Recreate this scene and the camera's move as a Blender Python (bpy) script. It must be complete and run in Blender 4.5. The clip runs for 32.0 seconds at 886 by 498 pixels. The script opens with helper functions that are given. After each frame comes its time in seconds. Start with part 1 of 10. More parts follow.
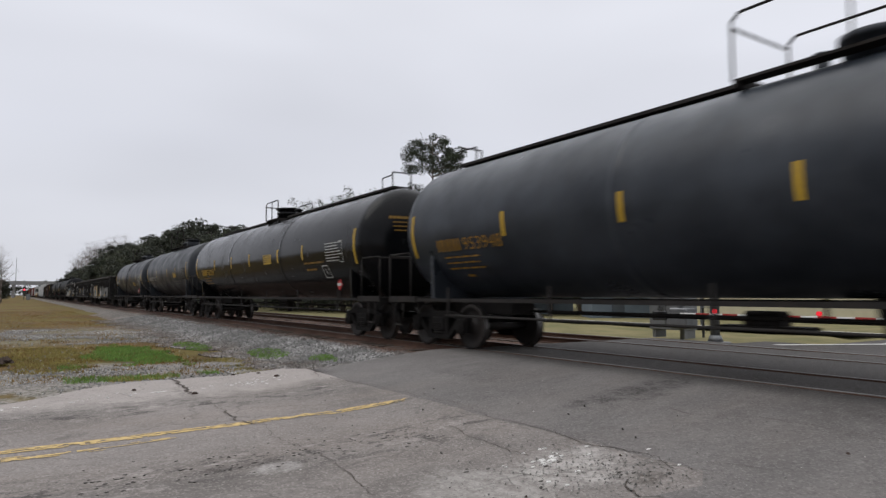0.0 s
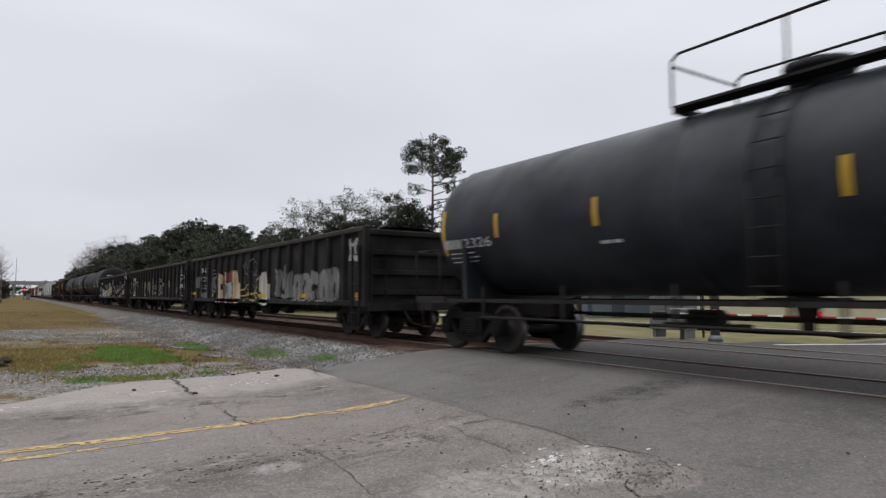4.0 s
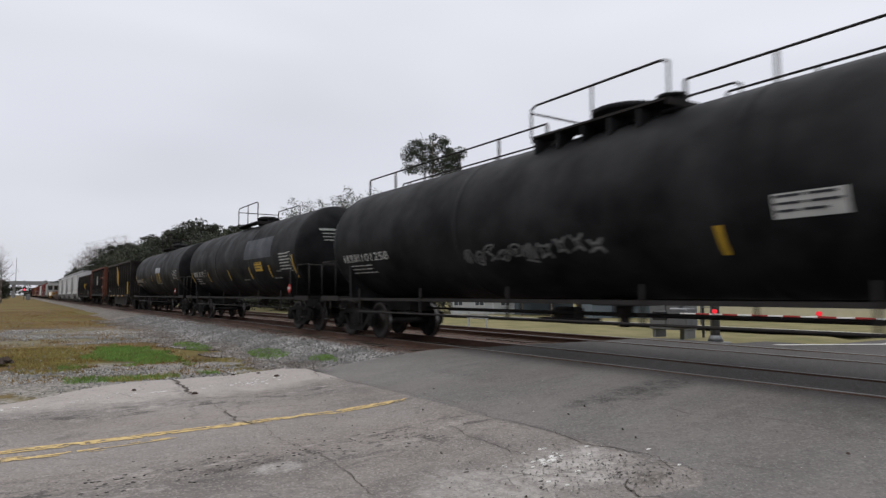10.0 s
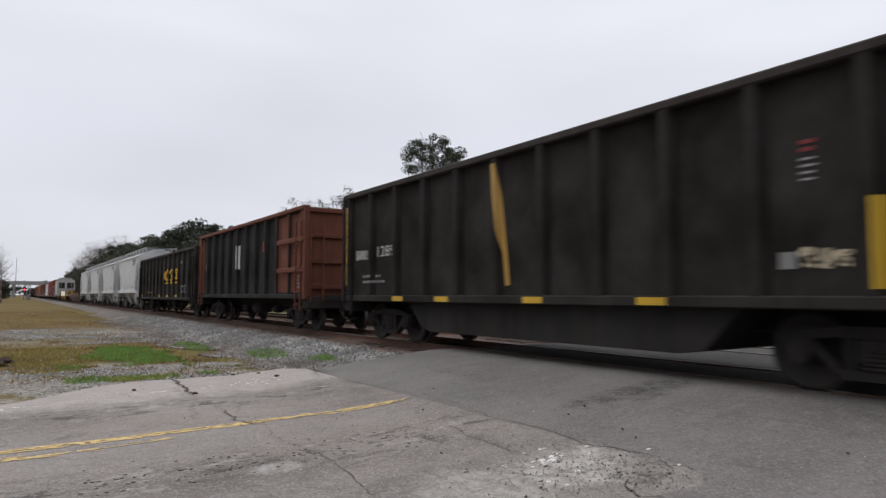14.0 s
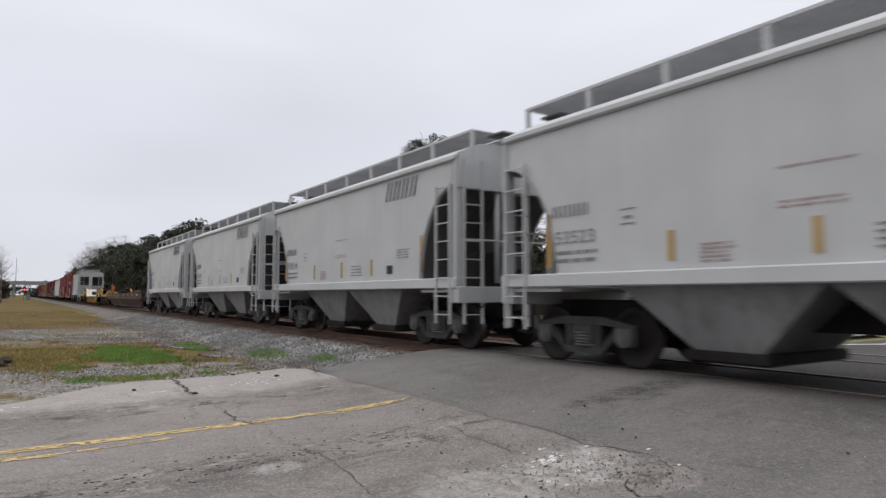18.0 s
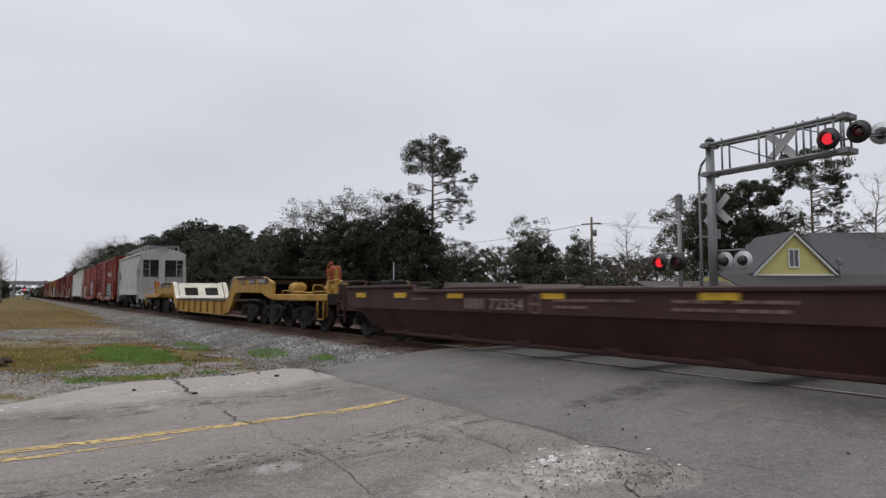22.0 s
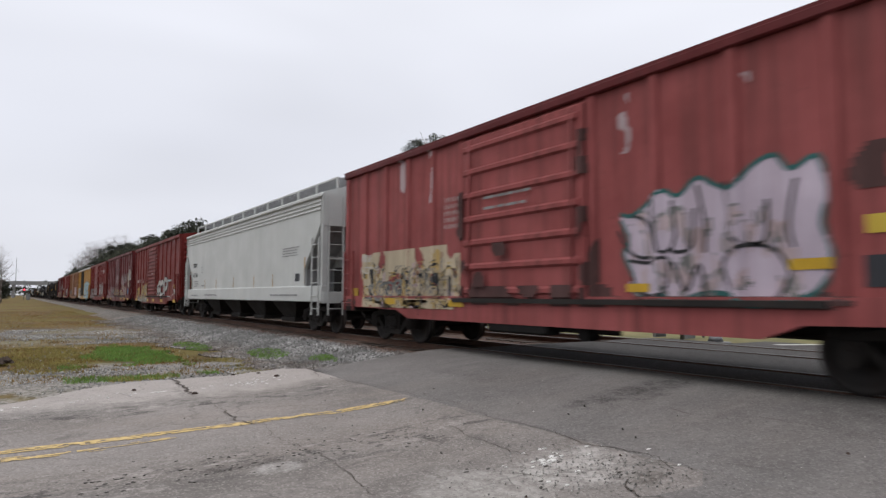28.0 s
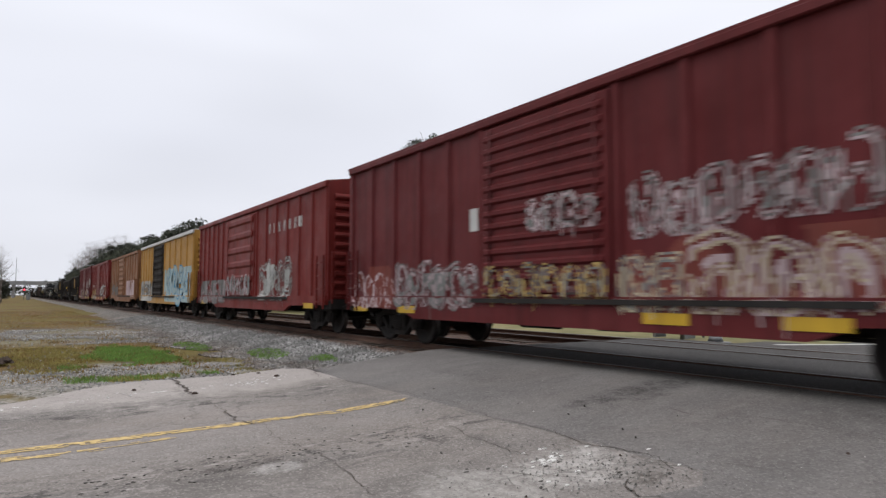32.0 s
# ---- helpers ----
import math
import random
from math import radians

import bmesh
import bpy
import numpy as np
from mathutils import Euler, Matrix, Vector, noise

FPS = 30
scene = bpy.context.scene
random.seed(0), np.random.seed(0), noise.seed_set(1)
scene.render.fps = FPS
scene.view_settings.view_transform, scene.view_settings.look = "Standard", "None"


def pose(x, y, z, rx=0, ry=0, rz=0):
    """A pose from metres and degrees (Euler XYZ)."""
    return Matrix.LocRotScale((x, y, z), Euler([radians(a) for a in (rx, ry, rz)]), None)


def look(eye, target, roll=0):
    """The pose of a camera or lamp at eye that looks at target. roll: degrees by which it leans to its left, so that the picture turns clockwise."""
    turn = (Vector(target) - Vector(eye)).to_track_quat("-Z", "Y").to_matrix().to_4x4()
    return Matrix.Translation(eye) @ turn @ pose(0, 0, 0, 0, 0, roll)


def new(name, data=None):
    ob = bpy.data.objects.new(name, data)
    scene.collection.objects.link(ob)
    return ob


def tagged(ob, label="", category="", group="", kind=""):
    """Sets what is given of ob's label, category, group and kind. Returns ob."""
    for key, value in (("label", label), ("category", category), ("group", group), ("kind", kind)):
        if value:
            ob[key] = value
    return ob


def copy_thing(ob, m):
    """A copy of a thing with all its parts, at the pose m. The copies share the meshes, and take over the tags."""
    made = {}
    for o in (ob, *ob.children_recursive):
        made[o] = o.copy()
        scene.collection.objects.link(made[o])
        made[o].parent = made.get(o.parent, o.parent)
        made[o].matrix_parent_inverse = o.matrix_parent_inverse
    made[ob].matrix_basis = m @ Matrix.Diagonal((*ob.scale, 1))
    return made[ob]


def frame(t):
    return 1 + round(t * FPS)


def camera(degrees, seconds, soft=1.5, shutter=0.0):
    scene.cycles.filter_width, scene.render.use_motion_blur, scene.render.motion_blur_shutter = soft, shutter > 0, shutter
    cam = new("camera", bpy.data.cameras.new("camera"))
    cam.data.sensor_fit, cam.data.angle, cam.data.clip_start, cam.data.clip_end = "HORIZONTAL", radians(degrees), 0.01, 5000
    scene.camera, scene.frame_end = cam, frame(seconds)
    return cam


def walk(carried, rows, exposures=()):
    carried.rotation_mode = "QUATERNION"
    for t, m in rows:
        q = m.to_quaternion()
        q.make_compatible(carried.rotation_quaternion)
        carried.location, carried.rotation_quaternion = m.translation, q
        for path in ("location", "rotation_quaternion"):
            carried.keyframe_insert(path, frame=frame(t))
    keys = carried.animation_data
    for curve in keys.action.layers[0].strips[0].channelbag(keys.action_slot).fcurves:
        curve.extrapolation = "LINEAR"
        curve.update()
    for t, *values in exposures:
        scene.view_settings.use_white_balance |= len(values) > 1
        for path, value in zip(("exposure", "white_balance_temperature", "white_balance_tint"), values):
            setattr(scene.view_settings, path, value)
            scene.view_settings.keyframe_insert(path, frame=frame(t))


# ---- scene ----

# ---- camera: held still beside a level crossing ----
cam = camera(69.0, 32.0, soft=1.4, shutter=0.3)
EYE = (0.0, -9.03, 1.15)
HEADING, PITCH = radians(33.52), radians(4.06)
AIM = (EYE[0] - math.cos(HEADING) * math.cos(PITCH), EYE[1] + math.sin(HEADING) * math.cos(PITCH), EYE[2] + math.sin(PITCH))
walk(cam, [(0.0, look(EYE, AIM)), (32.0, look(EYE, AIM))], exposures=[(0.0, 0.02), (6.0, 0.02), (9.0, 0.03), (12.0, 0.10), (18.0, 0.10), (21.6, -0.07), (25.2, -0.10), (28.5, 0.20), (30.0, 0.13), (31.2, 0.22), (32.0, 0.24)])

# ---- overcast daylight ----
world = bpy.data.worlds.new("overcast_sky")
scene.world = world
world.use_nodes = True


def nodes_of(tree):
    """A short way to add a node: add(type, inputs by name or index, settings)."""
    def add(kind, ins=None, operation=None, data_type=None, blend_type=None, feature=None):
        node = tree.nodes.new(kind)
        if operation:
            node.operation = operation
        if data_type:
            node.data_type = data_type
        if blend_type:
            node.blend_type = blend_type
        if feature:
            node.feature = feature
        for key, value in (ins or {}).items():
            if isinstance(value, bpy.types.NodeSocket):
                tree.links.new(value, node.inputs[key])
            else:
                node.inputs[key].default_value = value
        return node
    return add


def ramp(add, fac, stops):
    node = add("ShaderNodeValToRGB", {0: fac})
    while len(node.color_ramp.elements) < len(stops):
        node.color_ramp.elements.new(0.5)
    for element, (at, colour) in zip(node.color_ramp.elements, stops):
        element.position = at
        element.color = (*colour, 1) if len(colour) == 3 else colour
    return node.outputs[0]


def build_world():
    tree = world.node_tree
    tree.nodes.clear()
    add = nodes_of(tree)
    sky = add("ShaderNodeTexSky")
    sky.sky_type, sky.sun_disc, sky.sun_elevation, sky.sun_rotation = "NISHITA", False, radians(48), radians(204)
    sky.air_density, sky.dust_density = 1.5, 4.0
    way = add("ShaderNodeTexCoord").outputs["Generated"]
    up = add("ShaderNodeSeparateXYZ", {0: way}).outputs[2]
    # cloud deck: bright near the horizon, a greyer layer above it, brightest overhead
    deck = ramp(add, up, [(0.0, (0.71, 0.725, 0.79)), (0.10, (0.745, 0.763, 0.835)), (0.22, (0.72, 0.738, 0.815)), (0.45, (0.80, 0.815, 0.885)), (1.0, (1.0, 1.01, 1.04))])
    high = add("ShaderNodeMapRange", {0: up, 1: 0.42, 2: 1.0, 3: 1.0, 4: 2.1}).outputs[0]
    flat = add("ShaderNodeMapping", {"Vector": way, "Scale": (1.0, 1.0, 3.6)}).outputs[0]
    puffs = add("ShaderNodeTexNoise", {"Vector": flat, "Scale": 1.5, "Detail": 2.5, "Roughness": 0.42, "Distortion": 0.25}).outputs[0]
    cloud = add("ShaderNodeMapRange", {0: puffs, 1: 0.3, 2: 0.7, 3: 0.90, 4: 1.09}).outputs[0]
    m1 = add("ShaderNodeMath", {0: high, 1: cloud}, operation="MULTIPLY").outputs[0]
    m2 = add("ShaderNodeVectorMath", {0: deck, "Scale": m1}, operation="SCALE").outputs[0]
    a = add("ShaderNodeBackground", {0: m2, 1: 1.0})
    b = add("ShaderNodeBackground", {0: sky.outputs[0], 1: 0.05})
    both = add("ShaderNodeMixShader", {0: 0.06, 1: a.outputs[0], 2: b.outputs[0]})
    add("ShaderNodeOutputWorld", {0: both.outputs[0]})


build_world()
sun_data = bpy.data.lights.new("sun", "SUN")
sun_data.energy, sun_data.angle, sun_data.color = 0.7, radians(40), (1.0, 0.97, 0.93)
sun = new("sun", sun_data)
sun.matrix_world = look((0, 0, 40), (10, 22, 0))

# ---- mesh helpers ----


class Geo:
    """A growing list of corners and faces."""

    def __init__(self):
        self.v, self.f, self.smooth = [], [], []

    def face(self, points, smooth=False):
        n = len(self.v)
        self.v += points
        self.f.append(tuple(range(n, n + len(points))))
        self.smooth.append(smooth)

    def box(self, x0, y0, z0, x1, y1, z1):
        n = len(self.v)
        self.v += [(x0, y0, z0), (x1, y0, z0), (x1, y1, z0), (x0, y1, z0), (x0, y0, z1), (x1, y0, z1), (x1, y1, z1), (x0, y1, z1)]
        for q in ((3, 2, 1, 0), (4, 5, 6, 7), (0, 1, 5, 4), (1, 2, 6, 5), (2, 3, 7, 6), (3, 0, 4, 7)):
            self.f.append(tuple(n + i for i in q))
            self.smooth.append(False)
        return self

    def soft_box(self, x0, y0, z0, x1, y1, z1, c):
        """A box with chamfered edges, as an extruded octagon with bevelled ends along x."""
        def ring(x, e):
            a0, a1, b0, b1 = y0 + e, y1 - e, z0 + e, z1 - e
            return [(x, a0 + c, b0), (x, a1 - c, b0), (x, a1, b0 + c), (x, a1, b1 - c), (x, a1 - c, b1), (x, a0 + c, b1), (x, a0, b1 - c), (x, a0, b0 + c)]
        self.rings([ring(x0, c * 0.7), ring(x0 + c, 0), ring(x1 - c, 0), ring(x1, c * 0.7)])
        return self

    def rings(self, rings, caps=True, smooth=False):
        n, k = len(self.v), len(rings[0])
        for r in rings:
            self.v += r
        for i in range(len(rings) - 1):
            for j in range(k):
                a, b = n + i * k + j, n + i * k + (j + 1) % k
                self.f.append((a, b, b + k, a + k))
                self.smooth.append(smooth)
        if caps:
            self.f.append(tuple(range(n + k - 1, n - 1, -1)))
            last = n + (len(rings) - 1) * k
            self.f.append(tuple(range(last, last + k)))
            self.smooth += [False, False]
        return self

    def prism(self, poly, axis, a, b):
        """poly in the two other axes, drawn out along axis from a to b."""
        put = {"x": lambda p, s: (s, p[0], p[1]), "y": lambda p, s: (p[0], s, p[1]), "z": lambda p, s: (p[0], p[1], s)}[axis]
        return self.rings([[put(p, a) for p in poly], [put(p, b) for p in poly]])

    def cyl(self, p0, p1, r, n=12, r1=None, smooth=True):
        p0, p1 = Vector(p0), Vector(p1)
        way = (p1 - p0).normalized()
        side = way.orthogonal().normalized()
        other = way.cross(side)
        r1 = r if r1 is None else r1
        def ring(p, q):
            return [tuple(p + (side * math.cos(2 * math.pi * i / n) + other * math.sin(2 * math.pi * i / n)) * q) for i in range(n)]
        return self.rings([ring(p0, r), ring(p1, r1)], True, smooth)

    def tube(self, points, r, n=6):
        for p, q in zip(points, points[1:]):
            self.cyl(p, q, r, n)
        return self

    def lathe(self, profile, y, z, n=40, axis="x"):
        """profile: (along, radius) pairs turned round a line along axis."""
        rings = []
        for s, r in profile:
            ring = []
            for i in range(n):
                c, d = r * math.cos(2 * math.pi * i / n), r * math.sin(2 * math.pi * i / n)
                ring.append((s, y + c, z + d) if axis == "x" else ((y + c, s, z + d) if axis == "y" else (y + c, z + d, s)))
            rings.append(ring)
        return self.rings(rings, True, True)

    def mesh(self, name, material):
        data = bpy.data.meshes.new(name)
        data.from_pydata(self.v, [], self.f)
        data.polygons.foreach_set("use_smooth", self.smooth)
        if material:
            data.materials.append(material)
        data.update()
        return data


def part(name, geo, material, parent, label="", m=None):
    """Links geo (or a mesh that is shared) as one object under parent."""
    data = geo if isinstance(geo, bpy.types.Mesh) else geo.mesh(name, material)
    ob = new(name, data)
    ob.parent = parent
    if m is not None:
        ob.matrix_basis = m
    if label:
        ob["label"] = label
    return ob


def thing(name, label, category, group="", kind="", m=None):
    ob = new(name)
    ob.empty_display_size = 0.2
    if m is not None:
        ob.matrix_basis = m
    return tagged(ob, label, category, group, kind)


def solid(name, geo, material, label, category, group="", kind="", m=None):
    """A thing or a piece of the setting that is one mesh."""
    ob = part(name, geo, material, None, "", m)
    return tagged(ob, label, category, group, kind)


MESHES = {}


def shared(key, make, material):
    if key not in MESHES:
        MESHES[key] = make().mesh(key, material)
    return MESHES[key]


# ---- materials ----


def material(name):
    mat = bpy.data.materials.new(name)
    mat.use_nodes = True
    tree = mat.node_tree
    tree.nodes.clear()
    add = nodes_of(tree)
    return mat, tree, add


def finish(add, colour, rough, metal=0.0, bump=None, strength=0.3, distance=0.01, specular=0.5):
    ins = {"Base Color": colour, "Roughness": rough, "Metallic": metal, "Specular IOR Level": specular}
    if bump is not None:
        ins["Normal"] = add("ShaderNodeBump", {"Height": bump, "Strength": strength, "Distance": distance}).outputs[0]
    shader = add("ShaderNodeBsdfPrincipled", ins)
    add("ShaderNodeOutputMaterial", {0: shader.outputs[0]})


def mix(add, fac, a, b, blend="MIX"):
    node = add("ShaderNodeMix", {0: fac}, data_type="RGBA", blend_type=blend)
    for socket, value in ((6, a), (7, b)):
        if isinstance(value, bpy.types.NodeSocket):
            node.id_data.links.new(value, node.inputs[socket])
        else:
            node.inputs[socket].default_value = (*value, 1) if len(value) == 3 else value
    return node.outputs[2]


def fleck(add, where, scale, lo, hi, detail=4.0, rough=0.6, stretch=(1, 1, 1)):
    """Noise turned into a mask from 0 at lo to 1 at hi."""
    v = add("ShaderNodeMapping", {"Vector": where, "Scale": stretch}).outputs[0] if stretch != (1, 1, 1) else where
    n = add("ShaderNodeTexNoise", {"Vector": v, "Scale": scale, "Detail": detail, "Roughness": rough}).outputs[0]
    return add("ShaderNodeMapRange", {0: n, 1: lo, 2: hi}).outputs[0]


def paint(name, colour, dirt=(0.05, 0.04, 0.035), amount=0.5, rust=(0.12, 0.05, 0.03), rusty=0.25, rough=0.5, metal=0.0, fade=0.12, specular=0.22):
    """Old vehicle paint: faded in clouds, streaked downwards with dirt, chipped to rust."""
    mat, tree, add = material(name)
    where = add("ShaderNodeTexCoord").outputs["Object"]
    colour, dirt, rust = (tuple(0.8 * c for c in k) for k in (colour, dirt, rust))
    pale = tuple(min(1, c * (1 + fade) + fade * 0.06) for c in colour)
    dark = tuple(c * (1 - fade) for c in colour)
    c = mix(add, fleck(add, where, 0.7, 0.35, 0.65, 5), dark, pale)
    streaks = fleck(add, where, 1.0, 0.46, 0.74, 5, 0.65, (5.0, 5.0, 0.22))
    s = add("ShaderNodeMath", {0: streaks, 1: amount}, operation="MULTIPLY").outputs[0]
    c = mix(add, s, c, dirt)
    chips = fleck(add, where, 5.5, 0.64, 0.70, 6, 0.7)
    r = add("ShaderNodeMath", {0: chips, 1: rusty}, operation="MULTIPLY").outputs[0]
    c = mix(add, r, c, rust)
    grain = fleck(add, where, 40.0, 0.2, 0.8, 2)
    uneven = fleck(add, where, 1.1, 0.3, 0.7, 3)
    h = mix(add, 0.75, grain, uneven)
    ro = add("ShaderNodeMapRange", {0: uneven, 1: 0.0, 2: 1.0, 3: rough - 0.1, 4: min(1.0, rough + 0.14)}).outputs[0]
    finish(add, c, ro, metal, h, 0.25, 0.012, specular)
    return mat


def plain(name, colour, rough=0.6, metal=0.0, vary=0.12, scale=8.0, bump=0.15):
    mat, tree, add = material(name)
    where = add("ShaderNodeTexCoord").outputs["Object"]
    n = fleck(add, where, scale, 0.3, 0.7, 5)
    c = mix(add, n, tuple(x * (1 - vary) for x in colour), tuple(min(1, x * (1 + vary)) for x in colour))
    finish(add, c, rough, metal, fleck(add, where, scale * 6, 0.2, 0.8, 3), bump, 0.01)
    return mat


def glow(name, colour, strength):
    mat, tree, add = material(name)
    shader = add("ShaderNodeEmission", {0: (*colour, 1), 1: strength})
    add("ShaderNodeOutputMaterial", {0: shader.outputs[0]})
    return mat


STEEL_DARK = paint("grimy_truck_steel", (0.017, 0.015, 0.014), (0.045, 0.034, 0.027), 0.45, (0.06, 0.03, 0.02), 0.2, rough=0.8, specular=0.15)
TRUCK_SOOT = paint("sooty_truck_steel", (0.0085, 0.0078, 0.0074), (0.020, 0.016, 0.013), 0.45, (0.04, 0.022, 0.015), 0.2, rough=0.85, specular=0.10)
STEEL_WHEEL = paint("wheel_steel", (0.016, 0.013, 0.012), (0.045, 0.028, 0.02), 0.4, (0.06, 0.03, 0.02), 0.3, rough=0.7, specular=0.3)
STEEL_BRIGHT = plain("polished_rail_head", (0.13, 0.125, 0.12), 0.45, 1.0, 0.2, 3.0, 0.05)
STEEL_RUST = paint("rusty_rail_web", (0.085, 0.045, 0.03), (0.04, 0.03, 0.025), 0.4, rusty=0.4, rough=0.85)
TREAD = plain("worn_wheel_tread", (0.16, 0.155, 0.15), 0.45, 1.0, 0.2, 6.0, 0.05)
TANK_BLACK = paint("black_tank_paint", (0.0040, 0.0043, 0.0050), (0.009, 0.0085, 0.0085), 0.4, (0.02, 0.014, 0.011), 0.05, rough=0.17, fade=0.04, specular=0.13)
TANK_GREY = paint("weathered_black_tank_paint", (0.0150, 0.0200, 0.0280), (0.022, 0.0235, 0.025), 0.4, (0.04, 0.03, 0.02), 0.06, rough=0.36, fade=0.25, specular=0.26)
TANK_SATIN = paint("satin_black_tank_paint", (0.0175, 0.0208, 0.0265), (0.025, 0.0255, 0.0265), 0.4, (0.03, 0.02, 0.015), 0.06, rough=0.40, fade=0.25, specular=0.14)
TANK_DULL = paint("dull_black_tank_paint", (0.0072, 0.0074, 0.0086), (0.012, 0.011, 0.011), 0.4, (0.02, 0.015, 0.012), 0.05, rough=0.55, fade=0.25, specular=0.05)
PATCH_GREY = paint("grey_touch_up_paint", (0.018, 0.022, 0.030), (0.02, 0.02, 0.02), 0.2, rusty=0.0, rough=0.5)
GOND_BLACK = paint("black_gondola_paint", (0.0112, 0.0102, 0.0096), (0.024, 0.020, 0.017), 0.5, (0.05, 0.025, 0.015), 0.15, rough=0.75, fade=0.25, specular=0.10)
GOND_BROWN = paint("sooty_brown_gondola_paint", (0.0155, 0.0128, 0.0110), (0.026, 0.021, 0.018), 0.6, (0.05, 0.03, 0.02), 0.15, rough=0.8, fade=0.25, specular=0.08)
GOND_RUST = paint("rusted_red_gondola_paint", (0.13, 0.040, 0.022), (0.05, 0.025, 0.018), 0.6, rusty=0.5, rough=0.8)
RIM_BROWN = paint("worn_brown_top_rail", (0.026, 0.020, 0.018), (0.07, 0.06, 0.055), 0.5, rusty=0.4, rough=0.8)
HOPPER_GREY = paint("light_grey_hopper_paint", (0.495, 0.50, 0.50), (0.34, 0.32, 0.30), 0.14, (0.25, 0.16, 0.10), 0.06, 0.5, fade=0.05)
HOPPER_OLD = paint("aged_grey_hopper_paint", (0.39, 0.40, 0.395), (0.25, 0.23, 0.20), 0.30, (0.20, 0.11, 0.07), 0.2, 0.55, fade=0.08)
HOPPER_WHITE = paint("white_hopper_paint", (0.505, 0.515, 0.50), (0.35, 0.33, 0.30), 0.16, (0.2, 0.12, 0.08), 0.08, 0.5, fade=0.05)
GRATING = paint("galvanised_walkway", (0.13, 0.135, 0.145), (0.1, 0.1, 0.1), 0.3, rusty=0.1, rough=0.6, metal=0.4)
WELL_BROWN = paint("brown_well_car_paint", (0.040, 0.0125, 0.0120), (0.026, 0.012, 0.011), 0.6, (0.10, 0.06, 0.05), 0.2, 0.55)
FLAT_YELLOW = paint("yellow_heavy_flat_paint", (0.36, 0.205, 0.034), (0.085, 0.040, 0.014), 0.75, (0.09, 0.035, 0.014), 0.95, 0.6, fade=0.2)
FLAT_CREAM = paint("scuffed_cream_paint", (0.70, 0.66, 0.56), (0.3, 0.24, 0.16), 0.45, (0.16, 0.08, 0.04), 0.4, 0.55)
DECK_DARK = paint("oily_steel_deck", (0.026, 0.019, 0.016), (0.05, 0.036, 0.028), 0.5, rusty=0.4, rough=0.7)
BOX_ORANGE = paint("orange_red_boxcar_paint", (0.165, 0.018, 0.012), (0.10, 0.03, 0.02), 0.45, (0.08, 0.03, 0.02), 0.35, 0.5, fade=0.10, specular=0.12)
BOX_PINK = paint("sun_faded_red_boxcar_paint", (0.268, 0.068, 0.066), (0.095, 0.036, 0.032), 0.75, (0.085, 0.04, 0.03), 0.55, 0.6, fade=0.14, specular=0.12)
BOX_RED = paint("red_oxide_boxcar_paint", (0.150, 0.0180, 0.0150), (0.062, 0.014, 0.012), 0.55, (0.06, 0.03, 0.025), 0.3, 0.5, fade=0.10, specular=0.12)
BOX_MAROON = paint("maroon_boxcar_paint", (0.104, 0.0135, 0.0145), (0.042, 0.010, 0.010), 0.55, (0.05, 0.03, 0.025), 0.3, 0.5, fade=0.12, specular=0.12)
BOX_YELLOW = paint("yellow_boxcar_paint", (0.37, 0.19, 0.032), (0.2, 0.12, 0.05), 0.55, (0.10, 0.05, 0.03), 0.4, 0.55)
BOX_TAN = paint("ochre_boxcar_paint", (0.20, 0.085, 0.035), (0.1, 0.05, 0.03), 0.5, (0.08, 0.04, 0.03), 0.4, 0.6)
MARK_WHITE = paint("chalky_white_lettering", (0.50, 0.50, 0.48), (0.16, 0.15, 0.14), 0.6, (0.10, 0.09, 0.08), 0.5, 0.7)
MARK_PALE = paint("faded_white_lettering", (0.22, 0.22, 0.215), (0.06, 0.055, 0.05), 0.7, (0.05, 0.045, 0.04), 0.5, 0.7)
MARK_YELLOW = paint("yellow_lettering", (0.50, 0.30, 0.03), (0.15, 0.09, 0.03), 0.5, (0.1, 0.06, 0.03), 0.4, 0.6)
MARK_GOLD = paint("dull_gold_lettering", (0.26, 0.14, 0.02), (0.08, 0.05, 0.02), 0.5, (0.05, 0.035, 0.02), 0.5, 0.6)
MARK_BLACK = paint("black_lettering", (0.022, 0.024, 0.03), (0.06, 0.06, 0.06), 0.3, rusty=0.0, rough=0.6)
MARK_GREY = paint("grey_stencilling", (0.20, 0.20, 0.205), (0.3, 0.29, 0.28), 0.3, rusty=0.0, rough=0.6)
STRIPE_YELLOW = paint("reflective_yellow_tape", (0.50, 0.31, 0.022), (0.20, 0.12, 0.03), 0.45, (0.15, 0.1, 0.04), 0.3, 0.4)
STRIPE_OLD = paint("weathered_ochre_tape", (0.42, 0.25, 0.06), (0.15, 0.1, 0.05), 0.5, (0.15, 0.1, 0.04), 0.3, 0.5)
SIGN_RED = paint("red_placard", (0.50, 0.03, 0.03), (0.3, 0.1, 0.08), 0.3, rusty=0.1, rough=0.5)
TRUCK_WORN = paint("worn_bare_truck_steel", (0.115, 0.112, 0.110), (0.04, 0.034, 0.03), 0.7, (0.06, 0.03, 0.02), 0.3, 0.6)
WALK_MESH = paint("pale_walkway_mesh", (0.235, 0.238, 0.245), (0.12, 0.12, 0.12), 0.3, rusty=0.05, rough=0.7)
MARK_TAN = paint("dirty_cream_lettering", (0.30, 0.23, 0.18), (0.10, 0.06, 0.05), 0.6, (0.06, 0.03, 0.025), 0.5, 0.7)
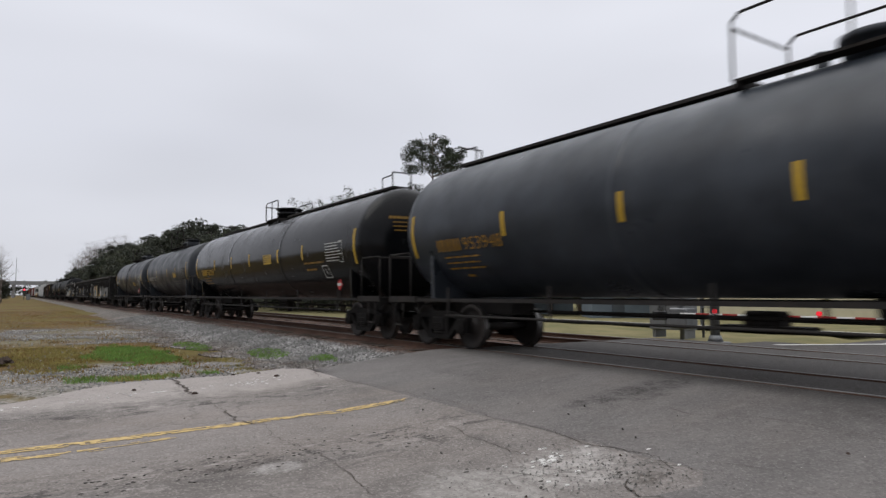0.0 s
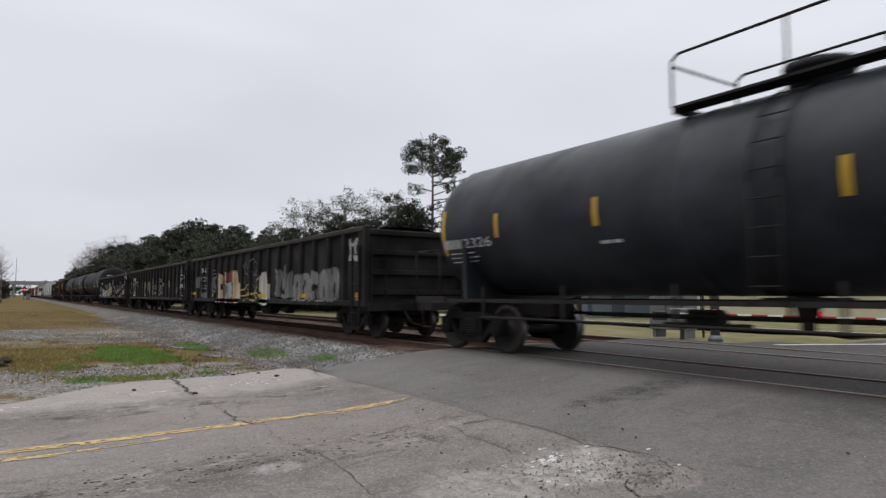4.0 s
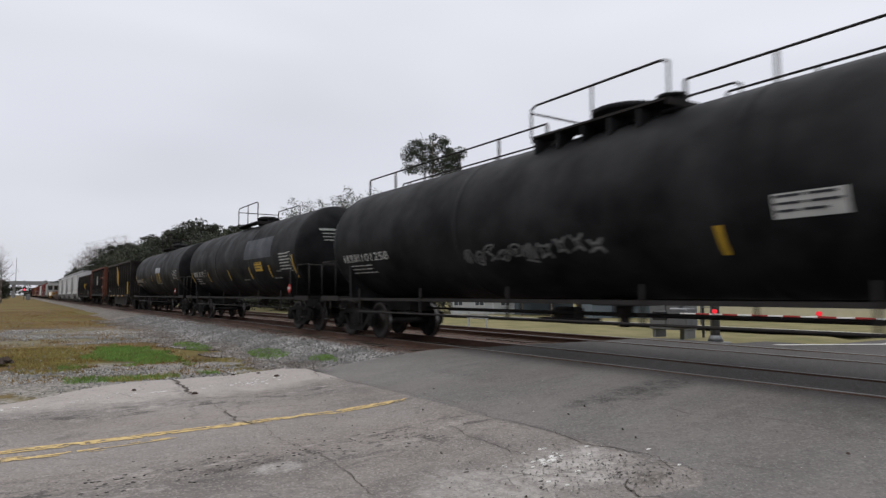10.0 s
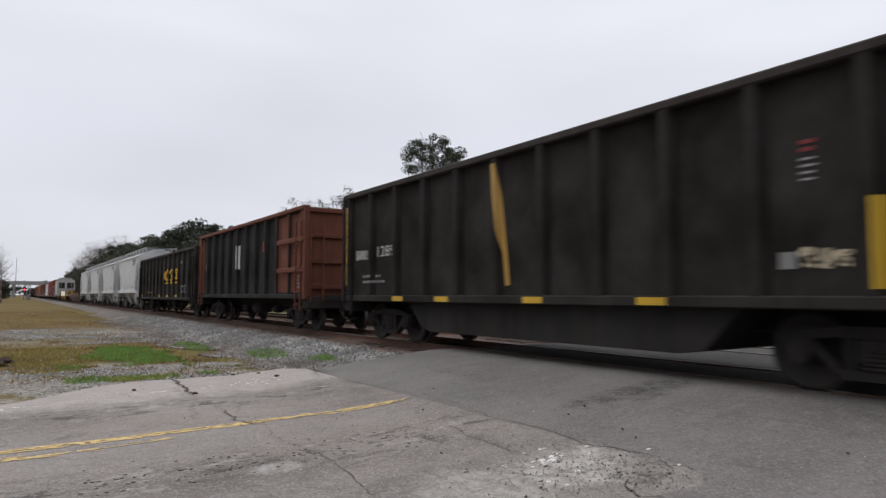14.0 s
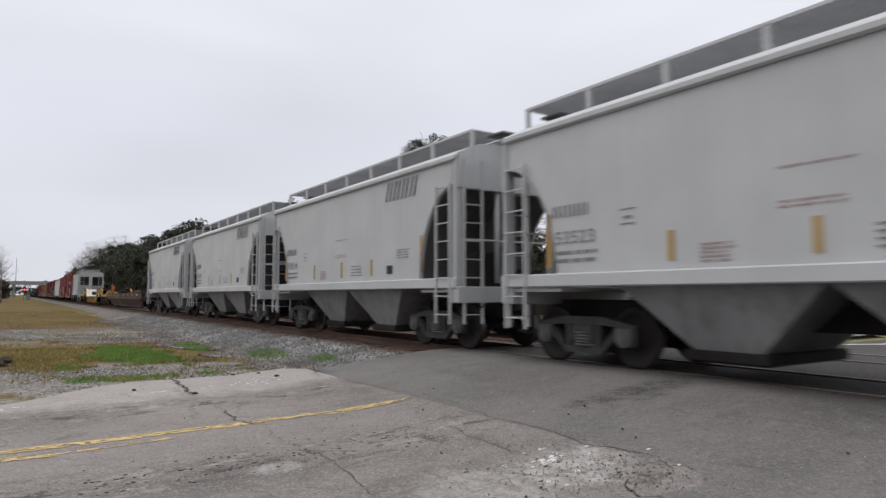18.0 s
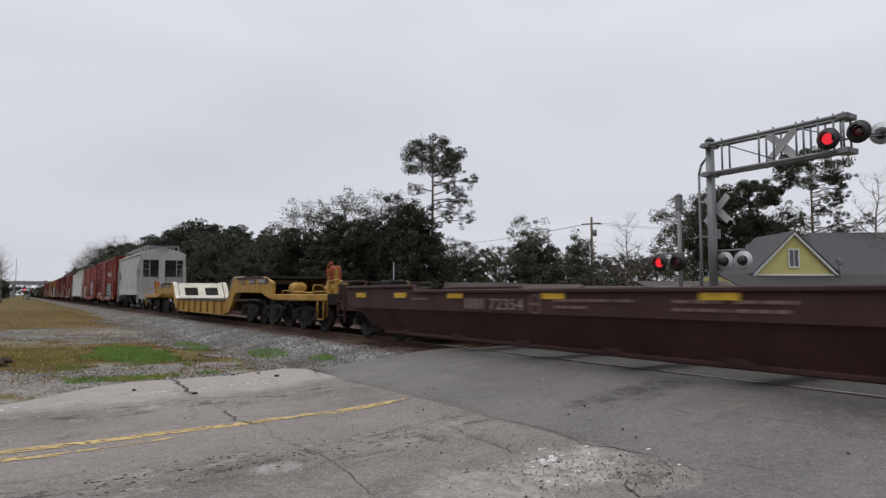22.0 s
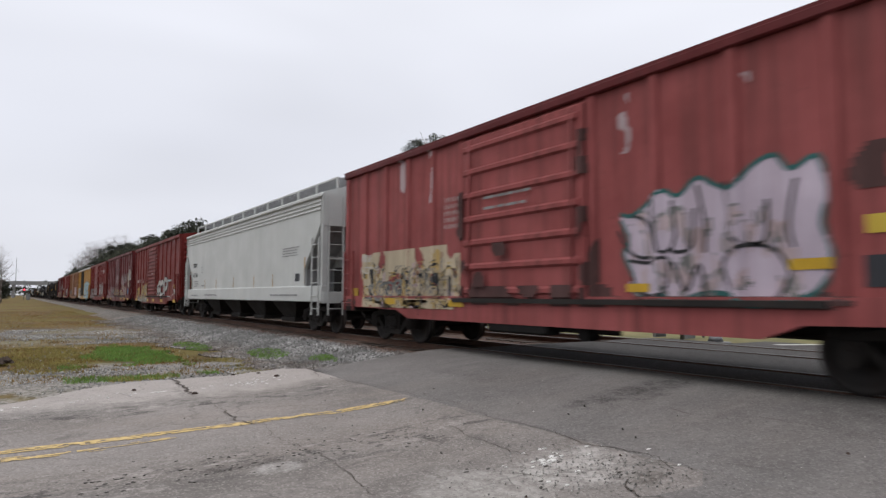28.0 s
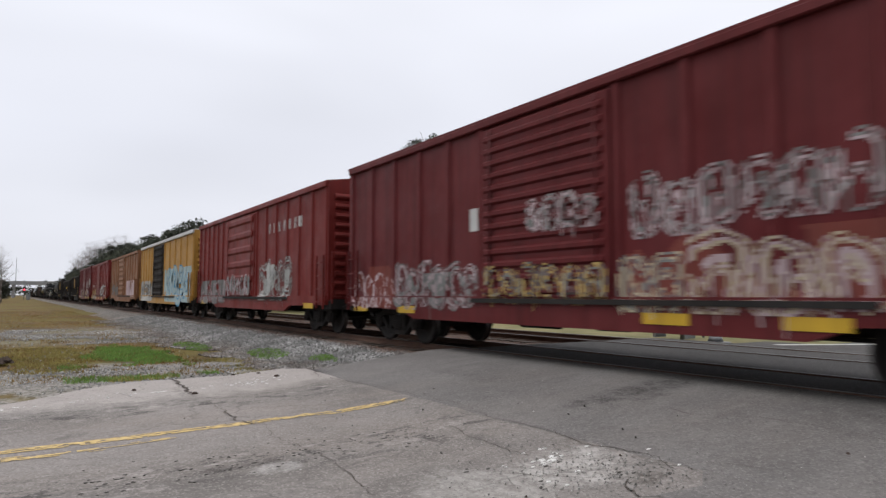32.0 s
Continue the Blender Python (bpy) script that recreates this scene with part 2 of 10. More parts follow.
MARK_RUSTY = paint("rust_stained_lettering", (0.16, 0.105, 0.085), (0.05, 0.03, 0.025), 0.7, (0.04, 0.02, 0.015), 0.6, 0.7)
# dark grey holds grime and the shade under the sloping ends
HOPPER_GRIME_SHADE = paint("grimy_grey_slope_sheet", (0.085, 0.085, 0.085), (0.05, 0.045, 0.04), 0.6, (0.08, 0.05, 0.035), 0.3, 0.7)
HOPPER_BAY = paint("road_dirty_grey_paint", (0.27, 0.27, 0.27), (0.12, 0.11, 0.10), 0.6, (0.12, 0.08, 0.06), 0.2, 0.6)
TRUCK_GREY = paint("dusty_grey_truck_steel", (0.050, 0.048, 0.047), (0.03, 0.026, 0.022), 0.6, (0.06, 0.03, 0.02), 0.3, 0.7)
BRAKE_ORANGE = paint("sun_faded_orange_paint", (0.36, 0.075, 0.030), (0.2, 0.07, 0.04), 0.4, rusty=0.3, rough=0.6)
SIGN_DULL = paint("dull_red_stencilling", (0.16, 0.025, 0.025), (0.05, 0.02, 0.02), 0.5, rusty=0.3, rough=0.7)
SIGN_FADED = paint("faded_red_stencilling", (0.40, 0.28, 0.265), (0.35, 0.3, 0.28), 0.3, rusty=0.0, rough=0.6)
LOGO_YELLOW = paint("golden_yellow_emblem", (0.62, 0.36, 0.02), (0.12, 0.07, 0.02), 0.5, (0.05, 0.04, 0.03), 0.5, 0.6)
SPRAY = {
    "chalk": paint("thin_chalky_spray_paint", (0.215, 0.21, 0.205), (0.06, 0.055, 0.05), 0.85, (0.03, 0.03, 0.028), 0.9, 0.75, fade=0.25),
    "white": paint("white_spray_paint", (0.42, 0.42, 0.40), (0.15, 0.13, 0.12), 0.6, (0.12, 0.1, 0.09), 0.5, 0.7, fade=0.2),
    "dim": paint("thin_grey_spray_paint", (0.17, 0.17, 0.165), (0.05, 0.045, 0.04), 0.7, (0.04, 0.04, 0.035), 0.6, 0.7, fade=0.25),
    "cream": paint("cream_spray_paint", (0.44, 0.37, 0.26), (0.2, 0.15, 0.1), 0.5, (0.14, 0.1, 0.07), 0.4, 0.7, fade=0.15),
    "pink": paint("pale_pink_spray_paint", (0.42, 0.33, 0.34), (0.22, 0.12, 0.12), 0.5, (0.15, 0.08, 0.07), 0.4, 0.7, fade=0.15),
    "red": paint("brick_spray_paint", (0.16, 0.035, 0.025), (0.06, 0.03, 0.025), 0.5, (0.05, 0.03, 0.025), 0.4, 0.7),
    "blue": paint("light_blue_spray_paint", (0.05, 0.22, 0.38), (0.05, 0.1, 0.15), 0.4, (0.1, 0.06, 0.05), 0.3, 0.6),
    "ice": paint("pale_blue_spray_paint", (0.33, 0.42, 0.43), (0.15, 0.15, 0.14), 0.5, (0.1, 0.09, 0.08), 0.4, 0.7),
    "teal": paint("dark_teal_spray_paint", (0.02, 0.10, 0.095), (0.03, 0.05, 0.05), 0.4, (0.05, 0.04, 0.035), 0.3, 0.6),
    "lilac": paint("lilac_spray_paint", (0.47, 0.40, 0.47), (0.25, 0.18, 0.2), 0.4, (0.15, 0.1, 0.1), 0.3, 0.7, fade=0.12),
    "black": paint("black_spray_paint", (0.018, 0.018, 0.02), (0.04, 0.035, 0.03), 0.4, rusty=0.0, rough=0.6),
    "olive": paint("mustard_spray_paint", (0.40, 0.28, 0.10), (0.2, 0.12, 0.06), 0.5, (0.12, 0.08, 0.05), 0.4, 0.7, fade=0.2),
    "soot": paint("greasy_dark_grime", (0.070, 0.030, 0.028), (0.03, 0.018, 0.016), 0.7, (0.13, 0.05, 0.04), 0.7, 0.8, fade=0.2),
    "gold": paint("yellow_spray_paint", (0.55, 0.40, 0.05), (0.2, 0.14, 0.05), 0.5, (0.12, 0.08, 0.05), 0.3, 0.7),
}

# ---- ground materials ----


def ground_material():
    mat, tree, add = material("dry_grass_and_dirt")
    where = add("ShaderNodeTexCoord").outputs["Object"]
    big = fleck(add, where, 0.17, 0.42, 0.58, 5)
    mid = fleck(add, where, 0.6, 0.38, 0.62, 6)
    fine = fleck(add, where, 9.0, 0.25, 0.75, 5, 0.7)
    dry = mix(add, fine, (0.062, 0.040, 0.012), (0.150, 0.094, 0.028))
    dirt = mix(add, fine, (0.056, 0.034, 0.020), (0.135, 0.084, 0.052))
    green = mix(add, fine, (0.062, 0.054, 0.016), (0.150, 0.115, 0.038))
    c = mix(add, mid, dry, dirt)
    scorched = fleck(add, where, 0.3, 0.50, 0.62, 6, 0.7, (0.5, 1.6, 1.0))
    c = mix(add, add("ShaderNodeMath", {0: scorched, 1: 0.65}, operation="MULTIPLY").outputs[0], c, (0.050, 0.036, 0.014))
    c = mix(add, big, c, green)
    xyz = add("ShaderNodeSeparateXYZ", {0: where})
    sway = fleck(add, where, 0.35, 0.2, 0.8, 5)
    def bent(socket, reach):
        off = add("ShaderNodeMath", {0: sway, 1: reach}, operation="MULTIPLY").outputs[0]
        return add("ShaderNodeMath", {0: socket, 1: off}, operation="ADD").outputs[0]
    def both(a, b):
        return add("ShaderNodeMath", {0: a, 1: b}, operation="MULTIPLY").outputs[0]
    def span(socket, a, b):
        return add("ShaderNodeMapRange", {0: socket, 1: a, 2: b}).outputs[0]
    # a gravelled lane and a gravelled shoulder next to the road
    cells = add("ShaderNodeTexVoronoi", {"Vector": where, "Scale": 15.0})
    tone = add("ShaderNodeSeparateColor", {0: cells.outputs["Color"]}).outputs[0]
    stone = mix(add, tone, (0.080, 0.075, 0.068), (0.265, 0.25, 0.233))
    x = bent(xyz.outputs[0], 3.0)
    lane = both(span(x, -36.0, -34.5), span(x, -23.0, -24.5))
    shoulder = both(span(x, -16.4, -14.9), span(x, -9.0, -10.0))
    near = span(bent(xyz.outputs[1], 2.0), -3.0, -3.6)
    c = mix(add, both(both(lane, near), both(span(fine, 0.2, 0.8), 0.7)), c, stone)
    c = mix(add, both(both(shoulder, near), both(span(mid, 0.0, 0.4), 0.85)), c, stone)
    # the mown field behind the line is more even
    field = span(xyz.outputs[1], 6.0, 8.0)
    lawn = mix(add, mid, (0.112, 0.106, 0.050), (0.170, 0.146, 0.074))
    c = mix(add, field, c, lawn)
    h = mix(add, 0.5, fine, mid)
    finish(add, c, 0.95, 0.0, h, 0.6, 0.04, 0.1)
    return mat


def gravel_material(name, low, high, rusty):
    mat, tree, add = material(name)
    where = add("ShaderNodeTexCoord").outputs["Object"]
    cells = add("ShaderNodeTexVoronoi", {"Vector": where, "Scale": 17.0})
    tone = add("ShaderNodeSeparateColor", {0: cells.outputs["Color"]}).outputs[0]
    c = mix(add, tone, low, high)
    blot = fleck(add, where, 0.8, 0.35, 0.65, 5)
    c = mix(add, blot, c, tuple(0.55 * (a + b) * 0.5 for a, b in zip(low, high)))
    if rusty:
        xyz = add("ShaderNodeSeparateXYZ", {0: where})
        wave = add("ShaderNodeMath", {0: xyz.outputs[1], 1: fleck(add, where, 1.3, 0.2, 0.8, 5)}, operation="ADD").outputs[0]
        near = add("ShaderNodeMapRange", {0: wave, 1: -1.55, 2: -0.95}).outputs[0]
        c = mix(add, near, c, mix(add, tone, (0.050, 0.030, 0.022), (0.13, 0.075, 0.055)))
        outer = add("ShaderNodeMapRange", {0: wave, 1: -2.6, 2: -3.6, 3: 0.0, 4: 0.55}).outputs[0]
        patchy = add("ShaderNodeMath", {0: outer, 1: fleck(add, where, 1.6, 0.35, 0.54, 6, 0.7)}, operation="MULTIPLY").outputs[0]
        c = mix(add, patchy, c, mix(add, tone, (0.055, 0.034, 0.022), (0.15, 0.100, 0.066)))
    gap = add("ShaderNodeMapRange", {0: cells.outputs["Distance"], 1: 0.0, 2: 0.6, 3: 1.0, 4: 0.0}).outputs[0]
    finish(add, c, 0.9, 0.0, gap, 0.9, 0.035, 0.25)
    return mat


def asphalt_material(name, dark, light, stone, patches, cracks, spots=(), rim=False, tracks=(), oily=False):
    """Worn road surface: aggregate, pale and dark patches, wheel tracks, wandering cracks.

    spots: (x, y, half width, half length, colour, strength) of blots; tracks: x of worn wheel tracks along y."""
    mat, tree, add = material(name)
    where = add("ShaderNodeTexCoord").outputs["Object"]
    def times(a, b):
        return add("ShaderNodeMath", {0: a, 1: b}, operation="MULTIPLY").outputs[0]
    broad = fleck(add, where, 0.35, 0.36, 0.64, 5)
    c = mix(add, broad, dark, light)
    warm = fleck(add, where, 0.55, 0.45, 0.68, 5, 0.6, (1.0, 0.4, 1.0))
    c = mix(add, times(warm, 0.45), c, (light[0] * 1.05, light[1] * 0.97, light[2] * 0.90))
    blot = fleck(add, where, 1.7, 0.50, 0.68, 7, 0.68, (1.0, 0.42, 1.0))
    c = mix(add, times(blot, patches), c, tuple(min(1, x * 1.22) for x in light))
    worn = fleck(add, where, 2.3, 0.56, 0.68, 7, 0.72, (1.0, 0.32, 1.0))
    c = mix(add, times(worn, 0.28), c, tuple(x * 0.62 for x in dark))
    crumbs = fleck(add, where, 9.0, 0.54, 0.66, 6, 0.75, (1.0, 0.6, 1.0))
    c = mix(add, times(crumbs, 0.20), c, tuple(x * 0.6 for x in dark))
    scuffs = fleck(add, where, 7.0, 0.57, 0.68, 6, 0.75, (1.2, 0.5, 1.4))
    c = mix(add, times(scuffs, 0.35), c, tuple(x * 1.4 for x in light))
    lines = fleck(add, where, 4.5, 0.50, 0.66, 6, 0.7, (1.6, 0.13, 1.0))
    c = mix(add, times(lines, 0.16), c, tuple(x * 0.7 for x in dark))
    pale_lines = fleck(add, where, 3.7, 0.54, 0.70, 6, 0.7, (1.3, 0.16, 1.7))
    c = mix(add, times(pale_lines, 0.20), c, tuple(x * 1.35 for x in light))
    xyz = add("ShaderNodeSeparateXYZ", {0: where})
    ragged = add("ShaderNodeTexNoise", {"Vector": where, "Scale": 2.2, "Detail": 7.0, "Roughness": 0.68}).outputs[0]
    for tx in tracks:
        off = add("ShaderNodeMath", {0: xyz.outputs[0], 1: tx}, operation="SUBTRACT").outputs[0]
        near = add("ShaderNodeMapRange", {0: add("ShaderNodeMath", {0: off}, operation="ABSOLUTE").outputs[0], 1: 0.62, 2: 0.2}).outputs[0]
        pits = fleck(add, where, 5.2, 0.53, 0.58, 8, 0.72, (1.0, 0.42, 1.0))
        c = mix(add, times(times(near, pits), 0.9), c, tuple(x * 0.42 for x in dark))
        bare = fleck(add, where, 4.4, 0.56, 0.62, 8, 0.72, (0.9, 0.5, 1.3))
        c = mix(add, times(times(near, bare), 0.8), c, tuple(x * 1.5 for x in light))
    if rim:
        edge = add("ShaderNodeMath", {0: xyz.outputs[0], 1: times(ragged, 1.6)}, operation="SUBTRACT").outputs[0]
        pale = add("ShaderNodeMapRange", {0: edge, 1: -10.95, 2: -11.5}).outputs[0]
        c = mix(add, times(pale, 0.85), c, mix(add, ragged, tuple(x * 1.1 for x in light), tuple(x * 2.0 for x in light)))
    if oily:
        # grease and soot along the rail, plus the train's contact shade, painted in
        shade_edge = add("ShaderNodeMath", {0: xyz.outputs[1], 1: times(ragged, 0.9)}, operation="ADD").outputs[0]
        greasy = add("ShaderNodeMapRange", {0: shade_edge, 1: -1.25, 2: -0.35, 3: 0.0, 4: 0.8}).outputs[0]
        c = mix(add, greasy, c, (0.026, 0.023, 0.021))
    for sx, sy, rx, ry, tint, much in spots:
        ux = add("ShaderNodeMath", {0: add("ShaderNodeMath", {0: xyz.outputs[0], 1: sx}, operation="SUBTRACT").outputs[0], 1: rx}, operation="DIVIDE").outputs[0]
        uy = add("ShaderNodeMath", {0: add("ShaderNodeMath", {0: xyz.outputs[1], 1: sy}, operation="SUBTRACT").outputs[0], 1: ry}, operation="DIVIDE").outputs[0]
        r2 = add("ShaderNodeMath", {0: times(ux, ux), 1: times(uy, uy)}, operation="ADD").outputs[0]
        far = add("ShaderNodeMath", {0: add("ShaderNodeMath", {0: r2}, operation="SQRT").outputs[0], 1: times(ragged, 2.4)}, operation="ADD").outputs[0]
        inside = add("ShaderNodeMapRange", {0: far, 1: 2.15, 2: 1.75 if much > 0.6 else 1.3}).outputs[0]
        broken_up = fleck(add, where, 5.0, 0.36, 0.58, 7, 0.75)
        c = mix(add, times(times(inside, much), broken_up), c, tint)
    bits = add("ShaderNodeTexVoronoi", {"Vector": where, "Scale": 55.0})
    tone = add("ShaderNodeSeparateColor", {0: bits.outputs["Color"]}).outputs[0]
    chip = add("ShaderNodeMapRange", {0: tone, 1: 0.72, 2: 0.95}).outputs[0]
    c = mix(add, times(chip, 0.3), c, stone)
    pit = add("ShaderNodeMapRange", {0: tone, 1: 0.22, 2: 0.05}).outputs[0]
    c = mix(add, times(pit, 0.3), c, tuple(x * 0.4 for x in dark))
    drift = add("ShaderNodeTexNoise", {"Vector": where, "Scale": 1.4, "Detail": 5.0}).outputs[1]
    off = add("ShaderNodeVectorMath", {0: drift, "Scale": 0.9}, operation="SCALE").outputs[0]
    warped = add("ShaderNodeVectorMath", {0: where, 1: off}, operation="ADD").outputs[0]
    net = add("ShaderNodeTexVoronoi", {"Vector": warped, "Scale": 0.42}, feature="DISTANCE_TO_EDGE").outputs[0]
    thin = add("ShaderNodeMapRange", {0: net, 1: 0.003, 2: 0.009, 3: 1.0, 4: 0.0}).outputs[0]
    broken = fleck(add, where, 0.7, 0.44, 0.56, 3)
    crack = times(times(thin, broken), cracks)
    c = mix(add, crack, c, (0.045, 0.041, 0.038))
    grain = mix(add, 0.5, tone, fleck(add, where, 14.0, 0.2, 0.8, 6, 0.7))
    h = mix(add, crack, grain, (0, 0, 0))
    finish(add, c, 0.88, 0.0, h, 0.55, 0.012, 0.22)
    return mat


GROUND = ground_material()
BALLAST_OLD = gravel_material("brown_dusty_ballast", (0.050, 0.042, 0.035), (0.27, 0.245, 0.22), True)
BALLAST = gravel_material("grey_railway_ballast", (0.060, 0.058, 0.055), (0.40, 0.39, 0.375), True)
ASPHALT_OLD = asphalt_material("old_pale_asphalt", (0.114, 0.102, 0.094), (0.180, 0.162, 0.151), (0.36, 0.335, 0.315), 0.6, 0.35, rim=True, tracks=(-6.1, -9.7), spots=(
    (-6.0, -7.35, 0.16, 0.5, (0.05, 0.042, 0.038), 0.8), (-5.75, -7.0, 0.2, 0.3, (0.30, 0.285, 0.27), 0.75), (-5.3, -4.95, 0.55, 0.16, (0.07, 0.064, 0.06), 0.6), (-9.0, -4.6, 0.9, 0.2, (0.08, 0.073, 0.068), 0.55),
    (-4.1, -4.85, 0.62, 0.6, (0.36, 0.34, 0.32), 0.8), (-4.25, -5.8, 0.7, 0.7, (0.31, 0.295, 0.275), 0.65), (-3.5, -4.72, 0.16, 0.22, (0.06, 0.05, 0.042), 0.8), (-3.75, -4.35, 0.3, 0.12, (0.085, 0.075, 0.066), 0.7)))
# oily: the dark band by the rails is grease and painted-in train shade
ASPHALT_NEW = asphalt_material("grey_crossing_asphalt", (0.098, 0.090, 0.086), (0.140, 0.130, 0.125), (0.25, 0.235, 0.225), 0.25, 0.12, spots=(
    (-5.65, -2.3, 0.42, 1.5, (0.030, 0.027, 0.025), 0.85), (-3.0, -1.9, 1.3, 1.0, (0.042, 0.038, 0.035), 0.55), (-8.6, -2.9, 1.2, 0.35, (0.05, 0.047, 0.045), 0.5), (-1.9, -1.75, 1.9, 0.85, (0.042, 0.038, 0.035), 0.42)), oily=True)
CONCRETE = asphalt_material("pale_crumbled_edge", (0.26, 0.25, 0.235), (0.36, 0.35, 0.33), (0.5, 0.49, 0.46), 0.5, 0.4)
LINE_YELLOW = plain("worn_road_yellow", (0.40, 0.285, 0.115), 0.8, 0, 0.3, 14.0, 0.4)
CHIP_WHITE = plain("chalky_white_chips", (0.50, 0.485, 0.465), 0.85, 0, 0.15, 12.0, 0.3)
CRACK_BROWN = plain("dirt_filled_crack", (0.045, 0.034, 0.027), 0.95, 0, 0.4, 14.0, 0.5)
LINE_WHITE = plain("worn_road_white", (0.48, 0.47, 0.44), 0.8, 0, 0.25, 10.0, 0.3)
TIE_WOOD = plain("creosoted_tie", (0.055, 0.040, 0.030), 0.9, 0, 0.35, 6.0, 0.6)
STONE_BITS = gravel_material("loose_stone", (0.10, 0.095, 0.088), (0.45, 0.435, 0.41), False)
MUD = plain("dark_brown_mud", (0.040, 0.025, 0.018), 0.95, 0, 0.4, 9.0, 0.6)
STONE_DARK = gravel_material("dark_crumbs", (0.05, 0.045, 0.04), (0.14, 0.13, 0.12), False)
GRASS_GREEN = plain("fresh_grass", (0.108, 0.200, 0.028), 0.75, 0, 0.35, 2.0, 0.0)
GRASS_OLIVE = plain("yellowing_grass", (0.200, 0.165, 0.042), 0.8, 0, 0.4, 1.2, 0.0)
GRASS_DRY = plain("straw_grass", (0.170, 0.105, 0.030), 0.85, 0, 0.35, 2.0, 0.0)


def road_z(y):
    """Height of the road: it climbs to the rails and falls again behind them."""
    for (y0, z0), (y1, z1) in (((-60, -0.47), (-8, -0.42)), ((-8, -0.42), (-5.5, -0.38)), ((-5.5, -0.38), (-1.5, -0.02)), ((-1.5, -0.02), (5.6, -0.02)), ((5.6, -0.02), (9, -0.33)), ((9, -0.33), (200, -0.40))):
        if y <= y1:
            return z0 + (z1 - z0) * max(0.0, (y - y0)) / (y1 - y0)
    return -0.40


def on_road(x, y, lift=0.006):
    return road_z(y) + rough(x, y, 0.5, 0.012) + lift


def rough(x, y, scale, size):
    return size * noise.fractal(Vector((x * scale, y * scale, 3.7)), 0.8, 2.0, 3)


def sheet(xs, ys, z):
    g = Geo()
    n = len(ys)
    g.v = [(x, y, z(x, y)) for x in xs for y in ys]
    for i in range(len(xs) - 1):
        for j in range(n - 1):
            g.f.append((i * n + j, (i + 1) * n + j, (i + 1) * n + j + 1, i * n + j + 1))
            g.smooth.append(True)
    return g


def spread(a, b, step):
    k = max(1, int(round((b - a) / step)))
    return [a + (b - a) * i / k for i in range(k + 1)]


def lay_ground():
    def z(x, y):
        far = max(abs(x), abs(y))
        wobble = rough(x, y, 0.35, 0.05) if far < 120 else 0.0
        under = 0.10 if (-12.2 < x < 12 and -60 < y < 60) else 0.0
        return -0.50 + wobble - under
    xs = [-4500, -2000, -1000, -500, -250] + spread(-130, -45, 5) + spread(-44, 12, 0.8) + spread(14, 60, 4) + [130, 300, 1000, 2500]
    ys = [-2500, -1000, -400, -150] + spread(-80, -18, 6) + spread(-17, 12, 0.8) + spread(14, 60, 4) + [90, 150, 400, 1000, 2500]
    solid("ground", sheet(xs, ys, z), GROUND, "flat ground of dry grass, dirt and mown field", "ground", kind="structure")


def lay_ballast():
    section = [(-4.2, -0.56), (-2.3, -0.22), (-1.75, -0.17), (5.75, -0.17), (6.3, -0.22), (8.0, -0.56)]
    def run(x0, x1, step, section=section):
        xs = spread(x0, x1, step)
        ys = spread(-4.2, 8.0, 0.3)
        def z(x, y):
            for (y0, z0), (y1, z1) in zip(section, section[1:]):
                if y <= y1 + 1e-6:
                    return z0 + (z1 - z0) * (y - y0) / (y1 - y0) + rough(x, y, 1.1, 0.035)
            return -0.56
        return sheet(xs, ys, z)
    solid("ballast_bed", run(-60, -34, 1.0), BALLAST_OLD, "bed of dusty brown-grey crushed stone under the rails", "ballast", kind="structure")
    solid("ballast_bed", run(-34, -11.72, 0.35), BALLAST, "bed of crushed grey stone, stained rusty brown along the rails", "ballast", kind="structure")
    solid("ballast_bed", run(-900, -60, 15, [(-4.2, -0.95), (-3.0, -0.52), (-1.75, -0.17), (5.75, -0.17), (6.3, -0.22), (8.0, -0.56)]), BALLAST_OLD, "long bed of crushed grey stone under the rails", "ballast", kind="structure")
    solid("ballast_bed", run(9.0, 700, 15), BALLAST, "bed of crushed grey stone past the crossing", "ballast", kind="structure")


def lay_rails():
    foot = [(-0.07, -0.172), (0.07, -0.172), (0.07, -0.155), (0.012, -0.13), (0.012, -0.045), (0.034, -0.035), (0.034, -0.006), (-0.034, -0.006), (-0.034, -0.035), (-0.012, -0.045), (-0.012, -0.13), (-0.07, -0.155)]
    for centre in (0.0, 4.0):
        for side in (-0.7525, 0.7525):
            y = centre + side
            base = solid("rail", Geo().prism([(y + a, b) for a, b in foot], "x", -900, 700), STEEL_RUST, "rusty steel rail with a bright worn top", "rail", "rails", "structure")
            part("rail_head", Geo().prism([(y - 0.031, -0.006), (y + 0.031, -0.006), (y + 0.026, 0.0), (y - 0.026, 0.0)], "x", -900, 700), STEEL_BRIGHT, base, "bright worn running surface")
    one = Geo().soft_box(-0.11, -1.3, -0.30, 0.11, 1.3, -0.155, 0.012).mesh("railway_tie", TIE_WOOD)
    for centre in (0.0, 4.0):
        far = Geo()
        x = -12.2
        while x > -400:
            if x > -60:
                tie = new("railway_tie", one)
                tie.matrix_basis = pose(x + random.uniform(-0.03, 0.03), centre + random.uniform(-0.04, 0.04), random.uniform(-0.012, 0.012), 0, 0, random.uniform(-1, 1))
                tagged(tie, "dark creosoted wooden railway tie set in ballast", "railway tie", "ties under the rails", "structure")
            else:
                far.box(x - 0.11, centre - 1.3, -0.3, x + 0.11, centre + 1.3, -0.155)
            x -= 0.52
        solid("railway_ties", far, TIE_WOOD, "row of wooden railway ties along the track", "railway ties", kind="stuff")


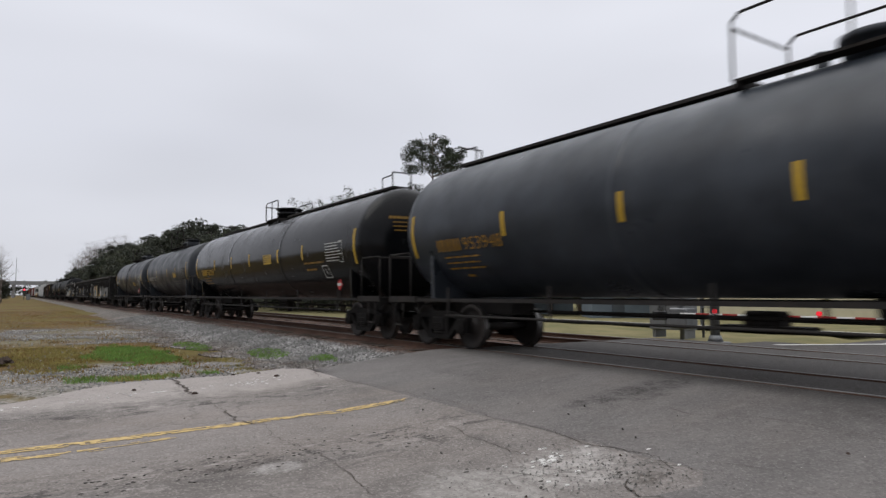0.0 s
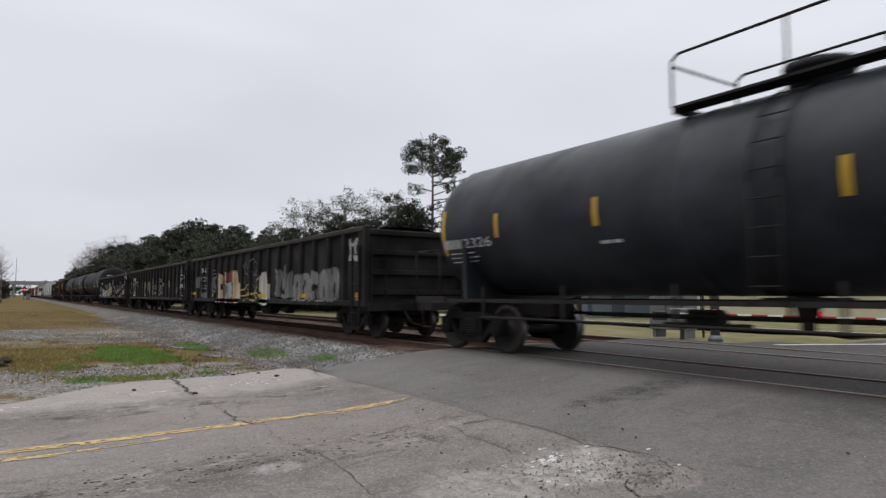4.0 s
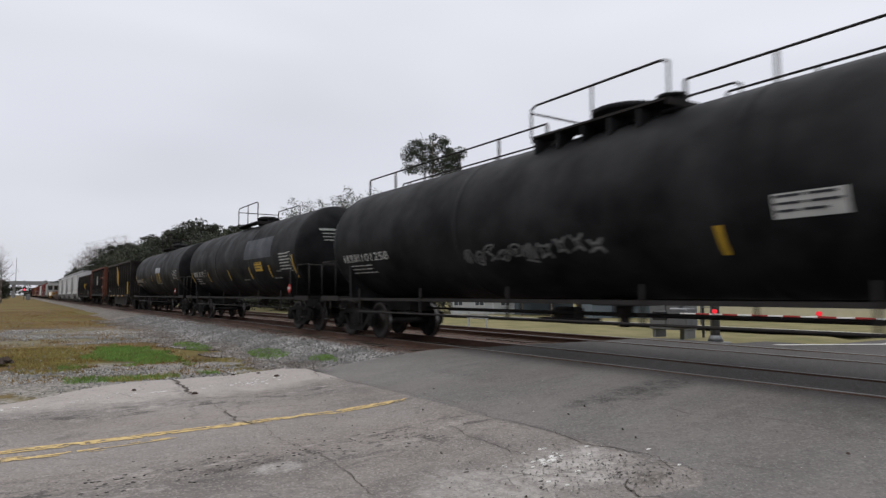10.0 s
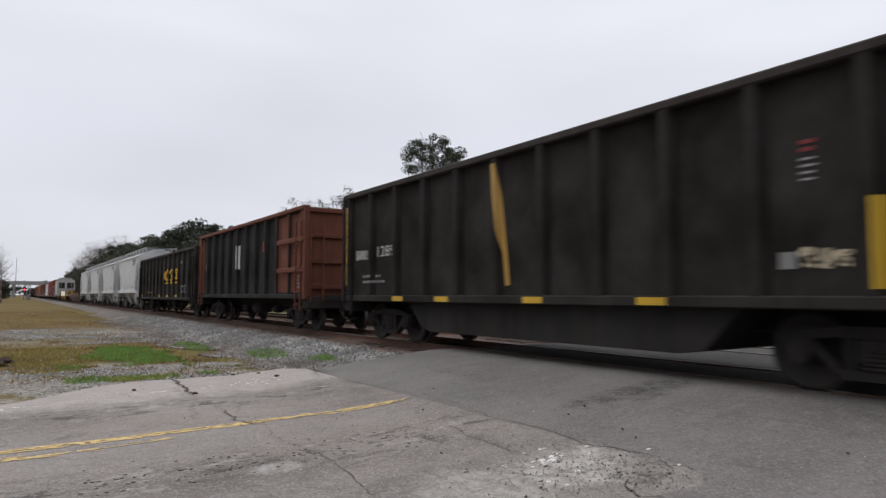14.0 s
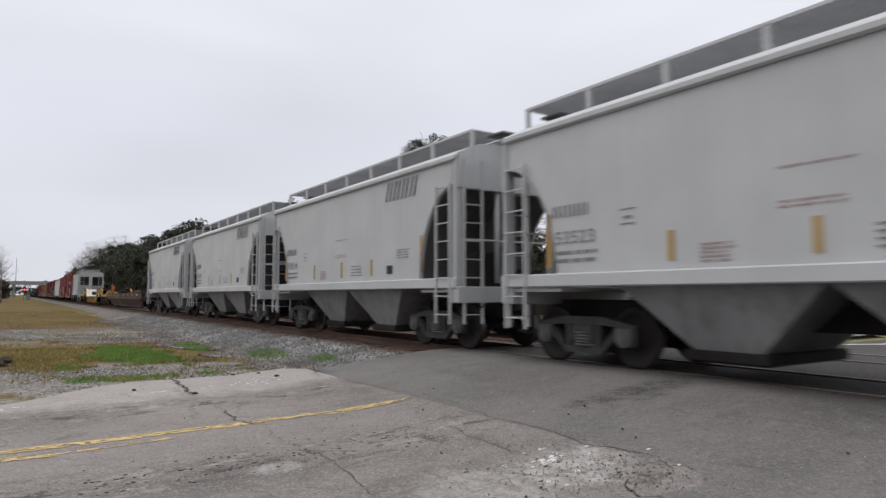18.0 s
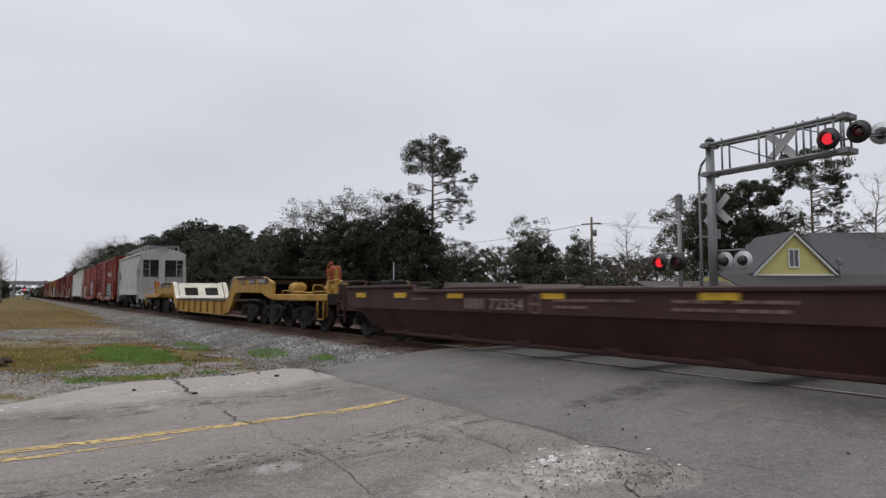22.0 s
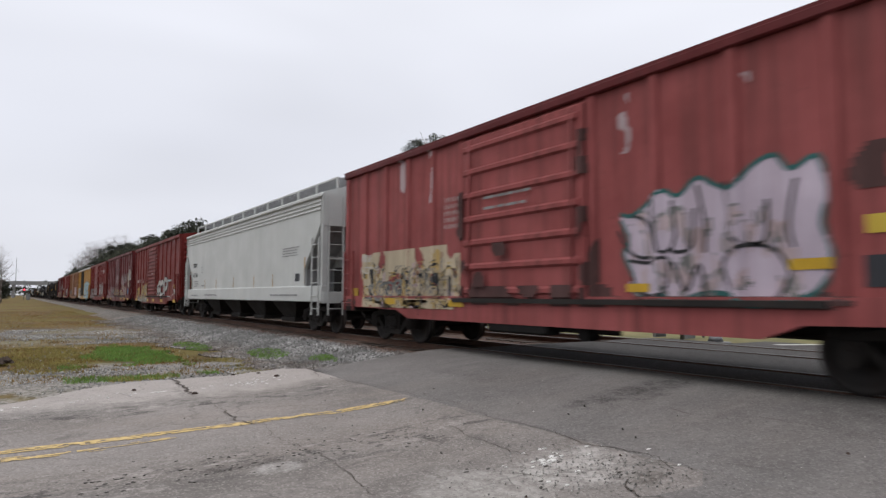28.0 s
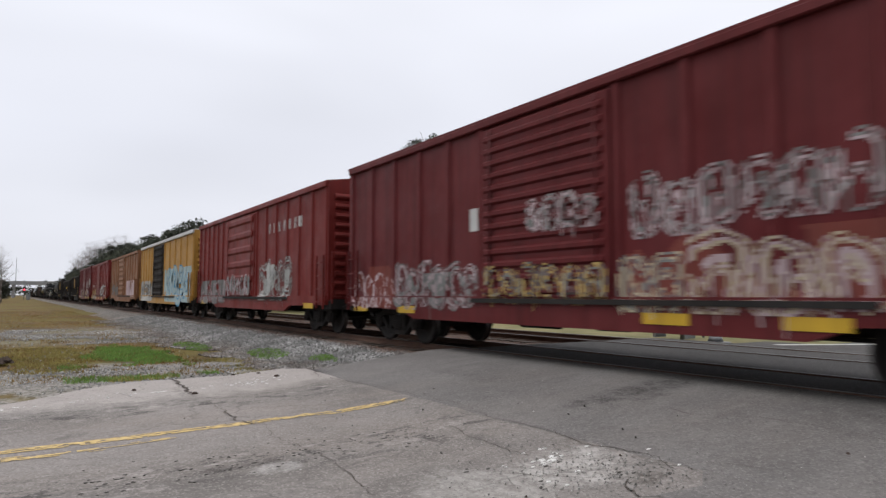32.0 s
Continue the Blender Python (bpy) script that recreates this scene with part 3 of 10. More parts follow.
def lay_road():
    def left(y):
        """The broken outer edge: it bulges towards the verge before the crossing."""
        stops = ((-60, -10.9), (-9.2, -11.2), (-8.0, -12.4), (-7.2, -12.85), (-5.4, -12.68), (-4.6, -12.45), (-4.25, -11.8))
        for (y0, a), (y1, b) in zip(stops, stops[1:]):
            if y <= y1:
                return a + (b - a) * (y - y0) / (y1 - y0) + rough(1.0, y, 1.6, 0.12)
        return -11.8
    def slab(y0, y1, step, x0, x1, drop=0.0, xstep=0.45):
        g = Geo()
        ys = spread(y0, y1, step)
        rows = []
        for y in ys:
            a = x0(y) if callable(x0) else x0
            xs = [a + (x1 - a) * i / int((x1 + 12) / xstep) for i in range(int((x1 + 12) / xstep) + 1)]
            rows.append([(x, y, road_z(y) + drop + rough(x, y, 0.5, 0.012)) for x in xs])
        n = len(rows[0])
        for r in rows:
            g.v += r
        for i in range(len(rows) - 1):
            for j in range(n - 1):
                g.f.append((i * n + j, i * n + j + 1, (i + 1) * n + j + 1, (i + 1) * n + j))
                g.smooth.append(True)
        # a broken edge face down to the dirt
        for a, b in zip(rows, rows[1:]):
            p, q = a[0], b[0]
            g.face([p, q, (q[0] - 0.03, q[1], q[2] - 0.2), (p[0] - 0.03, p[1], p[2] - 0.2)])
        return g
    def seam(x):
        return -4.35 + rough(x, 2.0, 0.8, 0.18)
    solid("road", slab(-60, -16, 2.0, left, 9.0), ASPHALT_OLD, "old pale grey asphalt road, cracked and patched", "road", kind="structure")
    solid("road", slab(-16, -4.3, 0.3, left, 9.0), ASPHALT_OLD, "old pale grey asphalt road, cracked and patched", "road", kind="structure")
    g = slab(-4.6, -0.84, 0.3, -11.66, 9.0, 0.007)
    g.v = [(x, (y if y > -4.5 else seam(x)), z) for x, y, z in g.v]
    solid("road", g, ASPHALT_NEW, "newer darker asphalt apron climbing to the rails", "road", kind="structure")
    solid("road", slab(-16, -4.32, 0.3, lambda y: -3.35 + 0.12 * (y + 5) + rough(4.0, y, 1.1, 0.5), 9.0, 0.007), ASPHALT_NEW, "darker asphalt patch beside the worn lane", "road", kind="structure")
    for y0, y1, label in ((-0.665, 0.665, "asphalt panel between the rails of the crossing"), (0.84, 3.16, "asphalt strip between the two tracks"), (3.335, 4.665, "asphalt panel between the rails of the far track"), (4.84, 11.0, "grey asphalt road falling away behind the tracks")):
        solid("crossing_panel" if y1 < 10 else "road", slab(y0, y1, 0.33, -11.6, 9.0, 0.0), ASPHALT_NEW, label, "road", kind="structure")
    solid("road", slab(11.0, 90.0, 3.0, -9.8, -1.5, 0.0, 0.9), ASPHALT_NEW, "side street leading away behind the tracks", "road", kind="structure")
    # worn centre line of two yellow strands
    g = Geo()
    for strand, (xa, ya, yb) in enumerate(((-7.93, -15.0, -4.45), (-7.55, -15.0, -7.5))):
        y = ya
        while y < yb:
            for k in range(8):
                bare = 0.8 * noise.noise(Vector((k * 0.5 + strand * 7, y * 1.1, 1.3))) + 0.9 * noise.noise(Vector((k * 1.7, y * 5.0, 5.0))) + (0.25 if strand else 0.0) * max(0, y + 9.5)
                if bare < 0.24 and random.random() < 0.84:
                    x0 = xa - 0.085 + k * 0.024 + rough(3, y, 0.6, 0.05) + (0.11 * max(0, y + 6.0) if strand == 0 else 0)
                    g.face([(p, q, on_road(p, q)) for p, q in ((x0, y), (x0 + 0.024, y), (x0 + 0.024, y + 0.05), (x0, y + 0.05))])
            y += 0.05
    solid("centre_line", g, LINE_YELLOW, "worn double yellow centre line painted on the road", "road marking", kind="structure")
    g = Geo()
    for y in spread(9.6, 60, 0.5)[:-1]:
        x0, x1 = -10.6 + 0.55 * max(0, min(3.0, y - 9.6)), -10.6 + 0.55 * max(0, min(3.0, y + 0.5 - 9.6))
        g.face([(x0, y, road_z(y) + 0.02), (x0 + 0.3, y, road_z(y) + 0.02), (x1 + 0.3, y + 0.5, road_z(y + 0.5) + 0.02), (x1, y + 0.5, road_z(y + 0.5) + 0.02)])
    solid("edge_line", g, LINE_WHITE, "white edge line of the road behind the tracks", "road marking", kind="structure")
    # last flakes of a white edge line
    g = Geo()
    y = -13.0
    while y < -5.0:
        for k in range(4):
            if noise.noise(Vector((k * 1.1, y * 1.9, 8.3))) + 0.9 * noise.noise(Vector((k * 2.7, y * 9.0, 2.0))) > 0.62:
                x0 = -11.3 + 0.3 * max(0.0, -7.4 - y) + k * 0.04 + rough(9, y, 0.5, 0.14)
                g.face([(p, q, on_road(p, q)) for p, q in ((x0, y), (x0 + 0.05, y), (x0 + 0.05, y + 0.06), (x0, y + 0.06))])
        y += 0.06
    solid("edge_line", g, CHIP_WHITE, "last flakes of a white edge line on the old road", "road marking", kind="structure")
    # street that runs along the field behind the line
    g = sheet(spread(-160, -12, 4), [17.5, 20.5], lambda x, y: -0.42)
    solid("road", g, CONCRETE, "pale street running along the field behind the tracks", "road", kind="structure")
    # ragged cracks that can be followed across the asphalt
    g = Geo()
    def crack(points, width):
        for (xa, ya), (xb, yb) in zip(points, points[1:]):
            k = max(2, int(math.dist((xa, ya), (xb, yb)) / 0.08))
            last = None
            for i in range(k + 1):
                s = i / k
                x, y = xa + (xb - xa) * s, ya + (yb - ya) * s
                x, y = x + rough(x * 3, y * 3, 1.5, 0.07), y + rough(y * 3, x * 3, 1.5, 0.07)
                w = width * (0.35 + abs(noise.noise(Vector((x * 4, y * 4, 0)))) * 1.6)
                here = ((x, y - w, on_road(x, y - w, 0.009)), (x, y + w, on_road(x, y + w, 0.009)))
                if last:
                    g.face([last[0], here[0], here[1], last[1]])
                last = here
    # seam between the old surface and the newer apron
    crack([(-11.7, -4.28), (-10.75, -4.5), (-10.2, -4.42), (-9.45, -4.36), (-8.9, -4.28)], 0.0080)
    crack([(-8.9, -4.28), (-8.2, -4.25), (-7.6, -4.24), (-7.1, -4.19), (-6.7, -4.23), (-6.2, -4.32)], 0.0050)
    crack([(-6.2, -4.32), (-5.7, -4.36), (-5.45, -4.28), (-5.1, -4.29), (-4.8, -4.37), (-4.6, -4.44)], 0.0070)
    # across the apron
    crack([(-4.75, -2.81), (-4.45, -2.86), (-4.2, -2.77), (-3.8, -2.62), (-3.25, -2.54), (-2.6, -2.62), (0.5, -2.4)], 0.0065)
    # from the verge across the centre line
    crack([(-12.8, -6.62), (-12.2, -6.58), (-11.8, -6.6), (-11.2, -6.64), (-10.65, -6.72)], 0.0340)
    crack([(-10.65, -6.72), (-9.7, -6.62), (-8.8, -6.68)], 0.0030)
    crack([(-8.85, -6.66), (-8.55, -6.66), (-8.2, -6.72), (-7.9, -6.6), (-7.6, -6.5)], 0.0140)
    crack([(-7.6, -6.5), (-7.0, -6.6), (-6.2, -6.56)], 0.0035)
    crack([(-6.2, -6.58), (-5.8, -6.49), (-5.4, -6.56), (-5.0, -6.61), (-4.7, -6.64), (-4.45, -6.67)], 0.0055)
    crack([(-6.1, -4.88), (-5.8, -4.92), (-5.5, -4.98), (-4.9, -5.05), (-4.65, -5.0)], 0.0060)
    crack([(-6.15, -7.9), (-6.05, -7.4), (-6.1, -6.9), (-6.2, -6.45)], 0.0060)
    crack([(-6.2, -6.1), (-6.15, -5.6), (-6.05, -5.25)], 0.0045)
    crack([(-9.9, -5.6), (-9.6, -5.1), (-9.55, -4.8)], 0.0035)
    # round the crumbled end of the old surface
    crack([(-4.4, -5.46), (-4.0, -5.2), (-3.78, -4.98)], 0.0050)
    crack([(-3.78, -4.98), (-3.7, -4.86), (-3.68, -4.72)], 0.0140)
    crack([(-3.57, -4.9), (-3.52, -5.0), (-3.4, -5.08), (-3.27, -5.08), (-3.12, -5.0)], 0.0130)
    crack([(-4.6, -4.46), (-4.16, -4.3), (-3.78, -4.28), (-3.5, -4.45), (-3.42, -4.68)], 0.0060)
    crack([(-3.5, -4.3), (-3.2, -4.05), (-2.9, -3.95)], 0.0040)
    # loosened pieces of the surface
    def flakes(spots, low, high, lift, flat=1.0):
        g, rnd = Geo(), random.Random(12)
        for x, y in spots:
            k, r, t = rnd.randint(5, 7), rnd.uniform(low, high), rnd.uniform(0, 6.28)
            ring = [(x + r * rnd.uniform(0.6, 1.2) * math.cos(t + 2 * math.pi * i / k), y + flat * r * rnd.uniform(0.6, 1.2) * math.sin(t + 2 * math.pi * i / k)) for i in range(k)]
            g.rings([[(p, q, on_road(p, q, 0.002)) for p, q in ring], [(x + (p - x) * 0.85, y + (q - y) * 0.85, on_road(p, q, lift)) for p, q in ring]])
        return g
    rnd = random.Random(31)
    spots = [(rnd.gauss(-4.42, 0.04), rnd.gauss(-4.97, 0.09)) for _ in range(30)] + [(rnd.gauss(-4.2, 0.3), rnd.gauss(-5.0, 0.4)) for _ in range(16)] + [(rnd.gauss(-11.4, 0.25), rnd.uniform(-5.8, -4.8)) for _ in range(30)]
    spots += [(rnd.gauss(-11.3, 0.12) + 0.3 * max(0, -7.4 - y), y) for y in [rnd.uniform(-9.0, -5.0) for _ in range(34)]]
    solid("asphalt_chips", flakes(spots, 0.006, 0.024, 0.008, 1.5), CHIP_WHITE, "chalky white chips of broken road surface", "chips", kind="stuff")
    spots = [(rnd.gauss(-4.15, 0.28), rnd.gauss(-5.2, 0.5)) for _ in range(26)] + [(rnd.gauss(-3.6, 0.12), rnd.gauss(-4.75, 0.18)) for _ in range(14)] + [(rnd.gauss(-6.1, 0.22), rnd.uniform(-8.6, -5.2)) for _ in range(120)]
    solid("asphalt_chips", flakes(spots, 0.004, 0.015, 0.006, 1.8), STONE_DARK, "dark loosened crumbs of road surface", "chips", kind="stuff")
    lumps = ((-11.65, -7.35, 0.06), (-10.6, -6.64, 0.07), (-11.56, -5.0, 0.07), (-12.6, -5.5, 0.06), (-4.02, -4.47, 0.028), (-2.69, -3.22, 0.035), (-3.37, -4.36, 0.018), (-3.84, -5.73, 0.03), (-12.3, -5.1, 0.05))
    for x, y, r in lumps:
        h = Geo()
        k, r = 7, r * 0.6
        for z0, z1, w0, w1 in ((0.0, 0.5, 1.0, 0.85), (0.5, 0.8, 0.85, 0.35)):
            h.rings([[(r * w * (0.8 + 0.3 * math.sin(i * 2.1 + x * 9)) * math.cos(2 * math.pi * i / k), 1.3 * r * w * (0.8 + 0.3 * math.sin(i * 1.7 + y * 5)) * math.sin(2 * math.pi * i / k), r * z) for i in range(k)] for z, w in ((z0, w0), (z1, w1))])
        solid("asphalt_lump", h, MUD, "dark lump of broken asphalt lying on the road", "lump", "lumps on the road", m=pose(x, y, on_road(x, y, 0.004)))
    solid("road_cracks", g, CRACK_BROWN, "dark ragged cracks in the asphalt", "cracks", kind="stuff")


def scatter():
    rock = [(0, 0, 1), (0.9, 0.1, 0.1), (0.2, 0.95, -0.1), (-0.85, 0.25, 0.15), (-0.1, -0.9, 0.05), (0, 0.1, -0.7)]
    faces = [(0, 1, 2), (0, 2, 3), (0, 3, 4), (0, 4, 1), (5, 2, 1), (5, 3, 2), (5, 4, 3), (5, 1, 4)]
    rnd = random.Random(4)
    def stones(spots, sizes):
        g = Geo()
        for x, y, z in spots:
            s = rnd.uniform(*sizes)
            t = rnd.uniform(0, 6.28)
            c, d = math.cos(t) * s, math.sin(t) * s
            fx, fz = rnd.uniform(0.7, 1.3), rnd.uniform(0.5, 1.0)
            n = len(g.v)
            g.v += [(x + (a * c - b * d) * fx, y + a * d + b * c, z + e * s * fz) for a, b, e in rock]
            g.f += [tuple(n + i for i in q) for q in faces]
        g.smooth = [False] * len(g.f)
        return g
    def bed(y):
        return -0.17 if y > -1.75 else (-0.17 - 0.05 * (-1.75 - y) / 0.55 if y > -2.3 else -0.22 - 0.34 * (-2.3 - y) / 1.9)
    spots = []
    for _ in range(21000):
        x, y = -11.9 - 34 * rnd.random() ** 1.8, rnd.uniform(-5.2, -1.5)
        if (x > -12.3 and y < -4) or y < -4.55 + 1.1 * noise.noise(Vector((x * 0.7, y * 0.7, 1.0))):
            continue
        spots.append((x, y, max(bed(y), -0.49) + 0.01))
    solid("ballast_stones", stones(spots, (0.026, 0.066)), BALLAST, "loose broken stones of the ballast shoulder", "stones", kind="stuff")
    spots = []
    while len(spots) < 10000:
        x, y = rnd.uniform(-40, -12.6), rnd.uniform(-13, -4.4)
        near_road = x > -16.4 + 0.3 * (y + 7) and noise.noise(Vector((x * 0.6, y * 0.6, 4))) > -0.25
        lane = -36 < x < -24.5 and noise.noise(Vector((x * 0.25, y * 0.25, 9))) > -0.05
        if near_road or lane or rnd.random() < 0.06:
            spots.append((x, y, -0.485))
    solid("gravel_stones", stones(spots, (0.015, 0.048)), STONE_BITS, "loose pale gravel beside the road", "gravel", kind="stuff")
    spots = []
    for _ in range(900):
        x, y = rnd.gauss(-3.9, 0.5), rnd.gauss(-4.9, 0.45)
        if y < -4.25:
            spots.append((x, y, road_z(y) + 0.012))
    for _ in range(420):
        x, y = rnd.uniform(-9, 2), rnd.uniform(-7.5, -2.5)
        spots.append((x, y, road_z(y) + 0.012))
    solid("road_grit", stones(spots, (0.004, 0.013)), STONE_BITS, "pale grit and crumbs lying on the road", "grit", kind="stuff")
    spots = [(rnd.uniform(-9, 1), rnd.uniform(-6.5, -3.2), 0) for _ in range(16)]
    spots = [(x, y, road_z(y) + 0.014) for x, y, z in spots]
    solid("road_debris", stones(spots, (0.008, 0.026)), STONE_DARK, "dark crumbs of asphalt lying on the road", "debris", kind="stuff")
    spots = [(-18.6 + rnd.gauss(0, 0.26), -9.3 + rnd.gauss(0, 0.17), -0.45 + rnd.uniform(0, 0.07)) for _ in range(140)]
    solid("dirt_clods", stones(spots, (0.03, 0.08)), MUD, "heap of dark muddy clods in the grass", "dirt", kind="stuff")

    def blades(spots, low, high, wide):
        g = Geo()
        for x, y, z in spots:
            h, w, t = rnd.uniform(low, high), rnd.uniform(0.5, 1.0) * wide, rnd.uniform(0, 6.28)
            lx, ly = rnd.gauss(0, 0.4) * h, rnd.gauss(0, 0.4) * h
            c, d = math.cos(t) * w, math.sin(t) * w
            g.face([(x - c, y - d, z), (x + c, y + d, z), (x + lx, y + ly, z + h)])
        return g
    def patch(n, x0, x1, y0, y1, keep, z=-0.49):
        out = []
        while len(out) < n:
            x, y = rnd.uniform(x0, x1), rnd.uniform(y0, y1)
            if noise.noise(Vector((x * 0.55, y * 0.55, 2.0))) + 0.5 * noise.noise(Vector((x * 1.7, y * 1.7, 6.0))) > keep(x, y):
                out.append((x, y, max(z, bed(y) if y > -4.2 else z)))
        return out
    def oval(cx, cy, rx, ry):
        return lambda x, y: -0.75 + 1.1 * (((x - cx) / rx) ** 2 + ((y - cy) / ry) ** 2)
    green = patch(13000, -25, -14, -8.6, -3.6, oval(-19.7, -6.3, 3.6, 1.15)) + patch(2600, -24, -18, -5.4, -3.4, oval(-21.2, -4.3, 2.2, 0.45)) + patch(2200, -17, -13.6, -8.2, -5.4, lambda x, y: 0.12)
    green += patch(2600, -18.5, -15.2, -4.2, -2.9, oval(-16.8, -3.4, 1.4, 0.42)) + patch(1500, -15.0, -13.2, -3.6, -2.5, oval(-14.1, -3.0, 0.75, 0.3))
    olive = patch(9000, -26, -15, -10.5, -6.2, oval(-19.5, -8.3, 5.5, 1.2)) + patch(2500, -17, -13.5, -7.5, -4.3, lambda x, y: 0.2)
    solid("olive_grass", blades(olive, 0.02, 0.07, 0.012), GRASS_OLIVE, "thin yellowing green grass on the verge", "grass", kind="stuff")
    solid("green_grass", blades(green, 0.03, 0.10, 0.010), GRASS_GREEN, "patches of short fresh green grass in the gravel", "grass", kind="stuff")
    dry = patch(7000, -23, -14, -12, -5.0, lambda x, y: -0.1) + patch(12000, -75, -36, -16, -4.2, lambda x, y: -0.25) + patch(3000, -30, -22, -14, -5, lambda x, y: 0.12)
    solid("dry_grass", blades(dry, 0.02, 0.09, 0.016), GRASS_DRY, "straw-coloured dry grass on the verge", "grass", kind="stuff")


lay_ground()
lay_ballast()
lay_rails()
lay_road()
scatter()

# ---- trees ----
BARK = plain("grey_brown_bark", (0.10, 0.075, 0.055), 0.95, 0, 0.35, 9.0, 0.8)
BARK_PALE = plain("pale_winter_bark", (0.12, 0.10, 0.086), 0.95, 0, 0.3, 9.0, 0.6)


def leaf_material(name, colour):
    mat, tree, add = material(name)
    where = add("ShaderNodeTexCoord").outputs["Object"]
    island = add("ShaderNodeNewGeometry").outputs["Random Per Island"]
    tone = mix(add, island, tuple(c * 0.6 for c in colour), tuple(c * 1.4 for c in colour))
    c = mix(add, fleck(add, where, 0.5, 0.35, 0.65, 3), tone, tuple(x * 0.7 for x in colour))
    shader = add("ShaderNodeBsdfPrincipled", {"Base Color": c, "Roughness": 0.7, "Specular IOR Level": 0.3})
    see = add("ShaderNodeBsdfTranslucent", {"Color": c})
    both = add("ShaderNodeMixShader", {0: 0.18, 1: shader.outputs[0], 2: see.outputs[0]})
    add("ShaderNodeOutputMaterial", {0: both.outputs[0]})
    return mat


LEAF_PINE = leaf_material("pine_needles", (0.042, 0.052, 0.030))
LEAF_OAK = leaf_material("live_oak_leaves", (0.062, 0.070, 0.042))
LEAF_DARK = leaf_material("dark_evergreen_leaves", (0.046, 0.052, 0.036))
LEAF_SPARSE = leaf_material("thin_grey_green_leaves", (0.078, 0.084, 0.055))
LEAF_BROWN = leaf_material("brown_grey_winter_thicket", (0.115, 0.100, 0.082))
LEAF_RUSSET = leaf_material("russet_buds", (0.13, 0.075, 0.060))


def crown(clumps, leaf, per, rnd):
    """Each clump (x, y, z, r) becomes a ragged tuft of small leaves."""
    g = Geo()
    for x, y, z, r in clumps:
        for _ in range(per):
            while True:
                a, b, c = rnd.uniform(-1, 1), rnd.uniform(-1, 1), rnd.uniform(-1, 1)
                if a * a + b * b + c * c < 1:
                    break
            p = Vector((x + a * r, y + b * r, z + c * r * 0.75))
            u = Vector((rnd.gauss(0, 1), rnd.gauss(0, 1), rnd.gauss(0, 0.7))).normalized() * leaf * rnd.uniform(0.6, 1.3)
            v = Vector((rnd.gauss(0, 1), rnd.gauss(0, 1), rnd.gauss(0, 0.7))).normalized() * leaf * rnd.uniform(0.4, 0.9)
            g.face([tuple(p - u), tuple(p + v), tuple(p + u), tuple(p - v * 0.6)])
    return g


def limbs(height, girth, rnd, spreadout, first, count, rise, bend=0.12):
    """A tapered, slightly bent trunk with limbs; returns the mesh and the limb ends."""
    g, ends = Geo(), []
    line = []
    x = y = 0.0
    for i in range(9):
        line.append((x, y, height * i / 8))
        x += rnd.gauss(0, bend) * height / 30
        y += rnd.gauss(0, bend) * height / 30
    for i in range(8):
        g.cyl(line[i], line[i + 1], girth * (1 - 0.115 * i), 8, girth * (1 - 0.115 * (i + 1)))
    for k in range(count):
        s = first + (0.98 - first) * (k + rnd.random() * 0.8) / count
        i = min(7, int(s * 8))
        f = s * 8 - i
        base = Vector(line[i]).lerp(Vector(line[i + 1]), f)
        t = k * 2.4 + rnd.uniform(-0.5, 0.5)
        reach = spreadout(s) * rnd.uniform(0.7, 1.15)
        mid = base + Vector((math.cos(t) * reach * 0.55, math.sin(t) * reach * 0.55, reach * rise * 0.35))
        tip = base + Vector((math.cos(t + rnd.gauss(0, 0.2)) * reach, math.sin(t + rnd.gauss(0, 0.2)) * reach, reach * rise * rnd.uniform(0.6, 1.2)))
        w = girth * 0.42 * (1.05 - s * 0.7)
        g.cyl(tuple(base), tuple(mid), w, 6, w * 0.65)
        g.cyl(tuple(mid), tuple(tip), w * 0.65, 5, w * 0.25)
        ends.append((base, mid, tip, w))
    return g, ends


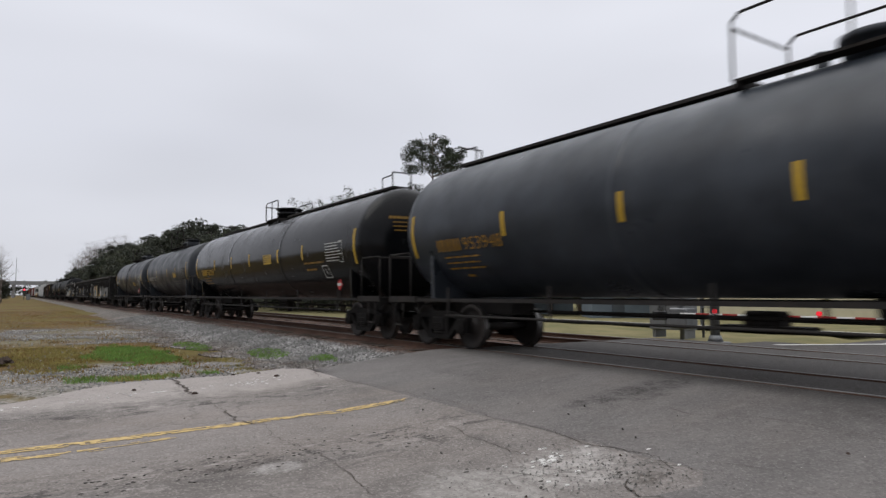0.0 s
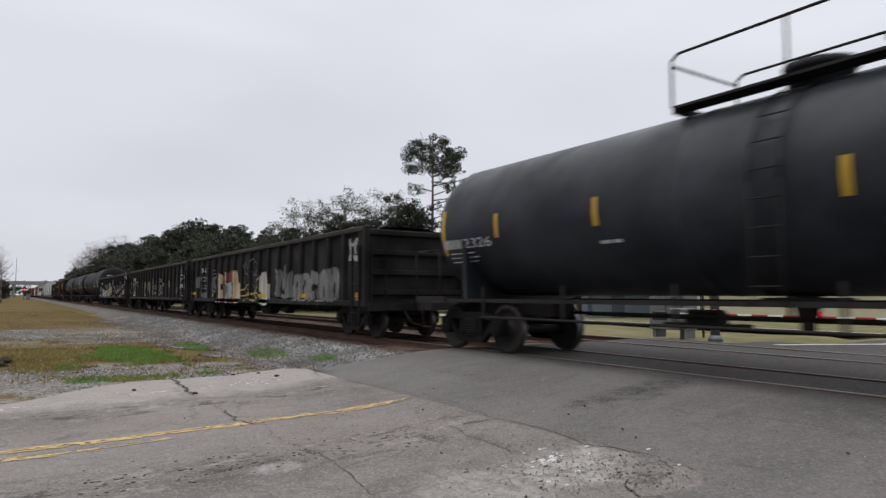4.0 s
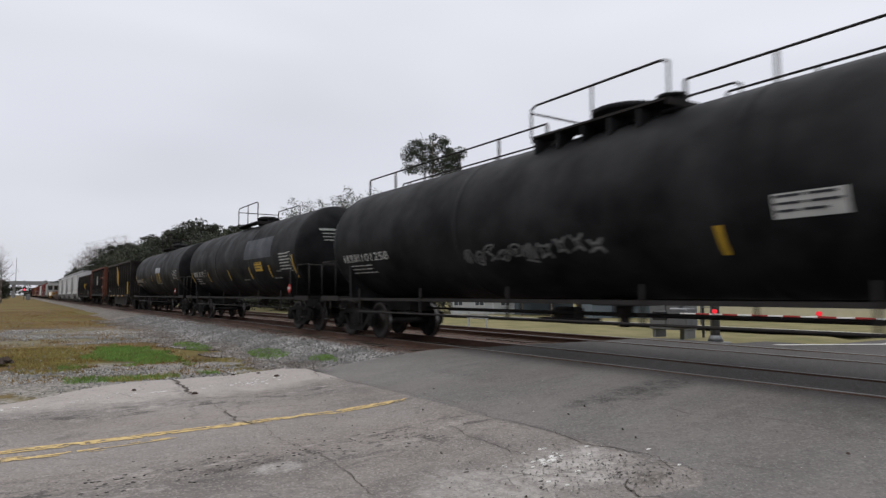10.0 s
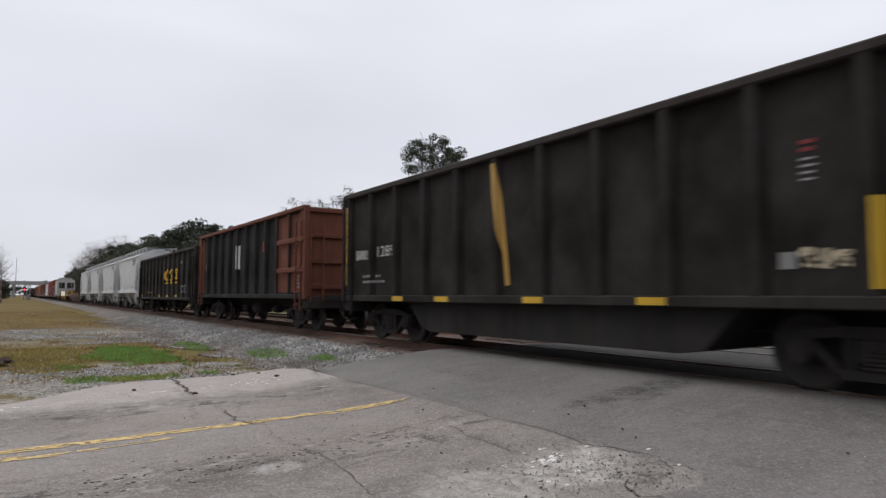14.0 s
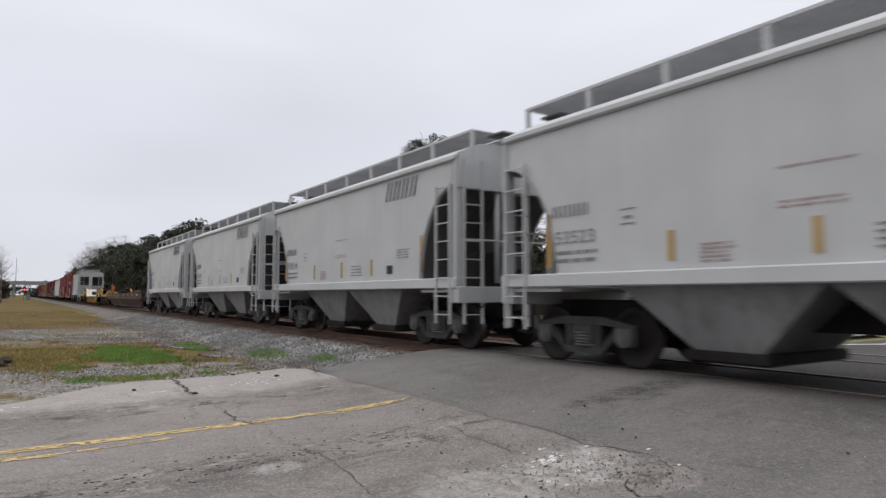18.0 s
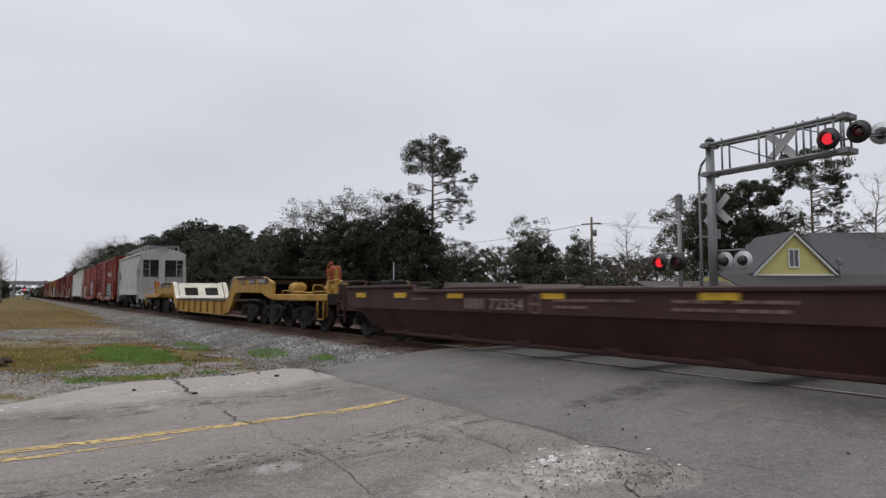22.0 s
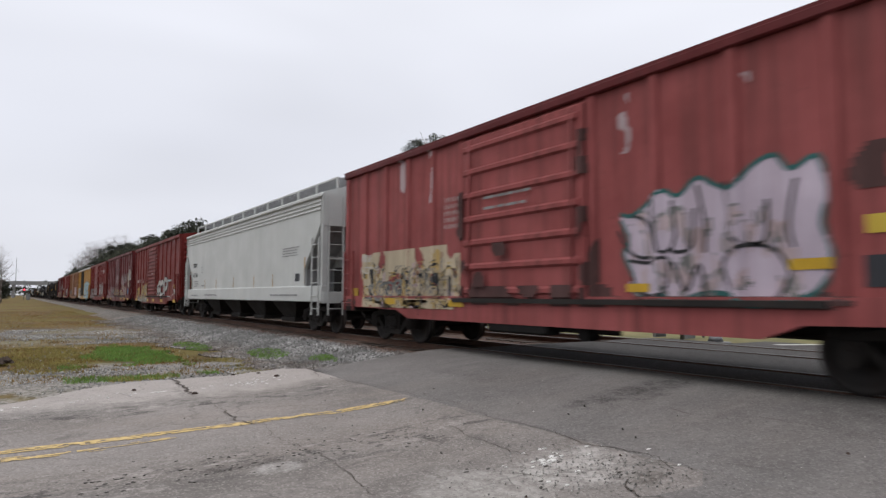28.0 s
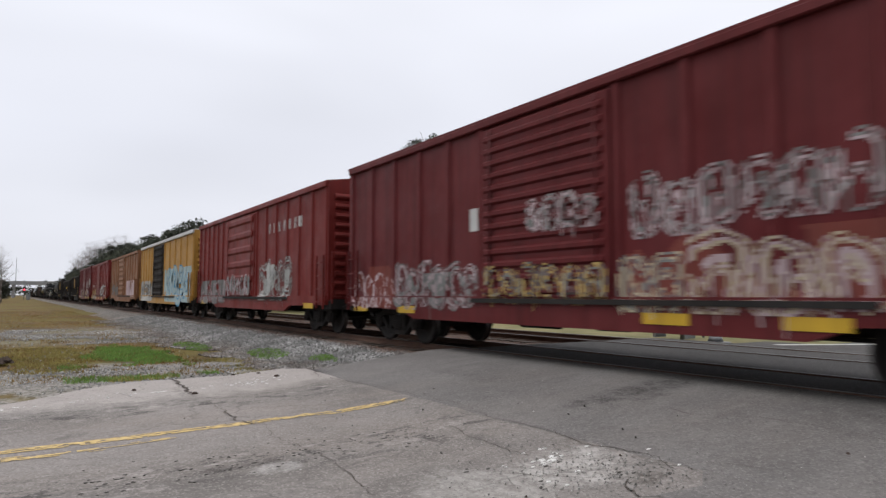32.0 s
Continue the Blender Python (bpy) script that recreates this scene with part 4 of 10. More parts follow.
def tree(kind, height, width, seed, leaf_scale=1.0, lop=None):
    """lop: the side, in degrees, to which a pine's lower limbs reach."""
    rnd = random.Random(seed)
    half = width / 2
    if kind == "pine":
        k = height / 17.0
        wood, ends = limbs(height * 0.96, height * 0.015, rnd, lambda s: half * 0.5, 0.72, 12, 0.45, 0.06)
        clumps, pads = [], []
        # rounded head of close tufts, open underneath
        while len(clumps) < 64:
            a, b, c = rnd.uniform(-1, 1), rnd.uniform(-1, 1), rnd.uniform(-0.75, 1)
            q = a * a + b * b + c * c
            if 0.25 < q < 1.0:
                clumps.append((a * half * 0.80, b * half * 0.80, height - 2.35 * k + c * 2.0 * k, rnd.uniform(0.42, 0.80) * k))
        # long bare limbs lower down, each with a few pads of needles
        n = 13
        for i in range(n):
            z = height * (0.46 + 0.34 * i / n)
            t = radians(lop + rnd.gauss(0, 42)) if lop is not None and i % 4 else rnd.uniform(0, 6.28)
            reach = half * rnd.uniform(0.75, 1.2) * (1.0 if lop is not None and i % 4 else 0.65)
            base = Vector((0, 0, z))
            tip = base + Vector((math.cos(t) * reach, math.sin(t) * reach, rnd.uniform(-0.2, 0.9) * k))
            mid = base.lerp(tip, 0.5) + Vector((0, 0, 0.25 * k))
            wood.cyl(tuple(base), tuple(mid), 0.07 * k, 5, 0.045 * k)
            wood.cyl(tuple(mid), tuple(tip), 0.045 * k, 5, 0.02 * k)
            for _ in range(15):
                p = mid.lerp(tip, rnd.uniform(0.45, 1.1))
                pads.append((p.x + rnd.gauss(0, 0.42), p.y + rnd.gauss(0, 0.42), p.z + rnd.gauss(0.1, 0.34), rnd.uniform(0.16, 0.42) * k))
        leaves = crown(clumps, 0.095 * leaf_scale, int(210 / leaf_scale ** 1.6), rnd)
        extra = crown(pads, 0.075 * leaf_scale, int(62 / leaf_scale ** 1.6), rnd)
        n = len(leaves.v)
        leaves.v += extra.v
        leaves.f += [tuple(n + q for q in f) for f in extra.f]
        leaves.smooth += extra.smooth
        mat, name, label = LEAF_PINE, "pine_tree", "tall pine with a bare lower trunk and ragged dark needle tufts"
        bark = BARK
    elif kind in ("oak", "dark", "thin", "thicket"):
        wood, ends = limbs(height * 0.86, height * 0.022, rnd, lambda s: half * (0.95 - 0.55 * max(0, s - 0.5) / 0.5), 0.10, 24, 0.55, 0.3)
        clumps = []
        many = {"oak": 4, "dark": 8, "thin": 4, "thicket": 4}[kind]
        for base, mid, tip, w in ends:
            for p, n in ((tip, many), (mid, many // 2), (mid.lerp(tip, 0.6), many // 2)):
                for _ in range(n):
                    clumps.append((p.x + rnd.gauss(0, half * 0.16), p.y + rnd.gauss(0, half * 0.16), min(height, max(height * 0.04, p.z + rnd.gauss(0.1, height * 0.06))), rnd.uniform(0.35, 0.85) * height / 12))
                    # fine twigs that show against the sky
                    if rnd.random() < 0.4:
                        q = clumps[-1]
                        wood.cyl(tuple(p), (q[0], q[1], q[2] + q[3]), w * 0.22, 3, 0.008)
        per = int({"oak": 60, "dark": 92, "thin": 52, "thicket": 40}[kind] / leaf_scale ** 1.5)
        leaves = crown(clumps, (0.098 if kind != "dark" else 0.12) * leaf_scale, per, rnd)
        mat = {"oak": LEAF_OAK, "dark": LEAF_DARK, "thin": LEAF_SPARSE, "thicket": LEAF_BROWN}[kind]
        name = "oak_tree" if kind == "oak" else ("evergreen_tree" if kind == "dark" else "hardwood_tree")
        label = {"oak": "broad live oak with grey-green leaves and gaps of sky", "dark": "dense dark evergreen tree standing behind the field", "thin": "hardwood with thin grey-green winter foliage", "thicket": "tangled brown-grey winter scrub tree"}[kind]
        bark = BARK
    else:
        wood, ends = limbs(height, height * 0.016, rnd, lambda s: half * (1.1 - 0.7 * s), 0.25, 20, 0.9, 0.3)
        clumps = []
        for base, mid, tip, w in ends:
            for _ in range(7):
                d = Vector((rnd.gauss(0, 1), rnd.gauss(0, 1), rnd.uniform(0.2, 1.4))) * height * 0.075
                p = mid.lerp(tip, rnd.uniform(0.1, 1.0))
                wood.cyl(tuple(p), tuple(p + d), w * 0.3, 4, w * 0.08)
                q = p + d * 0.6
                for _ in range(2):
                    e = Vector((rnd.gauss(0, 1), rnd.gauss(0, 1), rnd.uniform(0, 1.2))) * height * 0.04
                    wood.cyl(tuple(q), tuple(q + e), w * 0.14, 3, w * 0.04)
            clumps.append((tip.x, tip.y, tip.z, height * 0.07))
        leaves, mat, name, label = crown(clumps, 0.05 * leaf_scale, 10, rnd), LEAF_RUSSET, "bare_tree", "leafless winter tree with fine branching twigs"
        bark = BARK_PALE
    top = thing(name, label, "tree")
    part("trunk", wood, bark, top, "grey-brown trunk and limbs")
    part("crown", leaves, mat, top, "ragged clumps of foliage")
    return top


AXIS, RIGHT = (-math.cos(HEADING), math.sin(HEADING)), (math.sin(HEADING), math.cos(HEADING))


def spot(depth, across):
    """A place on the plan: so far along the view's level axis, so far to its right."""
    return EYE[0] + depth * AXIS[0] + across * RIGHT[0], EYE[1] + depth * AXIS[1] + across * RIGHT[1]


def plant():
    def put(kind, depth, across, height, width, seed, label="", leaf=1.0, lop=None):
        t = tree(kind, height, width, seed, leaf, lop)
        x, y = spot(depth, across)
        t.matrix_basis = pose(x, y, -0.55)
        if label:
            t["label"] = label
        return t
    side = 90 - math.degrees(HEADING)
    put("pine", 62, -1.1, 17.5, 7.6, 3, "tall pine with a round head and long limbs to one side", lop=side)
    put("dark", 59, -3.2, 10.9, 5.6, 13, "dense dark evergreen with a pointed crown")
    put("dark", 61, -1.6, 8.6, 5.0, 33)
    # live oaks beside the pine, rising towards it
    put("oak", 66, -6.4, 12.6, 8.0, 9)
    put("oak", 64, -9.9, 12.2, 9.0, 11)
    put("oak", 66, -13.4, 11.2, 8.0, 12)
    put("oak", 68, -17.0, 9.2, 7.0, 10)
    put("dark", 62, -8.6, 9.0, 8.0, 14)
    put("dark", 62, -6.2, 8.8, 5.0, 34)
    put("dark", 66, -13.5, 8.0, 9.0, 15)
    put("dark", 70, -18.0, 7.2, 8.0, 35)
    # lower woods, a bushy tree and a row of thin ones
    put("thin", 76, 1.6, 8.1, 7.0, 16)
    put("oak", 78, 5.2, 7.7, 7.0, 36)
    put("thin", 82, 8.2, 7.8, 7.0, 17)
    put("dark", 80, 2.5, 6.0, 9.0, 37)
    put("thin", 58, 8.1, 8.7, 4.8, 18, "bushy grey-green tree with a rounded top")
    put("dark", 60, 8.6, 6.6, 4.6, 38)
    put("thin", 60, 12.7, 7.6, 2.8, 19)
    put("bare", 60, 17.2, 8.6, 4.4, 20)
    put("thin", 78, 17.0, 5.6, 7.5, 21)
    put("thin", 76, 21.5, 6.0, 7.0, 39)
    for across, high, seed in ((12.0, 6.6, 61), (14.6, 6.4, 62), (17.2, 5.9, 63), (20.0, 6.0, 64), (22.6, 6.4, 65)):
        put("thicket", 68, across, high, 5.0, seed)
    # group behind the crossing signals
    put("oak", 56, 20.6, 10.0, 5.4, 22)
    put("dark", 58, 24.6, 11.6, 6.4, 23)
    put("pine", 58, 28.4, 12.4, 5.4, 24, lop=side + 180)
    put("pine", 56, 32.2, 14.6, 7.8, 25, lop=side)
    put("dark", 60, 29.5, 9.6, 7.0, 26)
    put("oak", 63, 34.0, 10.6, 7.5, 29)
    put("bare", 50, 33.6, 10.6, 5.5, 27)
    put("thin", 66, 39.0, 8.0, 7.0, 28)
    # low undergrowth under the big trees
    rnd = random.Random(8)
    clumps = []
    for _ in range(520):
        d, a = rnd.uniform(60, 84), rnd.uniform(-26, 34)
        x, y = spot(d, a)
        clumps.append((x, y, rnd.uniform(-0.2, 2.4), rnd.uniform(0.6, 1.2)))
    solid("undergrowth", crown(clumps, 0.16, 60, rnd), LEAF_DARK, "tangled dark undergrowth below the trees", "bushes", kind="stuff")
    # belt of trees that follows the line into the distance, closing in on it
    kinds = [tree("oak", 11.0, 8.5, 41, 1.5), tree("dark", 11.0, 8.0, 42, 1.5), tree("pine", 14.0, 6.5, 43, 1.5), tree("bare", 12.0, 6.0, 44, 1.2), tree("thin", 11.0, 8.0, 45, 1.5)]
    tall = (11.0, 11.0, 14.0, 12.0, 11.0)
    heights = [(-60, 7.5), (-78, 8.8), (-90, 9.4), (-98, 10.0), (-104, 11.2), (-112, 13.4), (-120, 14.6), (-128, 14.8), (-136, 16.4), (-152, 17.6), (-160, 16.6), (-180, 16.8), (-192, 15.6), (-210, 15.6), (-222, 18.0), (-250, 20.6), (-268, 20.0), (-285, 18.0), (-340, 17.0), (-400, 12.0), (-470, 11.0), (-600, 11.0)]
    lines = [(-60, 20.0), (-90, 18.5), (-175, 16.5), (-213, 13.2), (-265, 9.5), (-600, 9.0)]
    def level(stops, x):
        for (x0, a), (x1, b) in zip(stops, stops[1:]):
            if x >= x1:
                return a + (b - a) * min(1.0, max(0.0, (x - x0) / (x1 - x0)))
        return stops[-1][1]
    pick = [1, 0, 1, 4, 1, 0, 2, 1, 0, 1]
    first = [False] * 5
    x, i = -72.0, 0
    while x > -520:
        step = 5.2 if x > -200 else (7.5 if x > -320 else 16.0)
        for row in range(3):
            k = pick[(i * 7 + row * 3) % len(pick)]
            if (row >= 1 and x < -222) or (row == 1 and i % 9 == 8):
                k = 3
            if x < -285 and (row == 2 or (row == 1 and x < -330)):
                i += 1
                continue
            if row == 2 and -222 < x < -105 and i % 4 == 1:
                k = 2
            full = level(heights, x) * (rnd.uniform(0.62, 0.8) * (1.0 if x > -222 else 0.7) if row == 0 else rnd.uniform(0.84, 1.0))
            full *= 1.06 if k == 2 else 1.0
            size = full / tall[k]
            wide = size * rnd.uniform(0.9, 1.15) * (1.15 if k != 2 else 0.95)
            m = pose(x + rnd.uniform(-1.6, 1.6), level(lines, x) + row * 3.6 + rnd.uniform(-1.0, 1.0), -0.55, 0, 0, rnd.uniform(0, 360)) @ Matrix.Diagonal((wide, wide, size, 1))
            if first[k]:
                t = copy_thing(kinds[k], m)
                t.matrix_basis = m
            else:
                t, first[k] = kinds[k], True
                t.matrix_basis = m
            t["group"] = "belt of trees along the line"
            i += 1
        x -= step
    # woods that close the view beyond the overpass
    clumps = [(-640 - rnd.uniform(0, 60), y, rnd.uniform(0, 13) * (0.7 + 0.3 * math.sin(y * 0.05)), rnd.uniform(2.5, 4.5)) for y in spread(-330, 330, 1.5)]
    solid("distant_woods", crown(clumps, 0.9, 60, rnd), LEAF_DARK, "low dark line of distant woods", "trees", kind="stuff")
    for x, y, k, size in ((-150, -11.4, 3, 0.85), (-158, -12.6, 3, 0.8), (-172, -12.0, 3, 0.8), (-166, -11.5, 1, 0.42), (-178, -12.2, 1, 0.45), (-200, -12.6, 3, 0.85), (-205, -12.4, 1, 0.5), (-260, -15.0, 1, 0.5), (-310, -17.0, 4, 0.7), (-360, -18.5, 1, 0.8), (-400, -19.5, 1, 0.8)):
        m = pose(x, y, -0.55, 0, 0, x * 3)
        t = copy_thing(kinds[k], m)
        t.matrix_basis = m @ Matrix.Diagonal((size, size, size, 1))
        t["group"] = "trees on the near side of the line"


plant()

# ---- parts that all the rail cars share ----


def wheel_geo():
    g = Geo()
    g.lathe([(-0.075, 0.10), (-0.07, 0.16), (-0.03, 0.17), (-0.02, 0.37), (-0.055, 0.39), (-0.065, 0.455), (0.045, 0.462), (0.055, 0.485), (0.075, 0.485), (0.085, 0.40), (0.03, 0.37), (0.02, 0.17), (0.08, 0.16), (0.085, 0.10)], 0, 0, 28, "y")
    return g


def tread_geo():
    g = Geo()
    rings = []
    for s, r in ((-0.062, 0.4565), (0.043, 0.4635)):
        rings.append([(r * math.cos(2 * math.pi * i / 28), s, r * math.sin(2 * math.pi * i / 28)) for i in range(28)])
    return g.rings(rings, False, True)


def side_frame_geo():
    g = Geo()
    def bar(poly, y0=-0.07, y1=0.07):
        g.prism(poly, "y", y0, y1)
    bar([(-0.72, 0.63), (-0.45, 0.66), (0.45, 0.66), (0.72, 0.63), (0.95, 0.60), (1.10, 0.57), (1.10, 0.66), (0.70, 0.74), (0.40, 0.79), (-0.40, 0.79), (-0.70, 0.74), (-1.10, 0.66), (-1.10, 0.57), (-0.95, 0.60)])
    bar([(-0.40, 0.18), (0.40, 0.18), (0.46, 0.29), (-0.46, 0.29)])
    for s in (-1, 1):
        def flip(poly):
            return [(s * a, b) for a, b in (poly if s > 0 else poly[::-1])]
        bar(flip([(0.40, 0.18), (0.78, 0.52), (0.95, 0.56), (0.72, 0.63), (0.46, 0.36)]))
        bar(flip([(0.28, 0.29), (0.38, 0.29), (0.38, 0.66), (0.28, 0.66)]))
        bar(flip([(0.78, 0.34), (1.06, 0.34), (1.12, 0.58), (0.72, 0.60)]), -0.055, 0.055)
    return g


def spring_geo():
    """A nest of coil springs, as one ribbed block with rounded lobes."""
    rings = []
    for k in range(11):
        r = 0.078 if k % 2 else 0.062
        ring = []
        for i in range(24):
            t = 2 * math.pi * i / 24
            lobe = 1.0 + 0.10 * math.cos(6 * t)
            ring.append(((0.17 + r) * math.cos(t) * lobe, r * math.sin(t) * 1.6, 0.29 + 0.025 * k))
        rings.append(ring)
    return Geo().rings(rings)


def wheel_truck(car, x, steel=None, wide=1.02):
    """Bolster, two side frames, four wheels, two axles, springs and bearing caps."""
    steel = steel or STEEL_DARK
    tag = steel.name
    worn = TRUCK_WORN if steel is TRUCK_GREY else steel
    top = part("wheel_truck", shared("truck_bolster_" + tag, lambda: Geo().soft_box(-0.24, -1.12, 0.36, 0.24, 1.12, 0.66, 0.03).cyl((0, 0, 0.6), (0, 0, 0.82), 0.2, 14).box(-0.9, -0.62, 0.40, 0.9, -0.54, 0.47).box(-0.9, 0.54, 0.40, 0.9, 0.62, 0.47), steel), None, car, "grimy cast steel wheel truck", pose(x, 0, 0))
    for s in (-1, 1):
        part("side_frame", shared("side_frame_" + tag, side_frame_geo, steel), None, top, "", pose(0, s * wide, 0))
        part("spring_nest", shared("spring_nest_" + tag, spring_geo, worn), None, top, "", pose(0, s * wide, 0))
        for a in (-0.89, 0.89):
            part("wheel", shared("wheel", wheel_geo, STEEL_WHEEL), None, top, "", pose(a, s * 0.7525, 0.462, 0, 0, 0 if s > 0 else 180))
            part("bearing_cap", shared("bearing_cap_" + tag, lambda: Geo().cyl((0, -0.08, 0), (0, 0.08, 0), 0.14, 16).cyl((0, -0.12, 0), (0, 0.12, 0), 0.07, 10).box(-0.15, -0.06, 0.0, 0.15, 0.06, 0.16), worn), None, top, "", pose(a, s * (wide + 0.04), 0.462))
            part("wheel_rim", shared("wheel_rim", tread_geo, TREAD), None, top, "bright worn wheel tread", pose(a, s * 0.7525, 0.462, 0, 0, 0 if s > 0 else 180))
    for a in (-0.89, 0.89):
        part("axle", shared("axle", lambda: Geo().cyl((0, -1.0, 0), (0, 1.0, 0), 0.08, 12), STEEL_WHEEL), None, top, "", pose(a, 0, 0.462))
    return top


def coupler(car, x, s, reach):
    """s: +1 at the front end, -1 at the rear."""
    def make():
        g = Geo().soft_box(-0.55, -0.09, 0.80, 0.0, 0.09, 0.97, 0.02)
        g.prism([(0.0, -0.12), (0.22, -0.17), (0.34, -0.05), (0.26, 0.02), (0.20, 0.16), (0.0, 0.12)], "z", 0.74, 1.02)
        return g
    m = pose(x + s * (reach - 0.33), 0, 0, 0, 0, 0 if s > 0 else 180)
    part("coupler", shared("coupler", make, STEEL_WHEEL), None, car, "rusty knuckle coupler", m)
    part("air_hose", shared("air_hose", lambda: Geo().tube([(-0.25, -0.42, 0.82), (-0.05, -0.42, 0.62), (0.10, -0.36, 0.42), (0.28, -0.22, 0.36), (0.36, -0.10, 0.44)], 0.024, 7), STEEL_DARK), None, car, "black rubber air hose", m)
    part("cut_lever", shared("cut_lever", lambda: Geo().tube([(-0.16, -1.25, 0.80), (-0.10, -1.0, 0.98), (-0.10, -0.2, 0.99), (0.0, 0.0, 1.04)], 0.014, 6), STEEL_DARK), None, car, "", m)


def ring_geo(a, z, r, axis="x"):
    """An open hand-wheel rim round a line along axis."""
    spots = [(a + r * math.cos(k * math.pi / 10), z + r * math.sin(k * math.pi / 10)) for k in range(21)]
    return Geo().tube([(0, p, q) if axis == "x" else (p, 0, q) for p, q in spots], 0.018, 6)


def ladder_geo(z0, z1, width, step=0.38, rail=0.018, lean=0.0):
    """In the x-z plane, rungs along x."""
    g = Geo()
    for s in (-0.5, 0.5):
        g.box(s * width - rail, -0.02, z0, s * width + rail, 0.03, z1)
    z = z0 + step * 0.5
    while z < z1:
        g.cyl((-width / 2, -0.01, z), (width / 2, -0.01, z), 0.013, 6)
        z += step
    return g


def ladder(car, x, y, z0, z1, width, mat, turn=0, name="ladder"):
    key = "%s_%.2f_%.2f_%.2f_%s" % (name, z0, z1, width, mat.name)
    return part(name, shared(key, lambda: ladder_geo(z0, z1, width), mat), None, car, "", pose(x, y, 0, 0, 0, turn))


# ---- lettering, tape and spray paint, laid onto a car's side ----


def strip(g, points, width, surf, off, step=0.06, across=3):
    """A ribbon along points (x, z), pressed onto the side surf(x, z) and raised by off."""
    line = []
    for (xa, za), (xb, zb) in zip(points, points[1:]):
        k = max(1, int(math.dist((xa, za), (xb, zb)) / step))
        line += [(xa + (xb - xa) * i / k, za + (zb - za) * i / k) for i in range(k)]
    line.append(points[-1])
    n = len(g.v)
    for i, (x, z) in enumerate(line):
        a, b = line[max(0, i - 1)], line[min(len(line) - 1, i + 1)]
        dx, dz = b[0] - a[0], b[1] - a[1]
        l = math.hypot(dx, dz) or 1.0
        for j in range(across + 1):
            s = (j / across - 0.5) * width
            px, pz = x - dz / l * s, z + dx / l * s
            g.v.append((px, surf(px, pz) - off, pz))
    k = across + 1
    for i in range(len(line) - 1):
        for j in range(across):
            a = n + i * k + j
            g.f.append((a, a + 1, a + 1 + k, a + k))
            g.smooth.append(False)
    return g


def tape(car, name, marks, mat, surf, off=0.008, label=""):
    """One part for each mark: (x, z, width, height)."""
    for x, z, w, h in marks:
        g = Geo()
        if w > h:
            strip(g, [(x - w / 2, z), (x + w / 2, z)], h, surf, off, 0.12)
        else:
            strip(g, [(x, z - h / 2), (x, z + h / 2)], w, surf, off, 0.08)
        part(name, g, mat, car, label)


FONT_CACHE = {}


def lettering(car, text, x, z, height, mat, surf, width=None, off=0.014, label=""):
    """Text in the built-in font, its left end at x, its foot at z."""
    if text not in FONT_CACHE:
        curve = bpy.data.curves.new("letters", "FONT")
        curve.body = text
        curve.resolution_u = 3
        ob = bpy.data.objects.new("letters", curve)
        scene.collection.objects.link(ob)
        data = bpy.data.meshes.new_from_object(ob.evaluated_get(bpy.context.evaluated_depsgraph_get()))
        FONT_CACHE[text] = ([tuple(v.co) for v in data.vertices], [tuple(p.vertices) for p in data.polygons])
        bpy.data.objects.remove(ob)
    verts, faces = FONT_CACHE[text]
    us, vs = [v[0] for v in verts], [v[1] for v in verts]
    u0, v0 = min(us), min(vs)
    sz = height / (max(vs) - v0)
    sx = width / (max(us) - u0) if width else sz * 0.95
    g = Geo()
    for u, v, _ in verts:
        px, pz = x + (u - u0) * sx, z + (v - v0) * sz
        g.v.append((px, surf(px, pz) - off, pz))
    g.f = list(faces)
    g.smooth = [False] * len(faces)
    return part("lettering", g, mat, car, label or "painted number")


def bars(car, x, z, n, w, h, mat, surf, gap=0.25, off=0.012, name="lettering"):
    """Plain bars, one for each letter."""
    g = Geo()
    thin = min(w * 0.36, h * 0.24)
    for i in range(n):
        a = x + i * w * (1 + gap)
        if n == 1:
            strip(g, [(a + w / 2, z), (a + w / 2, z + h)], w, surf, off, 0.1, 2)
            continue
        strip(g, [(a + thin / 2, z), (a + thin / 2, z + h)], thin, surf, off, 0.1, 2)
        strip(g, [(a + w - thin / 2, z), (a + w - thin / 2, z + h)], thin, surf, off, 0.1, 2)
    return tagged(part(name, g, mat, car, "painted marks"), kind="stuff" if n > 1 else "")


def data_lines(car, x, z, w, n, pitch, h, mat, surf, seed=1, off=0.012):
    """Rows of small writing, as thin broken bars."""
    rnd = random.Random(seed)
    g = Geo()
    for i in range(n):
        a, end = x, x + w * rnd.uniform(0.75, 1.0)
        while a < end:
            b = min(end, a + rnd.uniform(0.12, 0.4))
            strip(g, [(a, z - i * pitch), (b, z - i * pitch)], h, surf, off, 0.1, 1)
            a = b + 0.05
    return tagged(part("stencil", g, mat, car, "small stencilled data"), kind="stuff")


